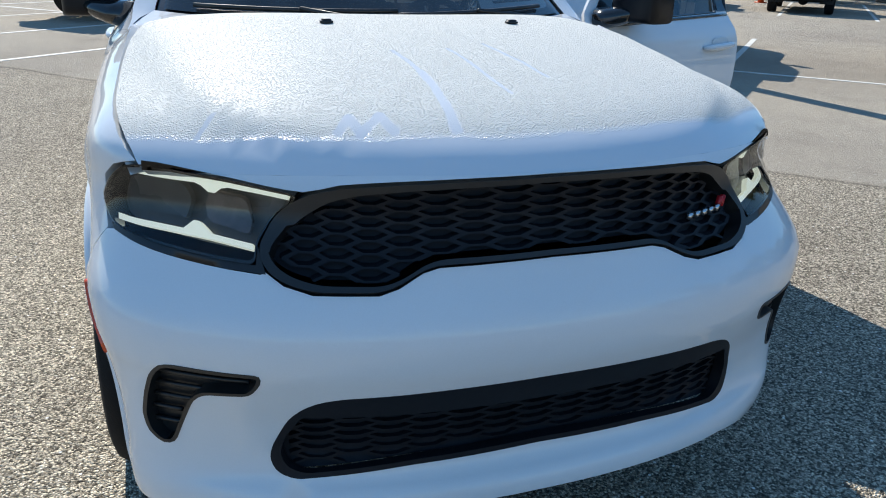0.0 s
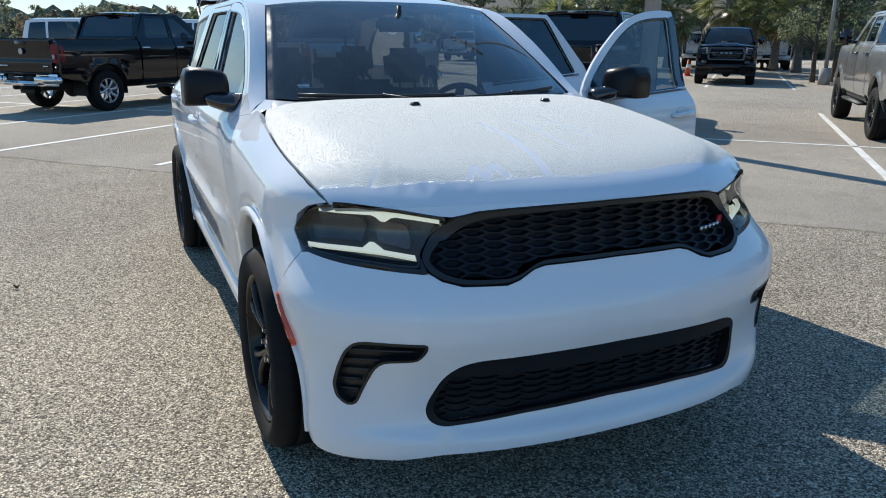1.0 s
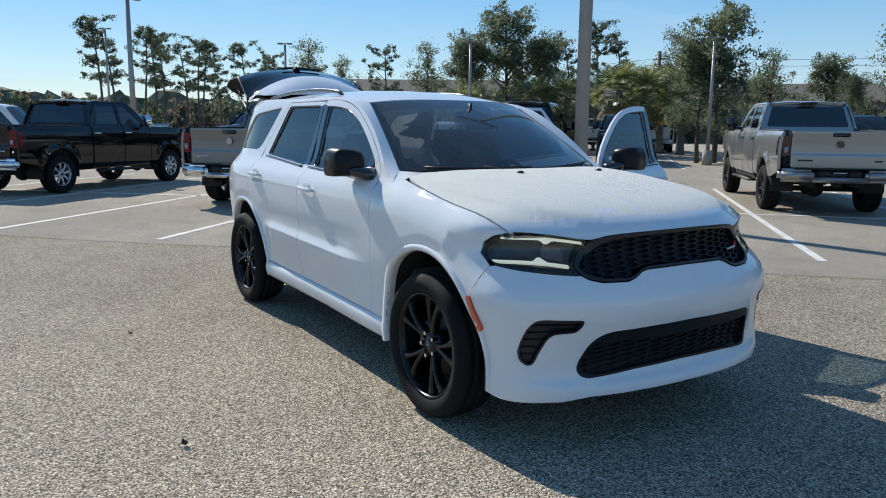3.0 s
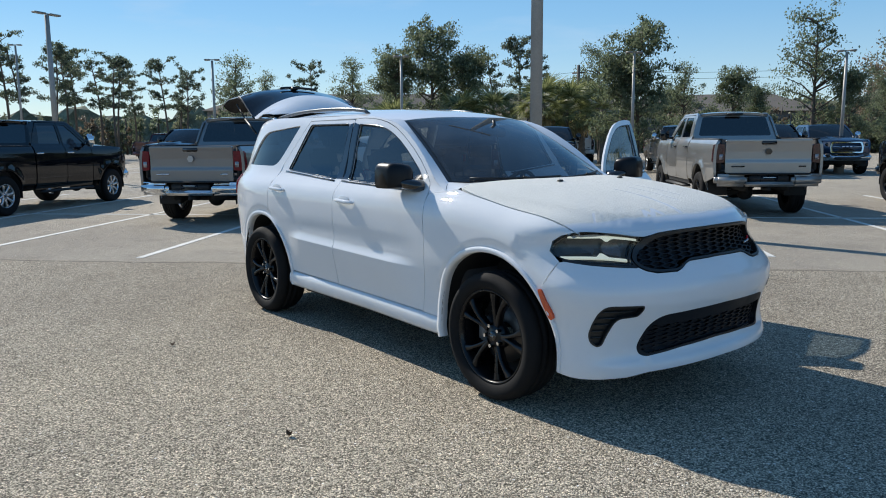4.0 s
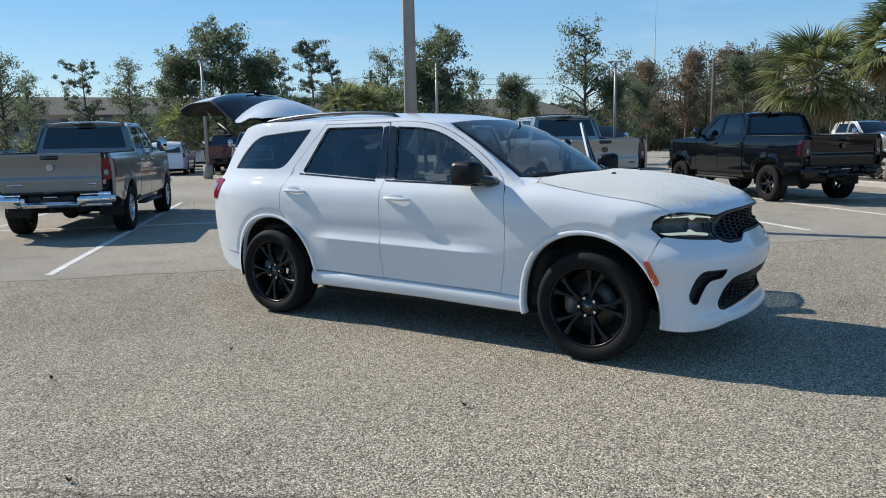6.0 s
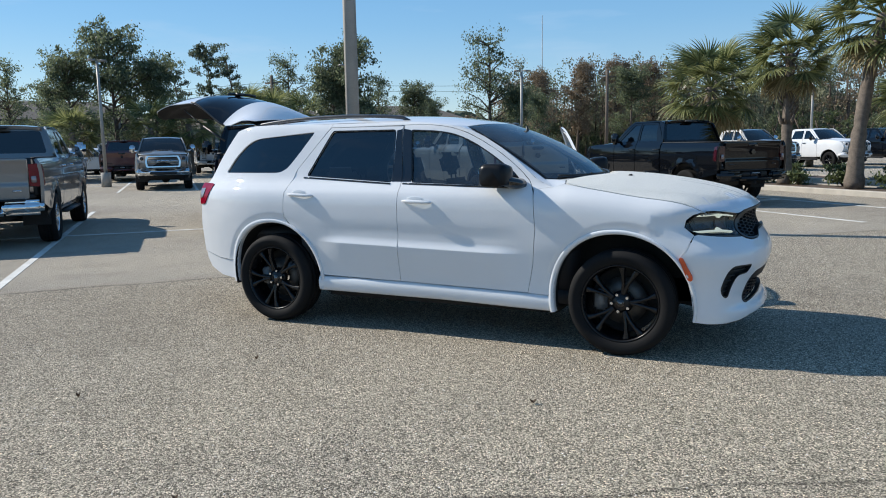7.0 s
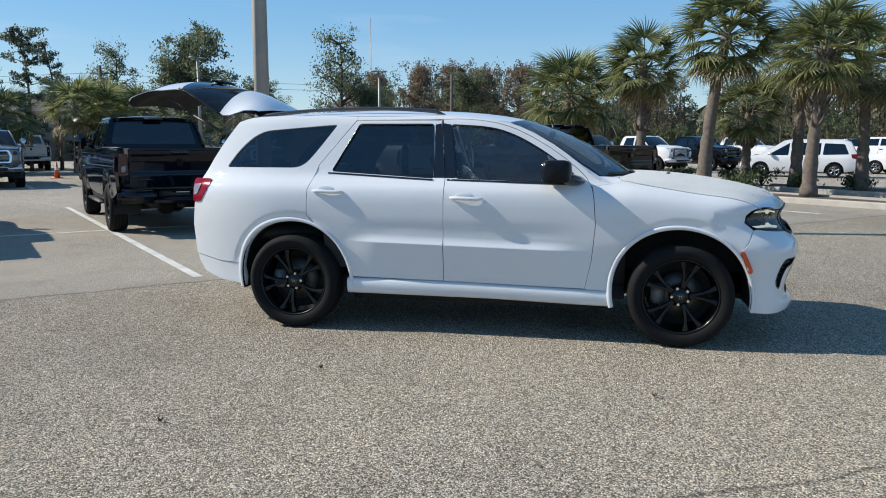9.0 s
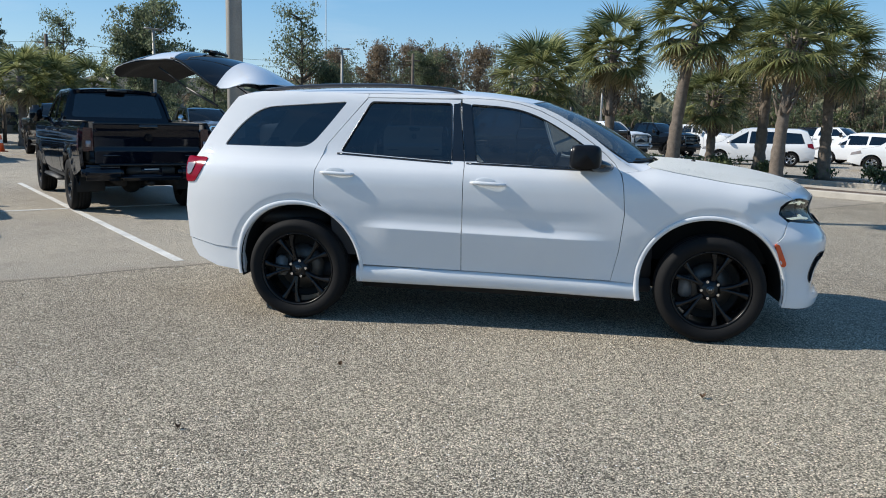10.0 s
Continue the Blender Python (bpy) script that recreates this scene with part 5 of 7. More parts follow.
for sgn in (-1, 1):
    HL = rounded([(0.503, 1.004), (0.635, 1.027), (0.78, 1.040), (0.835, 1.028), (0.866, 0.99), (0.889, 0.938), (0.870, 0.897), (0.79, 0.885), (0.66, 0.872), (0.598, 0.868), (0.592, 0.90), (0.552, 0.96)], 0.02, 3)
    loop = fine_loop(HL, 0.03)
    if sgn < 0:
        loop = [(-y, z) for y, z in loop][::-1]
    lamp = part("headlight", patch(lambda u, v: tuple(Vector(nose(u, v)) - Vector((0.06, sgn * 0.03, 0))), on_s(loop), step=0.04, lip=0, out=(1, 0, 0)), LAMPDARK, SUV, "headlight with two bright running light bars")
    part("lamp_bezel", patch(_nose, on_s(loop), [on_s([(y * 0.985 + sgn * 0.011, 0.948 + (z - 0.948) * 0.93) for y, z in loop])], step=0.03, lip=0.05, out=(1, 0, 0), sunk=-0.002), GLOSSB, lamp)
    part("lamp_cover", patch(_nose, on_s(loop), step=0.05, lip=0, out=(1, 0, 0), sunk=-0.004), LENSCOVER, lamp, "clear lamp cover")
    for pts, kink in ((((0.530, 0.991), (0.60, 1.002), (0.70, 1.012), (0.832, 1.012)), -1), (((0.605, 0.892), (0.70, 0.904), (0.79, 0.908), (0.866, 0.906)), 1)):
        ys = np.linspace(pts[0][0], pts[-1][0], 25)
        zf = spline([p[0] for p in pts], [p[1] for p in pts])
        up, dn = [], []
        for y in ys:
            bulge = 0.018 * math.exp(-((y - (0.675 if kink < 0 else 0.708)) / 0.018) ** 4)
            th = 0.0052
            z = zf(y)
            up.append((y, z + th + (bulge if kink > 0 else 0)))
            dn.append((y, z - th - (bulge if kink < 0 else 0)))
        lp = up + dn[::-1]
        lp = [(sgn * y, z) for y, z in lp]
        if sgn < 0:
            lp = lp[::-1]
        part("running_light", patch(lambda u, v: tuple(Vector(nose(u, v)) - Vector((0.016, sgn * 0.008, 0))), on_s(lp), step=0.02, lip=0.015, out=(1, 0, 0)), DRL, lamp, "lit running light bar")
    for lens, mt, nm in (([(0.612, 0.922), (0.690, 0.932), (0.702, 0.955), (0.688, 0.985), (0.62, 0.978), (0.605, 0.95)], INNERLENS, "lamp_lens"), ([(0.735, 0.935), (0.855, 0.930), (0.862, 0.965), (0.84, 0.995), (0.74, 0.995), (0.722, 0.965)], LAMPDARK, "lamp_reflector")):
        lp = [(sgn * y, z) for y, z in rounded(lens, 0.012, 3)]
        part(nm, patch(_nose, on_s(lp[::-1] if sgn < 0 else lp), step=0.03, lip=0.015, out=(1, 0, 0), sunk=0.032), mt, lamp)
    trim = [(0.590, 0.900), (0.598, 0.868), (0.66, 0.872), (0.79, 0.885), (0.870, 0.899), (0.868, 0.889), (0.79, 0.873), (0.65, 0.859), (0.582, 0.855)]
    trim = [(sgn * y, z) for y, z in trim]
    part("lamp_trim", nose_patch(trim[::-1] if sgn < 0 else trim, (), 0.04, 0.02, -0.001), SATIN, SUV)

# underside, rear, inside
part("underbody", boxes(((-2.6, -0.80, 0.24), (-0.48, 0.80, 0.33)), ((-3.7, -0.52, 0.32), (0.62, 0.52, 0.55)), bevel=0.03), UNDER, SUV)
part("rear_bumper", patch(lambda u, v: (-4.03 + 0.14 * (abs(u) / 0.75) ** 3.5 + 0.04 * abs(v - 0.62) / 0.3, u, v), [(-0.75, 0.38), (0.75, 0.38), (0.75, 0.86), (-0.75, 0.86)], step=0.06, lip=0.05, out=(-1, 0, 0)), WHITE, SUV)
part("load_floor", boxes(((-3.95, -0.70, 0.70), (-2.9, 0.70, 0.80)), bevel=0.01), TRIM, SUV)
part("cabin_floor", boxes(((-2.95, -0.80, 0.32), (-0.4, 0.80, 0.42)), ((-0.72, -0.78, 0.42), (-0.40, 0.78, 1.08)), bevel=0.01), TRIM, SUV)
part("headliner", patch(lambda u, v: (u, v, roof_z(u, v) - 0.05), [(-1.35, -0.6), (-1.35, 0.6), (-3.5, 0.6), (-3.5, -0.6)], step=0.15, lip=0, out=(0, 0, -1)), surface("headliner_cloth", (0.18, 0.175, 0.17), 0.9), SUV)
bm = bmesh.new()
box(bm, (-1.05, -0.72, 0.95), (-0.42, 0.72, 1.175), 0.06, segs=4)
part("dashboard", bm, TRIM, SUV)
bm = bmesh.new()
_sw = Matrix.Translation((-1.16, 0.38, 1.10)) @ Matrix.Rotation(radians(-68), 4, "Y")
lathe(bm, [(0.185 + 0.016 * math.cos(a), 0.016 * math.sin(a)) for a in [math.tau * k / 10 for k in range(11)]], 36, m=_sw @ Matrix.Rotation(radians(90), 4, "X"))
box(bm, (-0.18, -0.025, -0.01), (0.18, 0.025, 0.01), 0.006, _sw)
part("steering_wheel", bm, TRIM, SUV)


def seat(x, y, w, name="seat", back=0.66):
    bm = bmesh.new()
    box(bm, (x - 0.28, y - w / 2, 0.48), (x + 0.26, y + w / 2, 0.66), 0.06, segs=3)
    tilt = Matrix.Translation((x - 0.26, y, 0.6)) @ Matrix.Rotation(radians(-17), 4, "Y") @ Matrix.Translation((-(x - 0.26), -y, -0.6))
    box(bm, (x - 0.34, y - w / 2, 0.56), (x - 0.20, y + w / 2, 0.58 + back), 0.06, tilt, 3)
    s = part(name, bm, CLOTH, SUV, "dark cloth seat")
    for dy in ((0,) if w < 0.7 else (-w * 0.32, w * 0.32)):
        bm = bmesh.new()
        box(bm, (x - 0.34, y + dy - 0.14, 0.62 + back), (x - 0.23, y + dy + 0.14, 0.84 + back), 0.05, tilt, 3)
        rod(bm, (x - 0.42 - 0.05, y + dy - 0.05, 0.52 + back), (x - 0.49, y + dy - 0.05, 0.70 + back), 0.007), rod(bm, (x - 0.47, y + dy + 0.05, 0.52 + back), (x - 0.49, y + dy + 0.05, 0.70 + back), 0.007)
        part("headrest", bm, CLOTH, s)


seat(-1.42, -0.38, 0.52), seat(-1.42, 0.38, 0.52)
seat(-2.42, -0.36, 0.62), seat(-2.42, 0.36, 0.62)
seat(-3.2, 0.0, 1.15, back=0.55)
part("papers", patch(lambda u, v: (u, v, 1.185 + 0.03 * math.sin(9 * u + 5 * v) + 0.05 * (-0.5 - u)), [(-0.62, 0.05), (-0.50, 0.02), (-0.47, 0.45), (-0.60, 0.50)], step=0.05, lip=0, out=(0, 0, 1)), PAPER, SUV, "papers on the dashboard")
bm = bmesh.new()
box(bm, (-1.04, -0.12, 1.545), (-1.00, 0.12, 1.615), 0.015)
rod(bm, (-1.0, 0, 1.58), (-1.02, 0, 1.67), 0.012)
part("cabin_mirror", bm, SATIN, SUV)
bm = bmesh.new()
sweep(bm, [(-0.945, -0.297, 1.545), (-0.950, -0.301, 1.49), (-0.947, -0.294, 1.44), (-0.950, -0.300, 1.405)], [0.006, 0.009, 0.011, 0.008], 6, 0.4)
part("paper_tag", bm, PAPER, SUV, "white paper tag hanging behind the windscreen")
part("red_tag", boxes(((-0.954, -0.352, 1.375), (-0.948, -0.326, 1.425)), bevel=0.002), REDMARK, SUV, "small red tag")
part("dash_sticker", boxes(((-0.80, -0.29, 1.178), (-0.74, -0.20, 1.181)), bevel=0.001), PAPER, SUV, "white slip on the dashboard")

# open tailgate
gate_skin = soft(spline((0.0, 0.07, 0.18, 0.30, 0.44, 0.61, 0.74, 0.88, 1.0), (1.80, 1.875, 1.955, 2.0, 2.04, 2.07, 2.06, 2.0, 1.91)), 0, 1, 0.03)
gate_drop = soft(spline((0.0, 0.07, 0.18, 0.26, 0.40, 0.54, 0.66, 0.80, 1.0), (0.03, 0.09, 0.22, 0.255, 0.18, 0.10, 0.11, 0.09, 0.04)), 0, 1, 0.025)


def gate(u, v, d=0.0):
    """The gate's outer skin, from hinge to lower edge by u and across by v; d goes inwards, which is downwards here."""
    return (-3.46 - 1.29 * u, v * (0.655 - 0.04 * u - 0.05 * u ** 6), gate_skin(u) - gate_drop(u) * abs(v) ** 2.2 - d)


_gl = [(0.27, -0.975), (0.54, -0.975)] + [(0.60 - 0.05 * abs(v) ** 2, v) for v in np.linspace(-0.85, 0.85, 7)] + [(0.54, 0.975), (0.27, 0.975)] + [(0.25 + 0.02 * abs(v), v) for v in np.linspace(0.8, -0.8, 5)]
_gl = [(float(a), float(b)) for a, b in _gl]
_gf = [(0.0, -0.9), (0.04, -0.98), (0.94, -1.0), (1.0, -0.9), (1.0, 0.9), (0.94, 1.0), (0.04, 0.98), (0.0, 0.9)]
tailgate = part("tailgate", patch(lambda u, v: gate(u, v), _gf, [_gl], step=0.05, lip=0.006, out=(0, 0, 1)), WHITE, SUV, "raised tailgate with dark rear glass")
part("tailgate_glass", patch(lambda u, v: gate(u, v, 0.004), _gl, step=0.08, lip=0, out=(0, 0, 1)), DARKGLASS, tailgate, "dark rear window")
part("tail_lamp_panel", patch(lambda u, v: gate(u, v, -0.004), [(0.76, -0.985), (0.93, -0.985), (0.985, -0.86), (0.985, 0.86), (0.93, 0.985), (0.76, 0.985), (0.74, 0.6), (0.74, -0.6)], step=0.06, lip=0.01, out=(0, 0, 1)), REDDARK, tailgate, "dark unlit tail lamp bar")
part("tailgate_lining", patch(lambda u, v: gate(u, v, 0.007 + 0.06 * smooth01(1.0, 0.75, abs(v))), [(0.02, -0.98), (0.94, -0.995), (0.995, -0.9), (0.995, 0.9), (0.94, 0.995), (0.02, 0.98)], step=0.06, lip=0, out=(0, 0, -1)), GATELINING, tailgate)
for _sd in (-1, 1):
    bm = bmesh.new()
    rod(bm, (-3.80, _sd * 0.62, 1.60), (-4.06, _sd * 0.61, 1.74), 0.011), rod(bm, (-4.06, _sd * 0.61, 1.74), (-4.30, _sd * 0.59, 1.90), 0.006)
    part("gas_strut", bm, SATIN, tailgate)
    bm = bmesh.new()
    sweep(bm, [gate(0.26 + 0.30 * k / 8, _sd * 0.985, -0.004) for k in range(9)], 0.009, 6)
    part("glass_seal", bm, SATIN, tailgate)
bm = bmesh.new()
sweep(bm, [gate(0.50 + 0.02 * math.sin(k), -0.3 + 0.12 * k, -0.02) for k in range(6)], 0.014, 6)
box(bm, (-4.14, -0.08, 2.05), (-4.06, 0.0, 2.083), 0.012)
part("rear_wiper", bm, SATIN, tailgate)

# ---- parked vehicles ----
truck_side = spline((0.50, 0.58, 0.80, 1.05, 1.25, 1.36, 1.43, 1.47, 1.60, 1.90, 2.0), (0.93, 0.965, 0.992, 1.0, 0.99, 0.965, 0.925, 0.895, 0.865, 0.772, 0.72))


def truck_y(x, z):
    y = truck_side(z)
    if x > 4.1:
        y -= 0.16 * ((x - 4.1) / 0.6) ** 2
    for cx in (0.0, 3.80):
        r = math.hypot(x - cx, z - 0.42)
        y += 0.03 * smooth01(0.66, 0.56, r) * smooth01(0.45, 0.6, z)
    return y


truck_hood = spline((3.0, 3.3, 3.8, 4.3, 4.55, 4.66), (1.46, 1.475, 1.455, 1.41, 1.36, 1.28))


def truck_hood_z(x, y):
    b = 0.035 * (1 - smooth01(0.30, 0.42, abs(y))) * smooth01(3.1, 3.35, x) * smooth01(4.6, 4.3, x)
    return truck_hood(x + 0.10 * y * y) - 0.07 * (abs(y) / 0.9) ** 4 + b


def pickup(m, body, trim, rims, label, rims_bright=True, detail=True, lift=0.0):
    """A crew cab pickup; its origin is on the ground under the rear axle, its front points along x. Returns the thing."""
    T = empty("pickup_truck", m @ Matrix.Translation((0, 0, 0)), label, "pickup truck", "parked pickup trucks")
    st = 0.10 if detail else 0.2
    up = lift

    def side_fn(sd, dd=0.0):
        return lambda u, v: (u, sd * (truck_y(u, v) - dd), v + up)
    for sd in (-1, 1):
        out = (0, sd, 0)
        ar, af = arc(0, 0.42, 0.53, 2, 178, 16), arc(3.8, 0.42, 0.53, 2, 178, 16)
        bed = [(-1.12, 0.72), (-0.53, 0.60)] + ar[::-1] + [(0.53, 0.60), (0.96, 0.60), (0.96, 1.43), (-1.12, 1.43)]
        part("bed_side", patch(side_fn(sd), bed, step=st, lip=0.05, out=out), body, T)
        fen = [(3.03, 0.58), (3.27, 0.58)] + af[::-1] + [(4.33, 0.60), (4.55, 0.85), (4.60, 1.05), (4.50, 1.28), (4.30, 1.36), (3.8, 1.40), (3.10, 1.42), (3.03, 1.42)]
        part("fender", patch(side_fn(sd), fen, step=st, lip=0.05, out=out), body, T)
        for x0, x1, win in ((1.0, 2.03, [(1.24, 1.475), (1.36, 1.89), (1.98, 1.905), (1.98, 1.475)]), (2.05, 3.01, [(2.09, 1.475), (2.09, 1.905), (2.32, 1.90), (2.86, 1.475)])):
            if x0 < 2:
                o = [(x0, 0.56), (x1, 0.56), (x1, 1.945), (1.34, 1.94), (1.14, 1.70), (x0, 1.46)]
            else:
                o = [(x0, 0.56), (x1, 0.56), (x1, 1.42), (2.96, 1.47), (2.36, 1.945), (x0, 1.945)]
            d = part("door", patch(side_fn(sd), o, [rounded(win, 0.03, 2)], step=st, lip=0.04, out=out), body, T)
            part("pane", patch(side_fn(sd, 0.012), rounded(win, 0.03, 2), step=0.2, lip=0, out=out), TINT, d)
            bm = bmesh.new()
            hx = x0 + 0.13
            sweep(bm, [(hx - 0.1, sd * truck_y(hx, 1.27), 1.27 + up), (hx - 0.06, sd * (truck_y(hx, 1.27) + 0.035), 1.27 + up), (hx + 0.08, sd * (truck_y(hx, 1.27) + 0.035), 1.27 + up), (hx + 0.12, sd * truck_y(hx, 1.27), 1.27 + up)], 0.017, 6)
            part("door_handle", bm, trim, d)
        rail = [(0.99, 1.44), (1.12, 1.70), (1.33, 1.955), (2.37, 1.955), (2.98, 1.475), (3.10, 1.44), (2.62, 1.86), (2.42, 1.99), (1.30, 1.99), (1.10, 1.90), (0.97, 1.44)]
        part("roof_pillar", patch(side_fn(sd), rail, step=st, lip=0.04, out=out), body, T)
        rock = [(1.0, 0.47), (3.05, 0.47), (3.05, 0.55), (1.0, 0.55)]
        part("sill", patch(side_fn(sd, 0.02), rock, step=0.2, lip=0.05, out=out), TEXTB if trim is GLOSSB else body, T)
        # running board
        bm = bmesh.new()
        box(bm, (1.15, sd * 0.93 - 0.09, 0.40 + up), (3.0, sd * 0.93 + 0.09, 0.45 + up), 0.02)
        part("running_board", bm, TEXTB, T)
        # mirror
        bm = bmesh.new()
        box(bm, (2.70, sd * 1.12 - 0.10, 1.40 + up), (2.84, sd * 1.12 + 0.10, 1.70 + up), 0.045)
        sweep(bm, [(2.82, sd * 0.90, 1.46 + up), (2.80, sd * 1.05, 1.47 + up)], 0.035, 8)
        part("wing_mirror", bm, trim if trim is CHROME else GLOSSB, T)
        # tail lamp
        tlp = part("tail_lamp", patch(lambda u, v: (-1.135 + 0.05 * (abs(u) / 1.0) ** 8, u, v + up), [(sd * 0.80, 1.0), (sd * 0.93, 0.985), (sd * 0.955, 1.02), (sd * 0.945, 1.32), (sd * 0.92, 1.345), (sd * 0.80, 1.335)], step=0.06, lip=0.05, out=(-1, 0, 0), sunk=-0.012), REDLENS if trim is CHROME else SMOKELENS, T, "red tail lamp")
        bm = bmesh.new()
        box(bm, (-1.158, sd * 0.87 - 0.035, 1.05 + up), (-1.14, sd * 0.87 + 0.035, 1.15 + up), 0.006)
        part("reverse_lamp", bm, CLEARLENS, tlp)
        ts = [(-1.10, 1.0), (-1.0, 1.02), (-1.01, 1.32), (-1.10, 1.34)]
        part("tail_lamp_side", patch(side_fn(sd, -0.006), ts, step=0.1, lip=0.01, out=out), REDLENS if trim is CHROME else SMOKELENS, T)
        # headlamp
        hl = [(sd * 0.62, 1.10), (sd * 0.90, 1.08), (sd * 0.93, 1.25), (sd * 0.62, 1.29)]
        lampo = part("headlight", patch(lambda u, v: (4.66 - 0.22 * (abs(u) / 0.92) ** 4, u, v + up), hl, step=0.06, lip=0.06, out=(1, 0, 0), sunk=-0.006), CLEARLENS, T, "headlight")
        bm = bmesh.new()
        bmesh.ops.create_uvsphere(bm, u_segments=14, v_segments=8, radius=0.07, matrix=Matrix.Translation((4.58, sd * 0.74, 1.19 + up)))
        part("lamp_lens", bm, GLOSSB, lampo)
        bm = boxes(((4.62, min(sd * 0.62, sd * 0.80), 0.74 + up), (4.74, max(sd * 0.62, sd * 0.80), 0.84 + up)), bevel=0.02)
        part("fog_lamp", bm, LAMPDARK, T)
        for cx in (0.0, 3.8):
            bm = bmesh.new()
            a = [(cx + 0.52 * math.cos(radians(t)), sd * 0.97, 0.42 + up + 0.52 * math.sin(radians(t))) for t in range(-10, 191, 10)]
            strip(bm, a, [(p[0], sd * 0.55, p[2]) for p in a])
            strip(bm, [(p[0], sd * 0.55, p[2]) for p in a], [(cx, sd * 0.55, 0.42 + up)] * len(a))
            part("wheel_housing", bm, UNDER, T)
            build_wheel(T, (cx, sd * 0.87, 0.415), 0.415, 0.28, 0.245, rims, 8 if rims_bright else 6, False, sd, 10, 40, False)
    # roof, hood, screens
    part("roof", patch(lambda u, v: (u, v, 2.015 - 0.05 * (abs(v) / 0.73) ** 3 - 0.05 * smooth01(2.2, 2.45, u) - 0.02 * smooth01(1.3, 1.1, u) + up), [(1.12, -0.70), (2.40, -0.72), (2.47, 0), (2.40, 0.72), (1.12, 0.70)], step=0.12, lip=0.05, out=(0, 0, 1)), body, T)
    hood = part("hood", patch(lambda u, v: (u, v, truck_hood_z(u, v) + up), [(3.06, -0.86), (3.8, -0.90), (4.35, -0.86), (4.53, -0.62), (4.62, 0.0), (4.53, 0.62), (4.35, 0.86), (3.8, 0.90), (3.06, 0.86), (3.16, 0.0)], step=0.09, lip=0.04, out=(0, 0, 1)), body, T)
    for k in range(3):
        bm = boxes(((3.75 + 0.10 * k, -0.22, truck_hood_z(3.8 + 0.1 * k, 0) + 0.0 + up), (3.81 + 0.10 * k, 0.22, truck_hood_z(3.8 + 0.1 * k, 0) + 0.010 + up)), bevel=0.004)
        part("hood_vent", bm, TEXTB, hood)

    def scr(a, b):
        lo, hi = Vector((3.20 - 0.18 * a * a, 0.87 * a, 1.45)), Vector((2.47 - 0.06 * a * a, 0.72 * a, 1.965 - 0.03 * a * a))
        p = lo.lerp(hi, b)
        return (p.x + 0.03 * math.sin(math.pi * b), p.y, p.z + up + 0.02 * math.sin(math.pi * b))
    part("windscreen", patch(scr, [(-0.97, 0), (0.97, 0), (0.97, 1), (-0.97, 1)], step=0.15, lip=0, out=(1, 0, 1)), TINT, T, "windscreen")
    rear = lambda u, v: (0.99 + 0.16 * max(0, v - 1.42) / 0.5, u, v + up)
    rw = rounded([(-0.76, 1.50), (0.76, 1.50), (0.66, 1.90), (-0.66, 1.90)], 0.05, 3)
    part("cab_back", patch(rear, [(-0.93, 0.6), (0.93, 0.6), (0.90, 1.44), (0.715, 1.975), (-0.715, 1.975), (-0.90, 1.44)], [rw], step=0.15, lip=0.03, out=(-1, 0, 0)), body, T)
    part("rear_window", patch(rear, rw, step=0.2, lip=0, out=(-1, 0, 0), sunk=0.006), TINT, T, "dark rear window")
    bm = boxes(((1.02, -0.16, 1.945 + up), (1.10, 0.16, 1.985 + up)), bevel=0.01)
    part("high_brake_lamp", bm, LAMPDARK, T)
    # cab inside
    part("cabin", boxes(((1.05, -0.82, 0.55 + up), (3.05, 0.82, 1.05 + up)), ((2.75, -0.8, 1.0 + up), (3.1, 0.8, 1.42 + up)), bevel=0.03), TRIM, T)
    for sx in (1.35, 2.2):
        for sy in (-0.38, 0.38):
            bm = boxes(((sx, sy - 0.26, 1.0 + up), (sx + 0.14, sy + 0.26, 1.58 + up)), ((sx, sy - 0.14, 1.58 + up), (sx + 0.11, sy + 0.14, 1.78 + up)), bevel=0.05)
            part("seat", bm, CLOTH, T)
    # bed
    part("bed", boxes(((-1.1, -0.86, 0.80 + up), (0.95, 0.86, 0.87 + up)), ((-1.1, -0.90, 0.85 + up), (0.95, -0.84, 1.42 + up)), ((-1.1, 0.84, 0.85 + up), (0.95, 0.90, 1.42 + up)), ((0.90, -0.86, 0.85 + up), (0.95, 0.86, 1.42 + up)), bevel=0.01), TEXTB, T)
    for sd in (-1, 1):
        part("bed_rail", boxes(((-1.12, sd * 0.885 - 0.05, 1.42 + up), (0.96, sd * 0.885 + 0.05, 1.445 + up)), bevel=0.01), TEXTB, T)

    def tg(u, v):
        return (-1.135 - 0.015 * math.exp(-((v - 1.40) / 0.05) ** 2) + 0.015 * smooth01(1.28, 1.22, v) * smooth01(0.98, 1.04, v), u, v + up)
    gate = part("tailgate", patch(tg, rounded([(-0.785, 0.80), (0.785, 0.80), (0.785, 1.43), (-0.785, 1.43)], 0.03, 2), step=0.05 if detail else 0.1, lip=0.06, out=(-1, 0, 0)), body, T)
    part("gate_handle", boxes(((-1.165, -0.14, 1.33 + up), (-1.13, 0.14, 1.40 + up)), bevel=0.012), GLOSSB, gate)
    bm = bmesh.new()
    bmesh.ops.create_cone(bm, cap_ends=True, segments=6, radius1=0.062, radius2=0.052, depth=0.025, matrix=Matrix.Translation((-1.148, 0, 1.20 + up)) @ Matrix.Rotation(radians(90), 4, "Y"))
    part("gate_badge", bm, STEEL if trim is CHROME else GLOSSB, gate, flat=True)
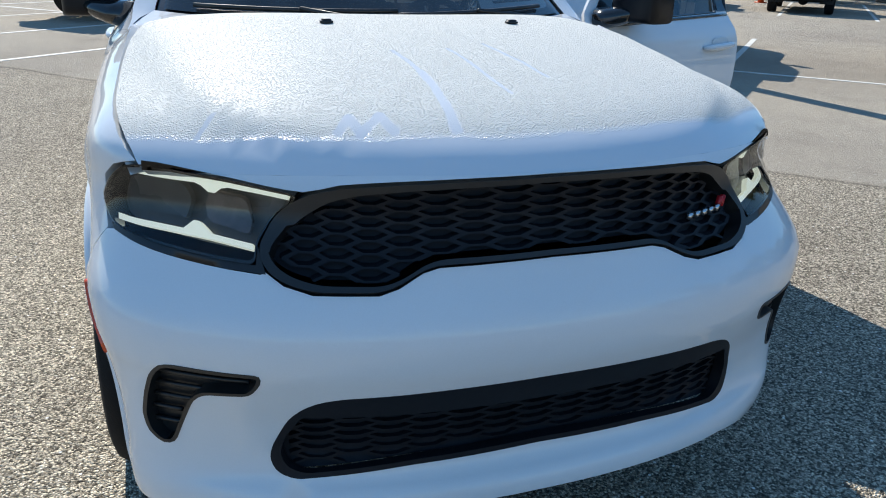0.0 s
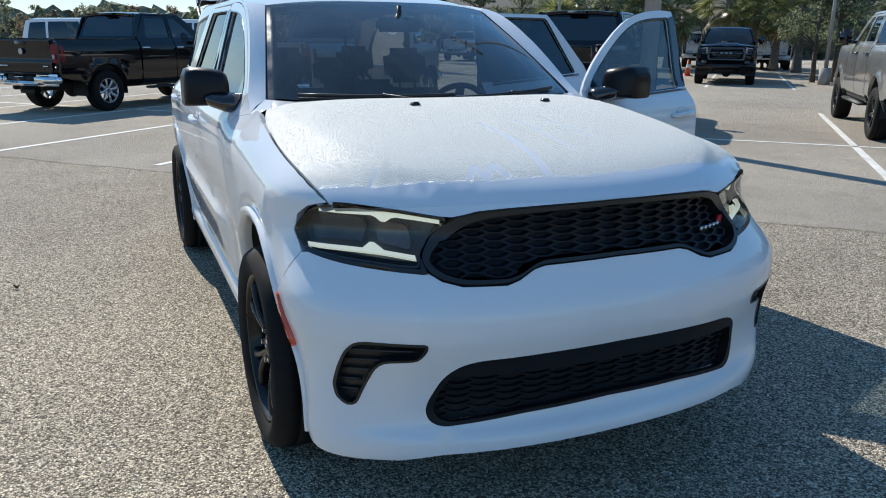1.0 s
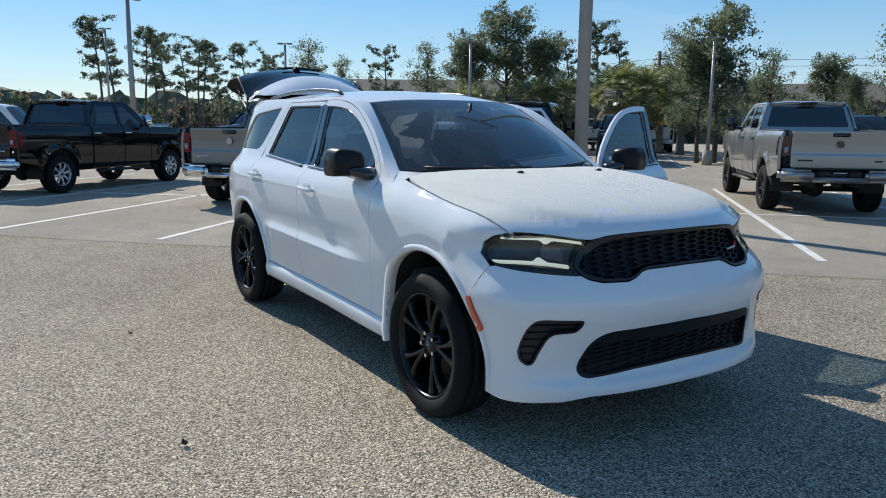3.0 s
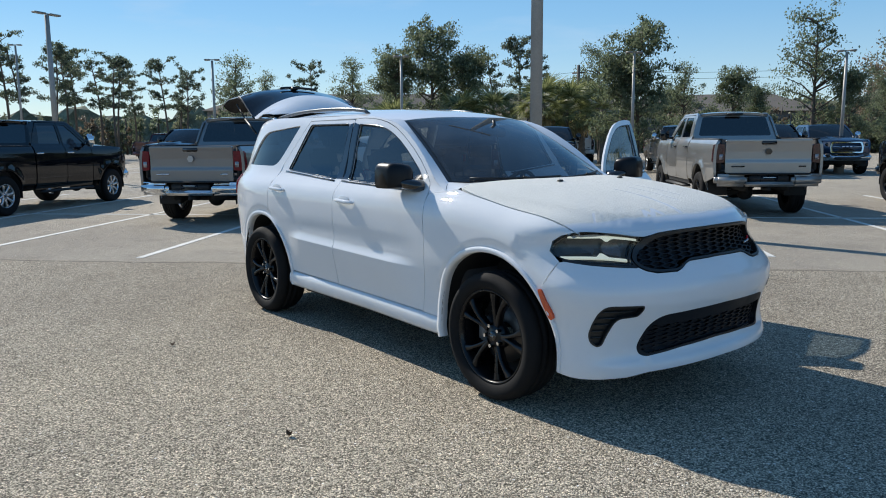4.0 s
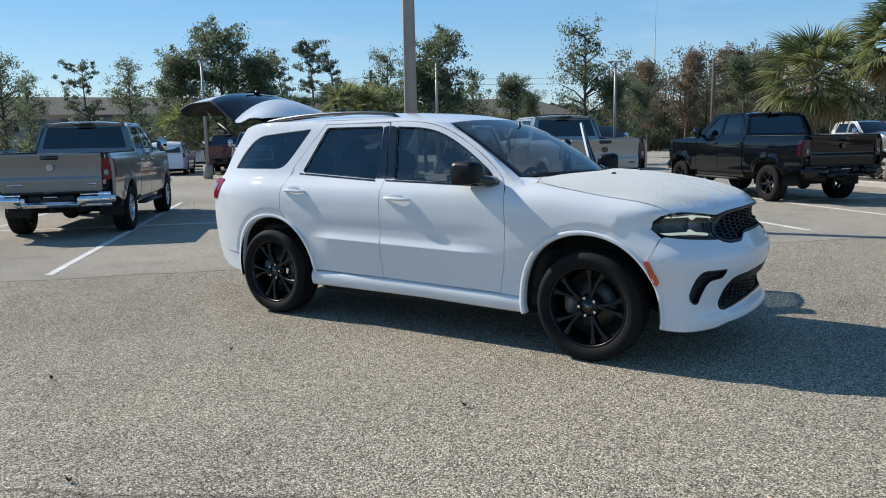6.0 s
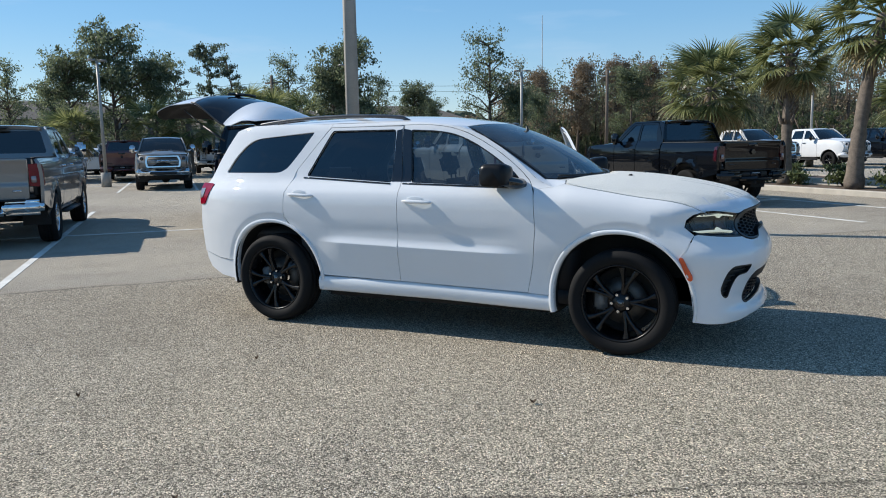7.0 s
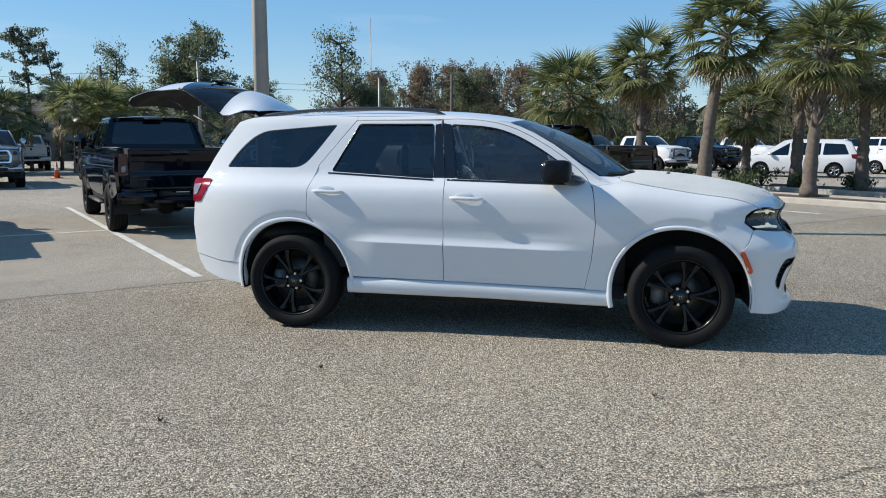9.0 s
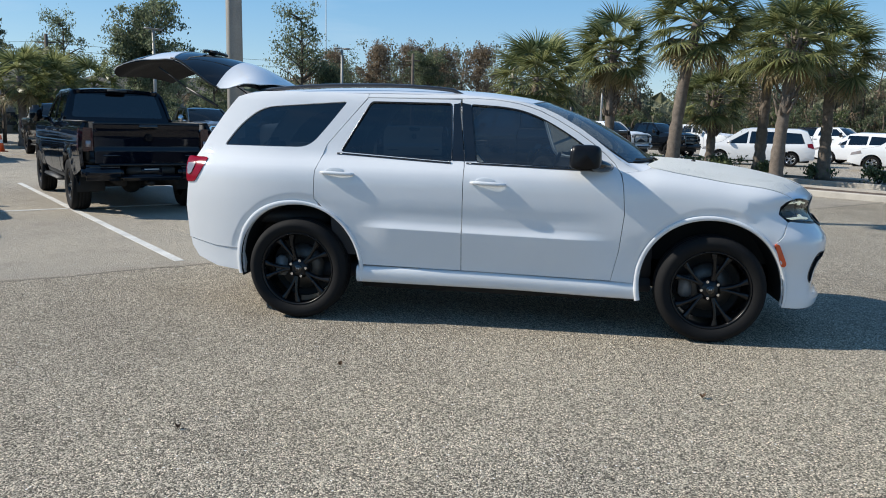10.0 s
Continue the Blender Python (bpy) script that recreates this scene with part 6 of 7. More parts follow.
    for yb, w in ((-0.62, 0.13), (0.55, 0.24)):
        part("badge_bar", boxes(((-1.152, yb - w / 2, 0.91 + up), (-1.134, yb + w / 2, 0.935 + up)), bevel=0.004), trim if trim is CHROME else GLOSSB, gate)
    # bumpers
    bm = bmesh.new()
    box(bm, (-1.31, -0.98, 0.55 + up), (-1.13, -0.40, 0.785 + up), 0.06, segs=4), box(bm, (-1.31, 0.40, 0.55 + up), (-1.13, 0.98, 0.785 + up), 0.06, segs=4)
    box(bm, (-1.31, -0.46, 0.55 + up), (-1.15, 0.46, 0.64 + up), 0.035, segs=3)
    for v in bm.verts:
        v.co.x += 0.10 * (abs(v.co.y) / 0.98) ** 5
    rb = part("rear_bumper", bm, trim if trim is CHROME else body, T)
    part("step_pad", boxes(((-1.28, -0.74, 0.775 + up), (-1.13, 0.74, 0.80 + up)), bevel=0.01), TEXTB, rb)
    part("plate_holder", boxes(((-1.24, -0.36, 0.63 + up), (-1.15, 0.36, 0.76 + up)), bevel=0.02), TEXTB, rb)
    part("plate", boxes(((-1.262, -0.155, 0.635 + up), (-1.245, 0.155, 0.745 + up)), bevel=0.003), NAVY_PAINT, rb, "dark dealer plate")
    part("plate_writing_bar", boxes(((-1.270, -0.11, 0.715 + up), (-1.260, 0.11, 0.728 + up)), bevel=0.002), PAPER, rb)
    part("hitch", boxes(((-1.25, -0.04, 0.46 + up), (-0.9, 0.04, 0.54 + up)), bevel=0.01), UNDER, T)
    bm = bmesh.new()
    box(bm, (4.52, -0.98, 0.56 + up), (4.86, 0.98, 0.80 + up), 0.07, segs=3)
    for v in bm.verts:
        v.co.x -= 0.24 * (abs(v.co.y) / 0.98) ** 3
    fb = part("front_bumper", bm, trim if trim is CHROME else body, T)
    part("bumper_intake", boxes(((4.70, -0.48, 0.60 + up), (4.872, 0.48, 0.70 + up)), bevel=0.02), TEXTB, fb)
    # grille
    gr = rounded([(-0.60, 0.86), (0.60, 0.86), (0.63, 1.10), (0.56, 1.29), (-0.56, 1.29), (-0.63, 1.10)], 0.05, 3)
    gs = part("grille_surround", patch(lambda u, v: (4.70 - 0.10 * abs(u) ** 2 - 0.10 * (v - 0.86), u, v + up), gr, [[(y * 0.90, 1.075 + (z - 1.075) * 0.80) for y, z in gr]], step=0.08, lip=0.08, out=(1, 0, 0)), trim if trim is CHROME else GLOSSB, T)
    part("grille_backing", patch(lambda u, v: (4.62 - 0.10 * abs(u) ** 2 - 0.10 * (v - 0.86), u, v + up), gr, step=0.15, lip=0, out=(1, 0, 0)), UNDER, gs)
    for z in (0.95, 1.02, 1.16, 1.22):
        bm = bmesh.new()
        sweep(bm, [(4.67 - 0.10 * y * y - 0.10 * (z - 0.86), y, z + up) for y in np.linspace(-0.54, 0.54, 7)], 0.010, 6)
        part("grille_bar", bm, GLOSSB, gs)
    for k in range(3):
        part("badge_bar", boxes(((4.655, -0.20 + 0.145 * k, 1.07 + up), (4.685, -0.09 + 0.145 * k, 1.125 + up)), bevel=0.006), trim if trim is CHROME else STEEL, gs)
    for sd in (-1, 1):
        part("grille_bar", boxes(((4.62, min(sd * 0.26, sd * 0.54), 1.085 + up), (4.665, max(sd * 0.26, sd * 0.54), 1.11 + up)), bevel=0.006), trim if trim is CHROME else STEEL, gs)
    part("nose_panel", boxes(((4.40, -0.88, 0.78 + up), (4.60, 0.88, 1.30 + up)), bevel=0.06), body, T)
    # chassis
    part("chassis", boxes(((-1.1, -0.45, 0.45 + up), (4.5, -0.33, 0.62 + up)), ((-1.1, 0.33, 0.45 + up), (4.5, 0.45, 0.62 + up)), ((0.8, -0.4, 0.42), (3.3, 0.4, 0.62 + up)), ((4.3, -0.7, 0.42 + up), (4.5, 0.7, 0.60 + up)), bevel=0.02), UNDER, T)
    for cx in (0.0, 3.8):
        bm = bmesh.new()
        rod(bm, (cx, -0.75, 0.41), (cx, 0.75, 0.41), 0.05)
        bmesh.ops.create_uvsphere(bm, u_segments=14, v_segments=8, radius=0.16, matrix=Matrix.Translation((cx, 0.05, 0.41)))
        part("axle", bm, UNDER, T)
    bm = bmesh.new()
    lathe(bm, [(0.0, -0.1), (0.36, -0.1), (0.38, 0.0), (0.36, 0.1), (0.0, 0.1)], 20, m=Matrix.Translation((-0.65, 0, 0.62 + up)) @ Matrix.Rotation(radians(90), 4, "X"))
    part("spare_wheel", bm, RUBBER, T)
    return T


def in_lot(a, b, head):
    p = lot(a, b)
    return Matrix.Translation((p.x, p.y, 0)) @ Matrix.Rotation(radians(head), 4, "Z")


ground_pose = lambda x, y, head: Matrix.Translation((x, y, 0)) @ Matrix.Rotation(radians(head), 4, "Z")
pickup(ground_pose(-11.1, 1.88, 134.5), GREY_PAINT, CHROME, ALLOY, "grey pickup with chrome bumpers parked in a marked stall")
pickup(ground_pose(-15.32, -1.95, 133), BLACK_PAINT, CHROME, ALLOY, "black pickup with chrome bumper and bright wheels")
pickup(ground_pose(-4.96, 10.55, 137), SILVER, GLOSSB, RIMB, "silver lifted pickup with black wheels and badges", False, lift=0.05)
pickup(ground_pose(-0.69, 13.3, 136), BLACK_PAINT, GLOSSB, RIMB, "glossy black pickup with black wheels beside a planting island", False, lift=0.04)
pickup(ground_pose(-8.15, 5.5, 132.5), NAVY_PAINT, GLOSSB, RIMB, "dark blue-black lifted pickup with black wheels", False, lift=0.0)
front_silver = pickup(in_lot(25.2, 1.6, -45), SILVER, CHROME, ALLOY, "silver pickup with chrome grille facing the drive lane", detail=False)
pickup(in_lot(26.6, 17.4, -45), BLUE_PAINT, CHROME, ALLOY, "metallic blue pickup with chrome grille", detail=False)
front_black = pickup(in_lot(26.2, 6.0, -45), BLACK_PAINT, GLOSSB, RIMB, "black pickup with vented hood parked nose out", False, False)
rear_white = pickup(ground_pose(-28.6, 32.0, 135), WHITE, GLOSSB, RIMB, "white pickup seen tail on by the trees", False, False)
rear_red = pickup(ground_pose(-28.5, 20.2, 135), RED_PAINT, GLOSSB, RIMB, "dark red pickup parked in the back row", False, False)
copies = [
    (front_black, in_lot(24.0, -9.4, -45), ""), (front_silver, in_lot(26.2, 11.4, -45), ""), (rear_white, ground_pose(-32.4, 30.6, 135), ""),
    (rear_white, ground_pose(-39.8, 29.2, 135), ""), (rear_red, in_lot(40.0, -14.8, 135), ""), (rear_white, in_lot(44.0, -12.0, 135), ""),
    (front_black, in_lot(41.0, 14.0, -45), ""), (rear_white, in_lot(44.0, 18.0, 135), ""), (front_black, in_lot(24.5, 14.6, -45), ""),
    (rear_white, ground_pose(0.4, 39.6, -45), ""), (front_black, ground_pose(3.6, 42.8, -45), ""), (rear_white, ground_pose(6.8, 46.0, -45), ""),
    (front_silver, ground_pose(-2.8, 36.4, -45), ""), (rear_white, ground_pose(15.0, 45.5, -45), ""), (front_black, ground_pose(17.0, 45.0, 135), ""),
    (rear_red, in_lot(39.0, -20.0, 135), ""), (front_silver, in_lot(38.0, -26.0, -45), ""),
]
for src, m, _ in copies:
    copy_thing(src, m)


def family_car(m, body, label, length=5.1, height=1.75, hood=1.0, name="minivan"):
    """A van or wagon of given length and height; origin on the ground under the middle, front along x."""
    T = empty(name, m, label, "car", "parked white cars")
    L, H = length / 2, height
    prof = spline((0.2, 0.35, 0.7, 0.95, 1.05, H * 0.8, H), (0.86, 0.92, 0.95, 0.93, 0.89, 0.78, 0.66))
    wx = (L - 0.95, -L + 1.0)

    def yy(x, z):
        t = abs(x) / L
        return prof(z) - 0.22 * max(0, t - 0.72) ** 2 / 0.078 * 0.5
    roofline = [(-L, 0.35), (-L - 0.02, 0.75), (-L + 0.10, 1.10), (-L + 0.38, H - 0.12), (-L + 0.75, H - 0.02), (L - 2.3, H), (L - 1.9, H - 0.06), (L - hood, 1.08), (L - 0.35, 0.93), (L - 0.05, 0.72), (L, 0.40)]
    for sd in (-1, 1):
        low = []
        for cx in wx[::-1]:
            low += [(cx - 0.42, 0.26)] + arc(cx, 0.34, 0.40, 170, 10, 10) + [(cx + 0.42, 0.26)]
        wins = [rounded([(-L + 0.42, 1.08), (-L + 0.62, H - 0.20), (-L + 1.45, H - 0.16), (-L + 1.5, 1.05)], 0.05, 2), rounded([(-L + 1.6, 1.05), (-L + 1.58, H - 0.15), (0.25, H - 0.14), (0.3, 1.03)], 0.04, 2),
                rounded([(0.4, 1.03), (0.36, H - 0.14), (L - 2.15, H - 0.16), (L - hood - 0.22, 1.02)], 0.04, 2)]
        fn = lambda u, v, s=sd: (u, s * yy(u, v), v)
        part("body_side", patch(fn, low + roofline[::-1], wins, step=0.16, lip=0.04, out=(0, sd, 0)), body, T)
        for w in wins:
            part("pane", patch(fn, w, step=0.25, lip=0, out=(0, sd, 0), sunk=0.012), TINT, T)
        part("tail_lamp", patch(fn, [(-L + 0.02, 0.85), (-L + 0.30, 0.92), (-L + 0.34, 1.08), (-L + 0.12, 1.10)], step=0.1, lip=0.02, out=(0, sd, 0), sunk=-0.01), REDLENS, T)
        part("headlight", patch(fn, [(L - 0.55, 0.78), (L - 0.12, 0.70), (L - 0.16, 0.80), (L - 0.50, 0.90)], step=0.1, lip=0.02, out=(0, sd, 0), sunk=-0.01), CLEARLENS, T)
        bm = bmesh.new()
        box(bm, (L - hood - 0.45, sd * 1.02 - 0.09, 1.02), (L - hood - 0.30, sd * 1.02 + 0.09, 1.18), 0.04)
        part("wing_mirror", bm, body, T)
        for cx in wx:
            build_wheel(T, (cx, sd * 0.80, 0.34), 0.34, 0.22, 0.22, ALLOY, 5, True, sd, 5, 36, False)
    bm = bmesh.new()
    n = 9
    prev = None
    for x, z in fine_loop(roofline, 0.25)[: -8]:
        row = [bm.verts.new((x, -yy(x, z) + 2 * yy(x, z) * k / n, z + 0.05 * (1 - (2 * k / n - 1) ** 2) * smooth01(0.8, 1.2, z))) for k in range(n + 1)]
        if prev:
            for k in range(n):
                bm.faces.new((prev[k], prev[k + 1], row[k + 1], row[k]))
        prev = row
    bmesh.ops.recalc_face_normals(bm, faces=bm.faces[:])
    part("body_top", bm, body, T)
    part("windscreen", patch(lambda u, v: (L - hood - 0.02 - v * (0.88 - 0.0), u * (0.80 - 0.12 * v), 1.10 + v * (H - 0.14 - 1.08) + 0.05 * (1 - u * u)), [(-1, 0.02), (1, 0.02), (1, 1), (-1, 1)], step=0.25, lip=0, out=(1, 0, 1)), TINT, T)
    part("rear_window", patch(lambda u, v: (-L + 0.07 + v * 0.28, u * (0.74 - 0.1 * v), 1.13 + v * (H - 1.30)), [(-1, 0), (1, 0), (1, 1), (-1, 1)], step=0.25, lip=0, out=(-1, 0, 0.3)), TINT, T)
    part("underbody", boxes(((-L + 0.2, -0.7, 0.2), (L - 0.2, 0.7, 0.4)), bevel=0.03), UNDER, T)
    return T


van = family_car(ground_pose(8.7, 32.3, 162), WHITE, "white minivan parked behind the palm planting")
wagon = family_car(ground_pose(13.9, 28.4, 152), WHITE, "white compact SUV parked behind the hedge", 4.4, 1.66, 1.15, "compact_suv")
for x, y, h in ((15.0, 36.5, 140), (19.0, 39.5, 140), (22.0, 31.0, -40)):
    copy_thing(wagon, ground_pose(x, y, h))
copy_thing(wagon, in_lot(45.0, -3.2, 135))
copy_thing(wagon, ground_pose(-31.6, 19.2, 135))
copy_thing(van, in_lot(52.0, -24.0, 45))
cargo_van = family_car(in_lot(23.0, -24.6, 60), WHITE, "tall white cargo van in a far stall", 5.9, 2.3, 0.85, "cargo_van")
copy_thing(cargo_van, in_lot(26.0, -20.2, 60))

# ---- planting islands, poles, trees, distance ----
def foliage(name, dark, light, trans=0.25, rough=0.5):
    m, n, l, p = node_material(name)
    geo = n.new("ShaderNodeNewGeometry")
    r = ramp(n, [(0.0, dark), (0.55, tuple((a + b) / 2 for a, b in zip(dark, light))), (1.0, light)])
    l.new(geo.outputs["Random Per Island"], r.inputs[0])
    l.new(r.outputs[0], p.inputs["Base Color"])
    p.inputs["Roughness"].default_value = rough
    tl, mx = n.new("ShaderNodeBsdfTranslucent"), n.new("ShaderNodeMixShader")
    l.new(r.outputs[0], tl.inputs[0])
    mx.inputs[0].default_value = trans
    l.new(p.outputs[0], mx.inputs[1]), l.new(tl.outputs[0], mx.inputs[2])
    l.new(mx.outputs[0], n["Material Output"].inputs[0])
    return m


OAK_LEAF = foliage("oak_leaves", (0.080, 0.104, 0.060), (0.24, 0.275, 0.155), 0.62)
# paler and greyer than the oak leaves: distance haze put into the leaf colour
HAZED_LEAF = foliage("hazed_far_leaves", (0.115, 0.126, 0.080), (0.28, 0.285, 0.185), 0.58)
PINE_LEAF = foliage("pine_needles", (0.055, 0.074, 0.050), (0.16, 0.195, 0.125), 0.6)
PALM_LEAF = foliage("palm_fronds", (0.075, 0.100, 0.035), (0.34, 0.35, 0.15), 0.42, 0.32)
DRY_LEAF = foliage("dry_palm_fronds", (0.16, 0.12, 0.05), (0.38, 0.29, 0.14), 0.25, 0.6)
RUST_LEAF = foliage("autumn_leaves", (0.15, 0.115, 0.075), (0.34, 0.26, 0.175), 0.45)
SHRUB_LEAF = foliage("shrub_leaves", (0.055, 0.080, 0.030), (0.17, 0.20, 0.085), 0.4)
BARK = surface("grey_brown_bark", (0.10, 0.078, 0.06), 0.9, vary=0.4, scale=4, grain=30, bump=0.8)
PALM_BARK = surface("palm_trunk", (0.15, 0.122, 0.098), 0.9, vary=0.5, scale=7, grain=40, bump=0.9)
KERB = surface("pale_concrete_kerb", (0.42, 0.39, 0.34), 0.85, vary=0.2, scale=3, grain=60, bump=0.4)
MULCH = surface("brown_mulch", (0.10, 0.07, 0.05), 0.95, vary=0.6, scale=5, grain=45, bump=1.0)
CONCRETE = surface("concrete_pole", (0.33, 0.31, 0.28), 0.85, vary=0.18, scale=2, grain=50, bump=0.4)
LAMP_GREY = surface("painted_lamp_metal", (0.30, 0.29, 0.27), 0.5, metal=0.3)
STUCCO = surface("tan_stucco", (0.30, 0.27, 0.235), 0.9, vary=0.1, bump=0.3)
ROOFING = surface("brown_roof_shingle", (0.12, 0.105, 0.09), 0.9, vary=0.25, grain=20)
DARKWIN = surface("dark_window_glass", (0.03, 0.035, 0.04), 0.1)
WOODPOLE = surface("utility_pole_wood", (0.12, 0.095, 0.075), 0.9, vary=0.3)


def island(name, a0, b0, a1, b1):
    """A raised bed with a kerb round it, in lot places."""
    n = 10
    c = [lot(a0, b0), lot(a1, b0), lot(a1, b1), lot(a0, b1)]
    loop = rounded([tuple(p) for p in c], 1.1, 8)
    if sum((x1 - x0) * (y1 + y0) for (x0, y0), (x1, y1) in zip(loop, loop[1:] + loop[:1])) > 0:
        loop = loop[::-1]
    cx, cy = sum(p[0] for p in loop) / len(loop), sum(p[1] for p in loop) / len(loop)
    cen = Vector((cx, cy))
    inner = []
    k = len(loop)
    for i, p in enumerate(loop):
        d = (Vector(loop[(i + 1) % k]) - Vector(loop[i - 1])).normalized()
        inner.append(Vector(p) + Vector((-d.y, d.x)) * 0.16)
    bm = bmesh.new()
    rows = [[bm.verts.new((p[0], p[1], z)) for p in lp] for lp, z in ((loop, -0.01), (loop, 0.13), ([Vector(p) * 0.85 + q * 0.15 for p, q in zip(map(Vector, loop), inner)], 0.15), (inner, 0.15), (inner, 0.05))]
    for r, q in zip(rows, rows[1:]):
        for i in range(k):
            bm.faces.new((r[i], r[(i + 1) % k], q[(i + 1) % k], q[i]))
    bmesh.ops.recalc_face_normals(bm, faces=bm.faces[:])
    ob = part("kerb", bm, KERB, None, flat=True)
    tagged(ob, "pale concrete kerb round a planting island", "kerb", "kerbs", "structure")
    bm = bmesh.new()
    bm.faces.new([bm.verts.new((p.x, p.y, 0.11)) for p in inner])
    bmesh.ops.triangulate(bm, faces=bm.faces[:])
    bmesh.ops.subdivide_edges(bm, edges=bm.edges[:], cuts=3, use_grid_fill=True)
    for v in bm.verts:
        v.co.z += 0.04 * noise.noise(v.co * 1.5)
    bed = part("mulch_bed", bm, MULCH, None)
    tagged(bed, "brown mulch bed inside the kerb", "planting bed", "", "structure")


def b_of(s):
    return (s + 7.87) / 1.4142


island("near", -4.6, b_of(18.6), 16.0, b_of(21.2))
island("far", -12.0, b_of(24.6), 20.0, b_of(27.4))


# palms
def frond_mesh(seed, dry=False):
    rnd = random.Random(seed)
    bm = bmesh.new()
    L = rnd.uniform(0.75, 1.0)
    droop = rnd.uniform(0.10, 0.30)
    pts = [(L * t, 0, -droop * 0.35 * t * t) for t in (0, 0.35, 0.7, 1.0)]
    sweep(bm, pts, [0.022, 0.016, 0.013, 0.010], 5)
    base = Vector(pts[-1])
    n = 30
    for k in range(n):
        a = radians(-118 + 236 * k / (n - 1) + rnd.uniform(-3, 3))
        ln = (0.95 if not dry else 0.8) * (0.72 + 0.28 * math.cos(a * 0.6)) * rnd.uniform(0.88, 1.08)
        start = base - Vector((0.16 * (1 - abs(a) / 2.2), 0, 0))
        d = Vector((math.cos(a), math.sin(a), 0))
        side = Vector((-math.sin(a), math.cos(a), 0))
        rows = []
        for t, w in ((0.0, 0.008), (0.30, 0.026), (0.62, 0.018), (0.85, 0.008), (1.0, 0.001)):
            bend = droop * (0.9 if not dry else 1.6) * t ** 2.3 * ln
            fold = 0.10 * abs(math.sin(a)) * t
            p = start + d * ln * (t - (0.14 * t ** 3)) - Vector((0, 0, bend + fold * 0.8))
            rows.append((bm.verts.new(p + side * w), bm.verts.new(p + Vector((0, 0, -w * 0.35))), bm.verts.new(p - side * w)))
        for r, q in zip(rows, rows[1:]):
            bm.faces.new((r[0], r[1], q[1], q[0])), bm.faces.new((r[1], r[2], q[2], q[1]))
    me = bpy.data.meshes.new("frond")
    bm.to_mesh(me)
    bm.free()
    me.materials.append(DRY_LEAF if dry else PALM_LEAF)
    return me


FRONDS = [frond_mesh(k) for k in range(4)]
DRY = [frond_mesh(20 + k, True) for k in range(2)]


def palm(x, y, h, seed, size=1.0, lean=(0.0, 0.0), boots=False, count=40):
    rnd = random.Random(seed)
    T = empty("palm_tree", Matrix.Translation((x, y, 0.1)), "sabal palm with a rough trunk and green fan fronds" if not boots else "sabal palm with old leaf boots under its crown", "palm tree", "palms in the planting islands")
    bm = bmesh.new()
    n = 22
    pts, rs = [], []
    for k in range(n + 1):
        t = k / n
        pts.append((lean[0] * t * t, lean[1] * t * t, h * t))
        rs.append((0.155 + 0.07 * (1 - t) ** 6 + 0.012 * rnd.uniform(-1, 1) + (0.02 if k % 2 else 0) - 0.03 * t) * size)
    sweep(bm, pts, rs, 14)
    part("trunk", bm, PALM_BARK, T)
    if boots:
        for k in range(46):
            t = rnd.uniform(0.45, 0.98)
            a = rnd.uniform(0, math.tau)
            r = 0.15 * size
            c = Vector((lean[0] * t * t + r * math.cos(a), lean[1] * t * t + r * math.sin(a), h * t))
            bm = bmesh.new()
            sweep(bm, [c, c + Vector((0.10 * math.cos(a), 0.10 * math.sin(a), 0.12)), c + Vector((0.17 * math.cos(a), 0.17 * math.sin(a), 0.30))], [0.045, 0.035, 0.012], 5)
            part("leaf_boot", bm, PALM_BARK, T)
    top = Vector((lean[0], lean[1], h))
    for k in range(count):
        t = (k + 0.5) / count
        el = 78 - 128 * t ** 0.85
        a = k * 137.5 + rnd.uniform(-14, 14)
        dry = t > 0.84
        me = rnd.choice(DRY if dry else FRONDS)
        o = new("frond", me)
        o.parent = T
        s = size * rnd.uniform(0.9, 1.12)
        o.matrix_basis = Matrix.Translation(top + Vector((0, 0, -0.25 * t))) @ Matrix.Rotation(radians(a), 4, "Z") @ Matrix.Rotation(radians(-el), 4, "Y") @ Matrix.Rotation(radians(rnd.uniform(-25, 25)), 4, "X") @ Matrix.Scale(s, 4)
    return T


palm(2.5, 17.6, 4.7, 1, 1.15, (0.5, 0.1), False, 44)
palm(5.0, 15.6, 4.0, 2, 1.0, (0.25, 0.0), True, 44)
palm(0.7, 19.6, 4.0, 3, 1.0, (0.0, 0.1), True, 42)
palm(-1.9, 21.8, 3.3, 4, 1.25, (0.1, 0.0), False, 46)
palm(4.4, 21.6, 2.7, 5, 0.95, (0.0, 0.0), True, 36)
palm(5.75, 20.3, 4.4, 6, 1.05, (0.1, 0.0), False, 40)
palm(7.3, 18.8, 3.9, 7, 1.05, (-0.1, 0.0), False, 40)
palm(9.6, 17.0, 4.2, 8, 1.05, (0.1, 0.0), False, 36)
palm(8.6, 13.0, 4.6, 9, 1.1, (0.1, 0.0), True, 36)


# broad trees
def leaf_cloud(bm, rnd, centre, radius, n, size, squash=0.75):
    """Small leaves, thick in the middle of the clump and thin towards its edge."""
    for _ in range(n):
        p = Vector(centre) + Vector((rnd.gauss(0, 0.40) * radius, rnd.gauss(0, 0.40) * radius, rnd.gauss(0, 0.40) * radius * squash))
        q = Euler((rnd.uniform(0, 6.3), rnd.uniform(0, 6.3), rnd.uniform(0, 6.3))).to_matrix()
        s = size * rnd.uniform(0.6, 1.4)
        a, b = q @ Vector((s, 0, 0)), q @ Vector((0, s * 0.55, 0))
        bm.faces.new([bm.verts.new(p + d) for d in (a, b, -a, -b)])


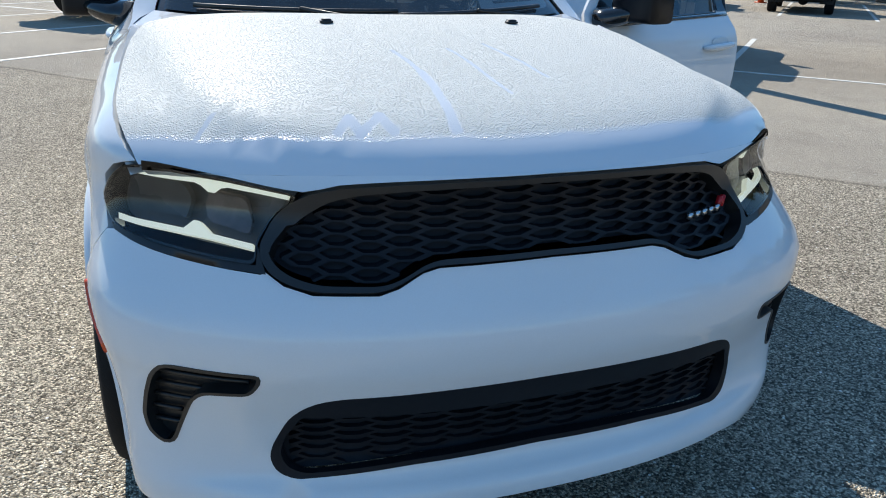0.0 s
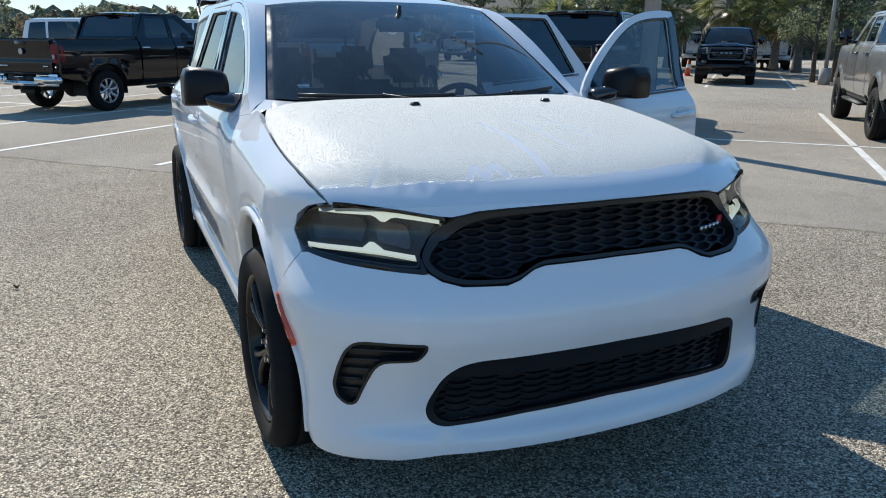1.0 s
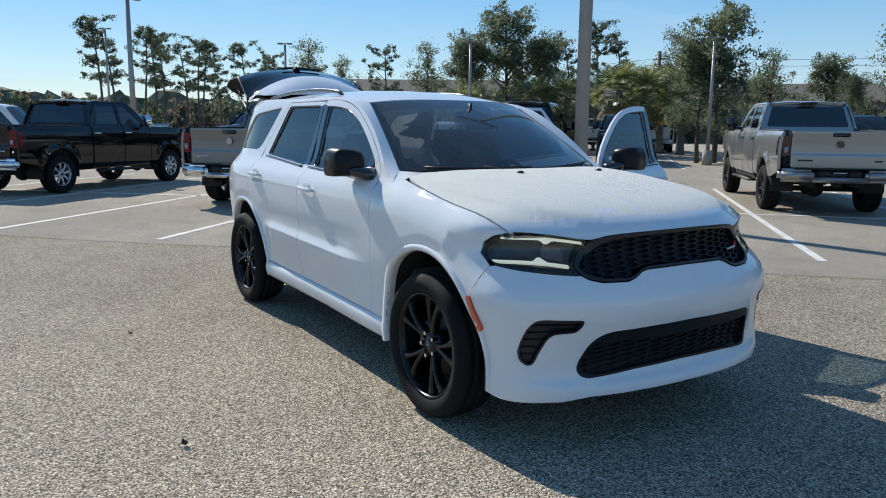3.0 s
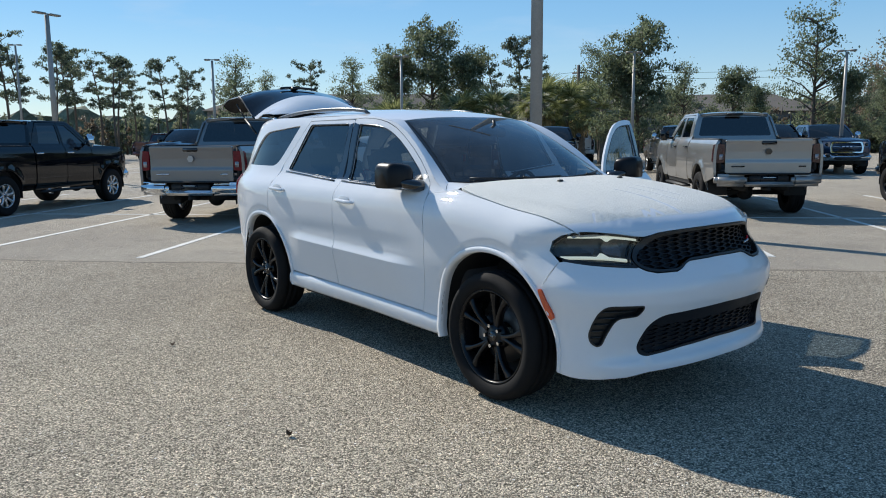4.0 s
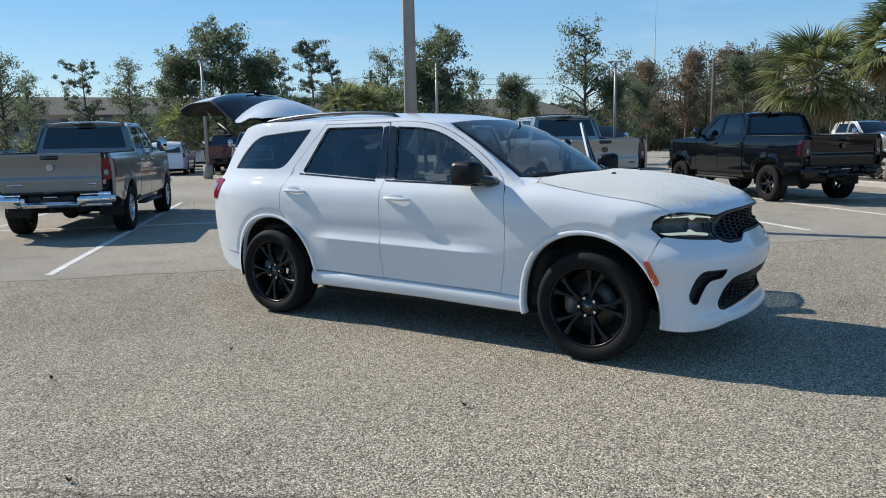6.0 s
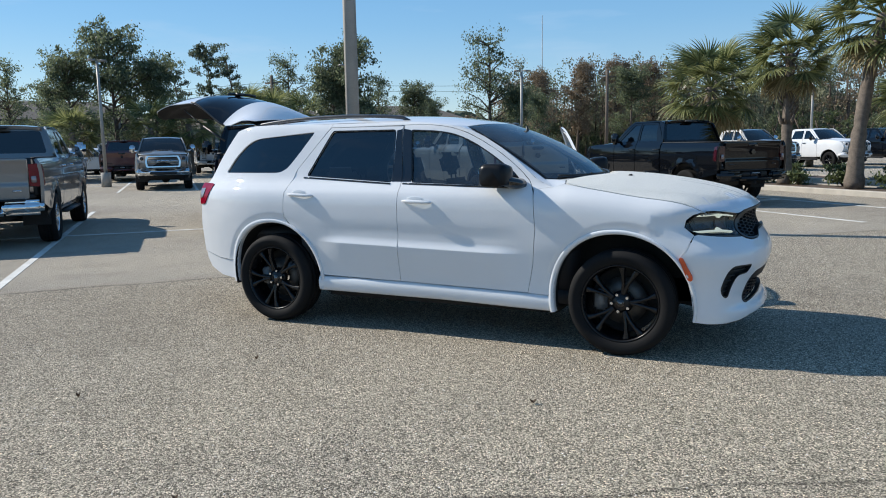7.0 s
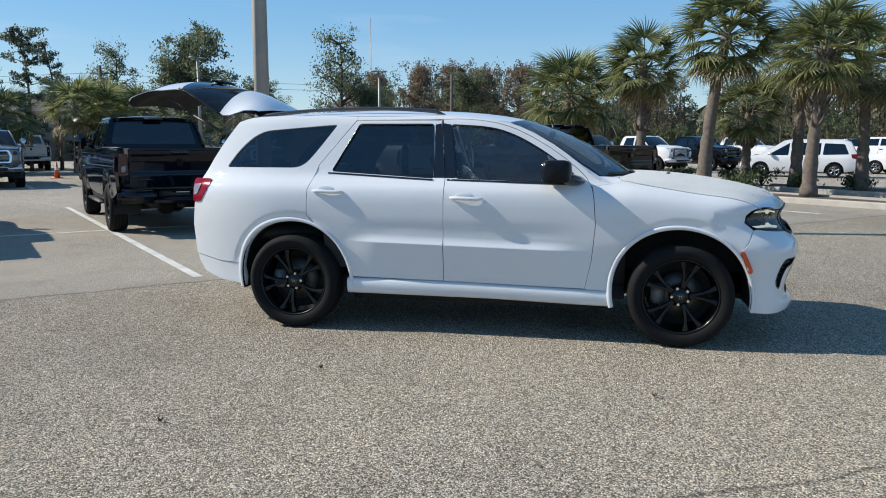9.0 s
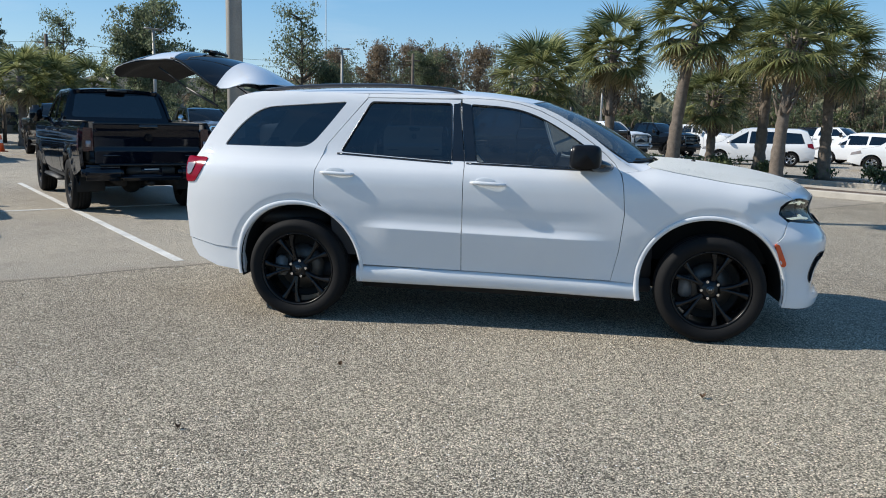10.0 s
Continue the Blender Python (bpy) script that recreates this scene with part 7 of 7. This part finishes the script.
def tree(kind, seed, h, leafmat, name, label, spread=1.0, dens=1.0):
    """A tree of about height h: a tapered trunk with limbs, and leaf clumps round the limb ends."""
    rnd = random.Random(seed)
    T = empty(name, Matrix.Identity(4), label, "tree", "trees behind the lot")
    wood, leaves = bmesh.new(), bmesh.new()
    base = h * (0.013 if kind == "pine" else 0.018)
    lean = Vector((rnd.uniform(-0.05, 0.05), rnd.uniform(-0.05, 0.05)))
    spine = lambda t: Vector((lean.x * h * t * t + 0.012 * h * math.sin(5 * t + seed), lean.y * h * t * t + 0.012 * h * math.cos(4 * t + seed), h * t))
    top = 0.95
    sweep(wood, [spine(t * top) for t in np.linspace(0, 1, 9)], [base * (1 - 0.85 * t) + 0.015 for t in np.linspace(0, 1, 9)], 7)
    if kind == "pine":
        for _ in range(rnd.randint(20, 26)):
            t = rnd.uniform(0.48, 0.97)
            p = spine(t)
            a, ln = rnd.uniform(0, math.tau), h * rnd.uniform(0.05, 0.17) * spread * (1.25 - 0.9 * abs(t - 0.72) * 2)
            e = p + Vector((math.cos(a) * ln, math.sin(a) * ln, ln * rnd.uniform(0.0, 0.7)))
            sweep(wood, [p, p.lerp(e, 0.5) + Vector((0, 0, ln * 0.05)), e], [base * 0.30, base * 0.2, 0.010], 4)
            for f in (0.55, 0.8, 1.05):
                c = p.lerp(e, f) + Vector((rnd.uniform(-1, 1), rnd.uniform(-1, 1), rnd.uniform(-0.3, 0.8))) * h * 0.025
                leaf_cloud(leaves, rnd, c, h * rnd.uniform(0.022, 0.05), int(52 * dens), h * 0.0086, 0.7)
        leaf_cloud(leaves, rnd, spine(0.97), h * 0.05, int(80 * dens), h * 0.0086, 0.9)
    else:
        for _ in range(rnd.randint(36, 42)):
            t = 0.20 + 0.76 * rnd.random() ** 0.9
            p = spine(t)
            a = rnd.uniform(0, math.tau)
            ln = h * rnd.uniform(0.10, 0.30) * spread * (1.2 - 0.85 * max(0, t - 0.4) * 1.5)
            e = p + Vector((math.cos(a) * ln, math.sin(a) * ln, ln * rnd.uniform(0.15, 0.9)))
            mid = p.lerp(e, 0.5) + Vector((rnd.uniform(-1, 1), rnd.uniform(-1, 1), 0.5)) * ln * 0.10
            sweep(wood, [p, mid, e], [base * 0.40, base * 0.24, 0.010], 5)
            for _k in range(6):
                c = mid.lerp(e, rnd.uniform(0.0, 1.2)) + Vector((rnd.gauss(0, 1), rnd.gauss(0, 1), rnd.gauss(0.1, 0.9))) * h * 0.034
                leaf_cloud(leaves, rnd, c, h * rnd.uniform(0.03, 0.085), int(46 * dens), h * 0.0088, 0.8)
            sweep(wood, [e, e + Vector((rnd.uniform(-1, 1), rnd.uniform(-1, 1), rnd.uniform(0.3, 1.2))) * h * 0.04], [0.010, 0.004], 3)
        for f in (0.9, 0.96, 1.0):
            leaf_cloud(leaves, rnd, spine(f) + Vector((rnd.gauss(0, 1), rnd.gauss(0, 1), 0)) * h * 0.02, h * 0.045, int(52 * dens), h * 0.0080, 1.0)
    part("trunk", wood, BARK, T)
    part("crown", leaves, leafmat, T, flat=True)
    return T


def scatter(src, places):
    """The source tree at the first place and its copies at the others, each turned and scaled to its own height."""
    for k, (x, y, h, h0) in enumerate(places):
        o = src if k == 0 else copy_thing(src, Matrix.Identity(4))
        s = h / h0
        o.matrix_basis = Matrix.Translation((x, y, 0)) @ Matrix.Rotation(radians(67 * k + 13 * x), 4, "Z") @ Matrix.Diagonal((s, s, s, 1))


pine_a = tree("pine", 1, 8.5, PINE_LEAF, "pine_tree", "tall slash pine with a bare trunk and tufted crown")
pine_b = tree("pine", 2, 8.0, PINE_LEAF, "pine_tree", "slender slash pine with a high open crown", 0.9)
pine_c = tree("pine", 3, 7.2, PINE_LEAF, "pine_tree", "pine with a broad rounded crown", 1.5, 1.3)
oak_a = tree("oak", 4, 9.2, OAK_LEAF, "oak_tree", "tall leafy oak with an uneven crown", 0.85, 1.2)
oak_b = tree("oak", 5, 8.0, OAK_LEAF, "oak_tree", "dense green oak behind the parked trucks", 0.95, 1.25)
oak_c = tree("oak", 6, 7.0, OAK_LEAF, "oak_tree", "thin-leaved oak with bare twigs showing", 0.85, 0.55)
rust = tree("oak", 7, 8.5, RUST_LEAF, "cypress_tree", "rust-brown autumn cypress in the tree line", 0.6, 0.9)
scatter(pine_a, [(-70, 12.5, 9.2, 8.5), (-66.3, 15.1, 8.4, 8.5), (-56.7, 16.1, 7.6, 8.5), (-31.7, 30.0, 7.6, 8.5), (-64.2, 6.4, 9.6, 8.5), (-61.7, 9.3, 8.8, 8.5), (-59.5, 13.0, 8.0, 8.5)])
scatter(pine_b, [(-64.7, 13.3, 8.3, 8.0), (-71.7, 18.1, 7.9, 8.0), (-66.6, 20.7, 7.6, 8.0), (-31.25, 31.75, 7.4, 8.0), (-34.85, 30.7, 7.1, 8.0), (-66, 7.6, 9.2, 8.0), (-65.4, 10.9, 8.8, 8.0)])
scatter(pine_c, [(-40.6, 20.1, 6.25, 7.2), (-60, 19.0, 7.2, 7.2), (-62, 23.5, 6.4, 7.2)])
scatter(oak_a, [(-34.7, 25.3, 8.6, 9.2), (-18.2, 24.2, 6.5, 9.2), (-30.8, 33.8, 5.2, 9.2), (-46, 30, 6.0, 9.2)])
scatter(oak_b, [(-18.5, 23.6, 5.2, 8.0), (-36.1, 23.4, 6.9, 8.0), (-33.4, 27.1, 6.9, 8.0), (-22.3, 38.9, 5.5, 8.0), (-12.5, 62, 8.0, 8.0), (-29, 42, 5.0, 8.0), (-16, 46, 5.0, 8.0), (-23, 43, 4.8, 8.0), (-13.2, 33.6, 4.6, 8.0)])
scatter(oak_c, [(-14.4, 33.0, 7.2, 7.0), (-34.3, 12.2, 5.4, 7.0), (-42.3, 24.2, 6.6, 7.0), (-21.0, 31.9, 5.1, 7.0), (-30.3, 36.1, 7.2, 7.0), (-44, 18.5, 5.6, 7.0)])
scatter(rust, [(-18.5, 66, 9.4, 8.5), (-15.0, 67, 9.6, 8.5), (-11.5, 66, 9.0, 8.5), (-21.5, 64, 8.6, 8.5), (-8.5, 65, 9.2, 8.5)])
for k, (x, y, h) in enumerate(((-31.3, 24.7, 2.6), (-29.8, 26.0, 2.8), (-25.0, 27.0, 2.9), (-23.6, 28.4, 2.9), (-25.4, 25.6, 3.2), (-27.0, 30.6, 3.2), (-34.2, 22.0, 2.4))):
    palm(x, y, h, 30 + k, 1.15, (0, 0), False, 30)


def woods(name, label, path, depth, count, h0, h1, seed, mats, clumps=17, leaf_size=0.085):
    """A belt of far trees along a line: one sheet of leaf clumps and one of trunks."""
    rnd = random.Random(seed)
    leaf = [bmesh.new() for _ in mats]
    trunk = bmesh.new()
    seg = [(Vector(a), Vector(b)) for a, b in zip(path, path[1:])]
    total = sum((b - a).length for a, b in seg)
    for k in range(count):
        d = total * (k + rnd.random()) / count
        for a, b in seg:
            if d <= (b - a).length:
                break
            d -= (b - a).length
        u = (b - a).normalized()
        p = a + u * d + Vector((-u.y, u.x)) * rnd.uniform(0, depth)
        h = rnd.uniform(h0, h1)
        sweep(trunk, [(p.x, p.y, 0), (p.x + rnd.uniform(-0.2, 0.2), p.y, h * 0.6), (p.x + rnd.uniform(-0.4, 0.4), p.y, h * 0.92)], [0.14, 0.09, 0.03], 5)
        bm = rnd.choice(leaf)
        for _ in range(clumps):
            t = rnd.uniform(0.08, 1.0)
            r = h * 0.17 * (1.15 - abs(t - 0.5))
            c = (p.x + rnd.uniform(-1, 1) * r, p.y + rnd.uniform(-1, 1) * r, h * t)
            leaf_cloud(bm, rnd, c, h * rnd.uniform(0.06, 0.12), 46, leaf_size, 0.9)
    for bm, m in zip(leaf, mats):
        ob = part(name + "_leaves", bm, m, None, flat=True)
        tagged(ob, label, "woods", "", "stuff")
    tagged(part(name + "_trunks", trunk, BARK, None), "thin trunks of the far woods", "woods", "", "stuff")


woods("tree_line", "mixed green and brown woods along the far edge of the lot", [(-26, 66), (-8, 72), (10, 74), (30, 66), (52, 50)], 12, 150, 6.8, 10.2, 11, (HAZED_LEAF, RUST_LEAF, OAK_LEAF, HAZED_LEAF), 22, 0.125)
woods("under_growth", "dense green undergrowth below the far woods", [(-28, 63), (-8, 69), (10, 71), (30, 63), (52, 48)], 5, 150, 1.8, 4.2, 13, (OAK_LEAF, SHRUB_LEAF, OAK_LEAF))
woods("low_woods", "low green scrub and trees behind the parked trucks", [(-96, -40), (-88, 6), (-74, 26), (-54, 46), (-32, 62), (-22, 68)], 8, 230, 2.4, 4.9, 12, (HAZED_LEAF, HAZED_LEAF, OAK_LEAF, RUST_LEAF), 15, 0.13)


def thicket(name, label, path, h0, h1, seed):
    """The dense dark mass within a far wood: an uneven bank of foliage."""
    rnd = random.Random(seed)
    bm = bmesh.new()
    pts = []
    for a, b in zip(path, path[1:]):
        a, b = Vector(a), Vector(b)
        k = max(2, int((b - a).length / 0.8))
        pts += [a.lerp(b, i / k) for i in range(k)]
    rows = []
    for j in range(9):
        row = []
        for i, p in enumerate(pts):
            d = (pts[min(i + 1, len(pts) - 1)] - pts[max(i - 1, 0)]).normalized()
            nrm = Vector((-d.y, d.x))
            top = h0 + (h1 - h0) * (0.5 + 0.28 * math.sin(0.31 * i + seed) + 0.22 * math.sin(0.83 * i + 2 * seed))
            f = j / 8
            z = top * math.sin(math.pi * min(f, 0.5)) if f <= 0.5 else top * (0.75 + 0.25 * math.cos(math.pi * (f - 0.5) * 2))
            q = p + nrm * (f * 3.0 + rnd.uniform(-0.5, 0.5))
            row.append((q.x + rnd.uniform(-0.3, 0.3), q.y + rnd.uniform(-0.3, 0.3), max(0, z + (rnd.uniform(-0.5, 0.6) if j else 0))))
        rows.append(row)
    for a, b in zip(rows, rows[1:]):
        strip(bm, a, b)
    bmesh.ops.remove_doubles(bm, verts=bm.verts[:], dist=1e-5)
    tagged(part(name, bm, THICKET, None, flat=True), label, "woods", "", "stuff")


THICKET = surface("thicket_foliage", (0.165, 0.172, 0.108), 0.9, vary=0.6, scale=0.5, grain=3.0, bump=1.0)
thicket("thicket", "dark thicket behind the parked trucks", [(-104, -44), (-96, 6), (-82, 30), (-58, 54), (-34, 72), (-24, 78)], 3.7, 5.3, 3)
thicket("thicket", "dark thicket within the tall woods", [(-30, 76), (-8, 84), (10, 86), (32, 78), (60, 56)], 4.5, 7.5, 8)


def shrub(x, y, r, h, seed):
    rnd = random.Random(seed)
    T = empty("shrub", Matrix.Translation((x, y, 0.1)), "leafy green shrub in the mulch bed", "shrub", "shrubs in the planting islands")
    wood, lv = bmesh.new(), bmesh.new()
    for _ in range(7):
        a, q = rnd.uniform(0, math.tau), rnd.uniform(0.3, 0.9) * r
        e = (math.cos(a) * q, math.sin(a) * q, h * rnd.uniform(0.5, 0.9))
        sweep(wood, [(0, 0, 0), (e[0] * 0.4, e[1] * 0.4, e[2] * 0.6), e], [0.02, 0.014, 0.006], 4)
        leaf_cloud(lv, rnd, e, r * 0.45, 60, 0.055, 0.7)
    leaf_cloud(lv, rnd, (0, 0, h * 0.5), r * 0.9, 160, 0.055, h / r * 0.6)
    part("stem", wood, BARK, T)
    part("leaves", lv, SHRUB_LEAF, T, flat=True)
    return T


_r = random.Random(5)
for x, y, r in ((3.4, 17.3, 0.55), (2.3, 18.5, 0.42), (1.1, 19.4, 0.40), (0.2, 20.4, 0.38), (4.1, 21.9, 0.5), (4.9, 21.2, 0.62), (5.95, 20.0, 0.55), (7.2, 18.9, 0.5), (8.5, 17.6, 0.55), (0.9, 25.0, 0.5), (2.4, 23.8, 0.55), (10.0, 16.2, 0.5), (-1.5, 27.2, 0.5), (-3.5, 29.3, 0.5), (12.2, 14.0, 0.5)):
    shrub(x, y, r, r * _r.uniform(0.8, 1.0), int(50 + 7 * x + 3 * y))


# lamp posts
def lamp_post(x, y, h, turn, heads=2, thick=0.075, reach=0.36):
    T = empty("street_lamp", Matrix.Translation((x, y, 0)) @ Matrix.Rotation(radians(turn), 4, "Z"), "tall grey parking lot lamp with flat shoebox heads", "lamp post", "lot lamps")
    bm = bmesh.new()
    rod(bm, (0, 0, 0.55), (0, 0, h - 0.05), thick, thick * 0.7, 12)
    part("pole", bm, LAMP_GREY, T)
    bm = bmesh.new()
    rod(bm, (0, 0, 0), (0, 0, 0.6), 0.2, 0.2, 16)
    part("footing", bm, CONCRETE, T)
    for k in range(heads):
        s = 1 if k == 0 else -1
        bm = bmesh.new()
        box(bm, (min(s * 0.09, s * reach), -0.13, h - 0.05), (max(s * 0.09, s * reach), 0.13, h + 0.02), 0.025)
        part("lamp_head", bm, LAMP_GREY, T)
        bm = bmesh.new()
        box(bm, (min(0, s * 0.2), -0.03, h - 0.03), (max(0, s * 0.2), 0.03, h + 0.01), 0.01)
        part("lamp_arm", bm, LAMP_GREY, T)
    return T


lamp_post(-32.2, 10.25, 5.3, 60)
lamp_post(-31.1, 3.06, 6.6, 120, 2, 0.125, 0.62)
lamp_post(-25.1, 16.2, 5.2, 60)
lamp_post(-17.1, 22.5, 5.05, 60)
lamp_post(-10.9, 27.95, 4.9, 30)
lamp_post(1.57, 39.0, 4.85, 30)
lamp_post(-46.6, 4.4, 7.0, 60)

pole = empty("concrete_pole", Matrix.Translation((-6.55, 6.05, 0)) @ Matrix.Rotation(radians(45), 4, "Z"), "tall square concrete light pole rising out of the lot", "pole")
bm = bmesh.new()
box(bm, (-0.113, -0.113, 0), (0.113, 0.113, 9.0), 0.015)
for v in bm.verts:
    k = 1 - 0.02 * v.co.z
    v.co.x, v.co.y = v.co.x * k, v.co.y * k
part("shaft", bm, CONCRETE, pole)
for s in (-1, 1):
    bm = boxes(((min(s * 0.1, s * 0.9), -0.2, 8.85), (max(s * 0.1, s * 0.9), 0.2, 9.0)), bevel=0.03)
    part("lamp_head", bm, LAMP_GREY, pole)


def utility_pole(x, y, h):
    T = empty("utility_pole", Matrix.Translation((x, y, 0)), "thin wooden utility pole in the trees", "utility pole", "utility poles")
    bm = bmesh.new()
    rod(bm, (0, 0, 0), (0, 0, h), 0.13, 0.09, 8)
    part("pole", bm, WOODPOLE, T)
    bm = boxes(((-0.5, -0.04, h - 0.5), (0.5, 0.04, h - 0.42)), bevel=0.01)
    part("crossarm", bm, WOODPOLE, T)


utility_pole(-28.5, 31.9, 5.9)
utility_pole(-10.6, 44.0, 6.2)
utility_pole(-4.0, 46.0, 6.2)
for dz in (0.0, 0.35):
    wire, pts = bmesh.new(), []
    for (x0, y0), (x1, y1) in (((-75, 30), (-28.5, 31.9)), ((-28.5, 31.9), (-10.6, 44.0)), ((-10.6, 44.0), (-4.0, 46.0))):
        pts += [(x0 + (x1 - x0) * t, y0 + (y1 - y0) * t, 5.5 - dz - 1.2 * t * (1 - t)) for t in np.linspace(0, 1, 8)[:-1]]
    sweep(wire, pts, 0.009, 4)
    tagged(part("power_line", wire, SATIN, None), "thin dark power line between utility poles", "power line", "power lines behind the lot")
mast = empty("radio_mast", Matrix.Translation((-44.9, 136.6, 0)), "thin distant radio mast", "mast")
bm = bmesh.new()
rod(bm, (0, 0, 0), (0, 0, 25.7), 0.12, 0.06, 6)
part("mast_pole", bm, LAMP_GREY, mast)


# far buildings
def apartment(m, w, d, h, floors, label):
    T = empty("apartment_building", m, label, "building", "far buildings")
    part("wall", boxes(((-w / 2, -d / 2, 0), (w / 2, d / 2, h)), bevel=0.02), STUCCO, T)
    bm = bmesh.new()
    vs = [bm.verts.new(p) for p in ((-w / 2 - 0.5, -d / 2 - 0.5, h), (w / 2 + 0.5, -d / 2 - 0.5, h), (w / 2 + 0.5, d / 2 + 0.5, h), (-w / 2 - 0.5, d / 2 + 0.5, h), (-w / 2 + d / 2, 0, h + d * 0.22), (w / 2 - d / 2, 0, h + d * 0.22))]
    for f in ((0, 1, 5, 4), (1, 2, 5), (2, 3, 4, 5), (3, 0, 4), (3, 2, 1, 0)):
        bm.faces.new([vs[i] for i in f])
    part("roof", bm, ROOFING, T, flat=True)
    win = None
    fh = h / floors
    for f in range(floors):
        for k in range(int(w / 2.4)):
            x = -w / 2 + 1.2 + 2.4 * k
            if win is None:
                bm = boxes(((-0.55, -0.06, 0), (0.55, 0.04, fh * 0.5)), bevel=0.01)
                win = part("window", bm, DARKWIN, T, flat=True)
                win.matrix_basis = Matrix.Translation((x, -d / 2, fh * (f + 0.32)))
            else:
                o = again(win)
                o.matrix_basis = Matrix.Translation((x, -d / 2, fh * (f + 0.32)))
    return T


apartment(Matrix.Translation((-72, 42, 0)) @ Matrix.Rotation(radians(58), 4, "Z"), 30, 9, 4.6, 2, "tan apartment building with brown hip roof behind trees")
apartment(Matrix.Translation((-52, 56, 0)) @ Matrix.Rotation(radians(42), 4, "Z"), 18, 8, 4.4, 2, "pale building with dark windows behind the palms")
apartment(Matrix.Translation((-42, 68, 0)) @ Matrix.Rotation(radians(30), 4, "Z"), 20, 9, 3.9, 2, "low building with a brown roof in the distance")


# small things on the ground
def dry_leaf(x, y, turn, size):
    bm = bmesh.new()
    n = 6
    rows = []
    for k in range(n + 1):
        t = k / n
        w = size * 0.42 * math.sin(math.pi * t) ** 0.8 + 0.0008
        zz = 0.010 + 0.020 * (2 * t - 1) ** 2
        rows.append([bm.verts.new((size * (t - 0.5), sg * w, zz + (0.012 if sg else 0))) for sg in (-1, 0, 1)])
    for a, b in zip(rows, rows[1:]):
        bm.faces.new((a[0], a[1], b[1], b[0])), bm.faces.new((a[1], a[2], b[2], b[1]))
    ob = part("dry_leaf", bm, DEAD_LEAF, None)
    ob.matrix_basis = Matrix.Translation((x, y, -0.006)) @ Matrix.Rotation(radians(turn), 4, "Z")
    tagged(ob, "curled dry brown leaf lying on the asphalt", "leaf", "fallen leaves")


DEAD_LEAF = surface("dead_leaf", (0.10, 0.055, 0.028), 0.8, vary=0.4, grain=80)
for x, y, a, sz in ((-0.25, -2.12, 20, 0.038), (-2.4, -2.0, 80, 0.035), (-2.9, -3.1, 10, 0.03), (0.9, -3.6, 130, 0.03), (-1.3, -3.9, 45, 0.028)):
    dry_leaf(x, y, a, sz)

cone = empty("traffic_cone", Matrix.Translation((-23.9, 22.2, 0)), "orange traffic cone with a white band", "traffic cone")
ORANGE = surface("orange_cone_rubber", (0.65, 0.10, 0.02), 0.5)
part("base", boxes(((-0.18, -0.18, 0), (0.18, 0.18, 0.04)), bevel=0.01), ORANGE, cone)
bm = bmesh.new()
rod(bm, (0, 0, 0.04), (0, 0, 0.70), 0.13, 0.03, 16)
part("cone_body", bm, ORANGE, cone)
bm = bmesh.new()
rod(bm, (0, 0, 0.36), (0, 0, 0.50), 0.086, 0.066, 16, False)
part("band", bm, PAPER, cone)
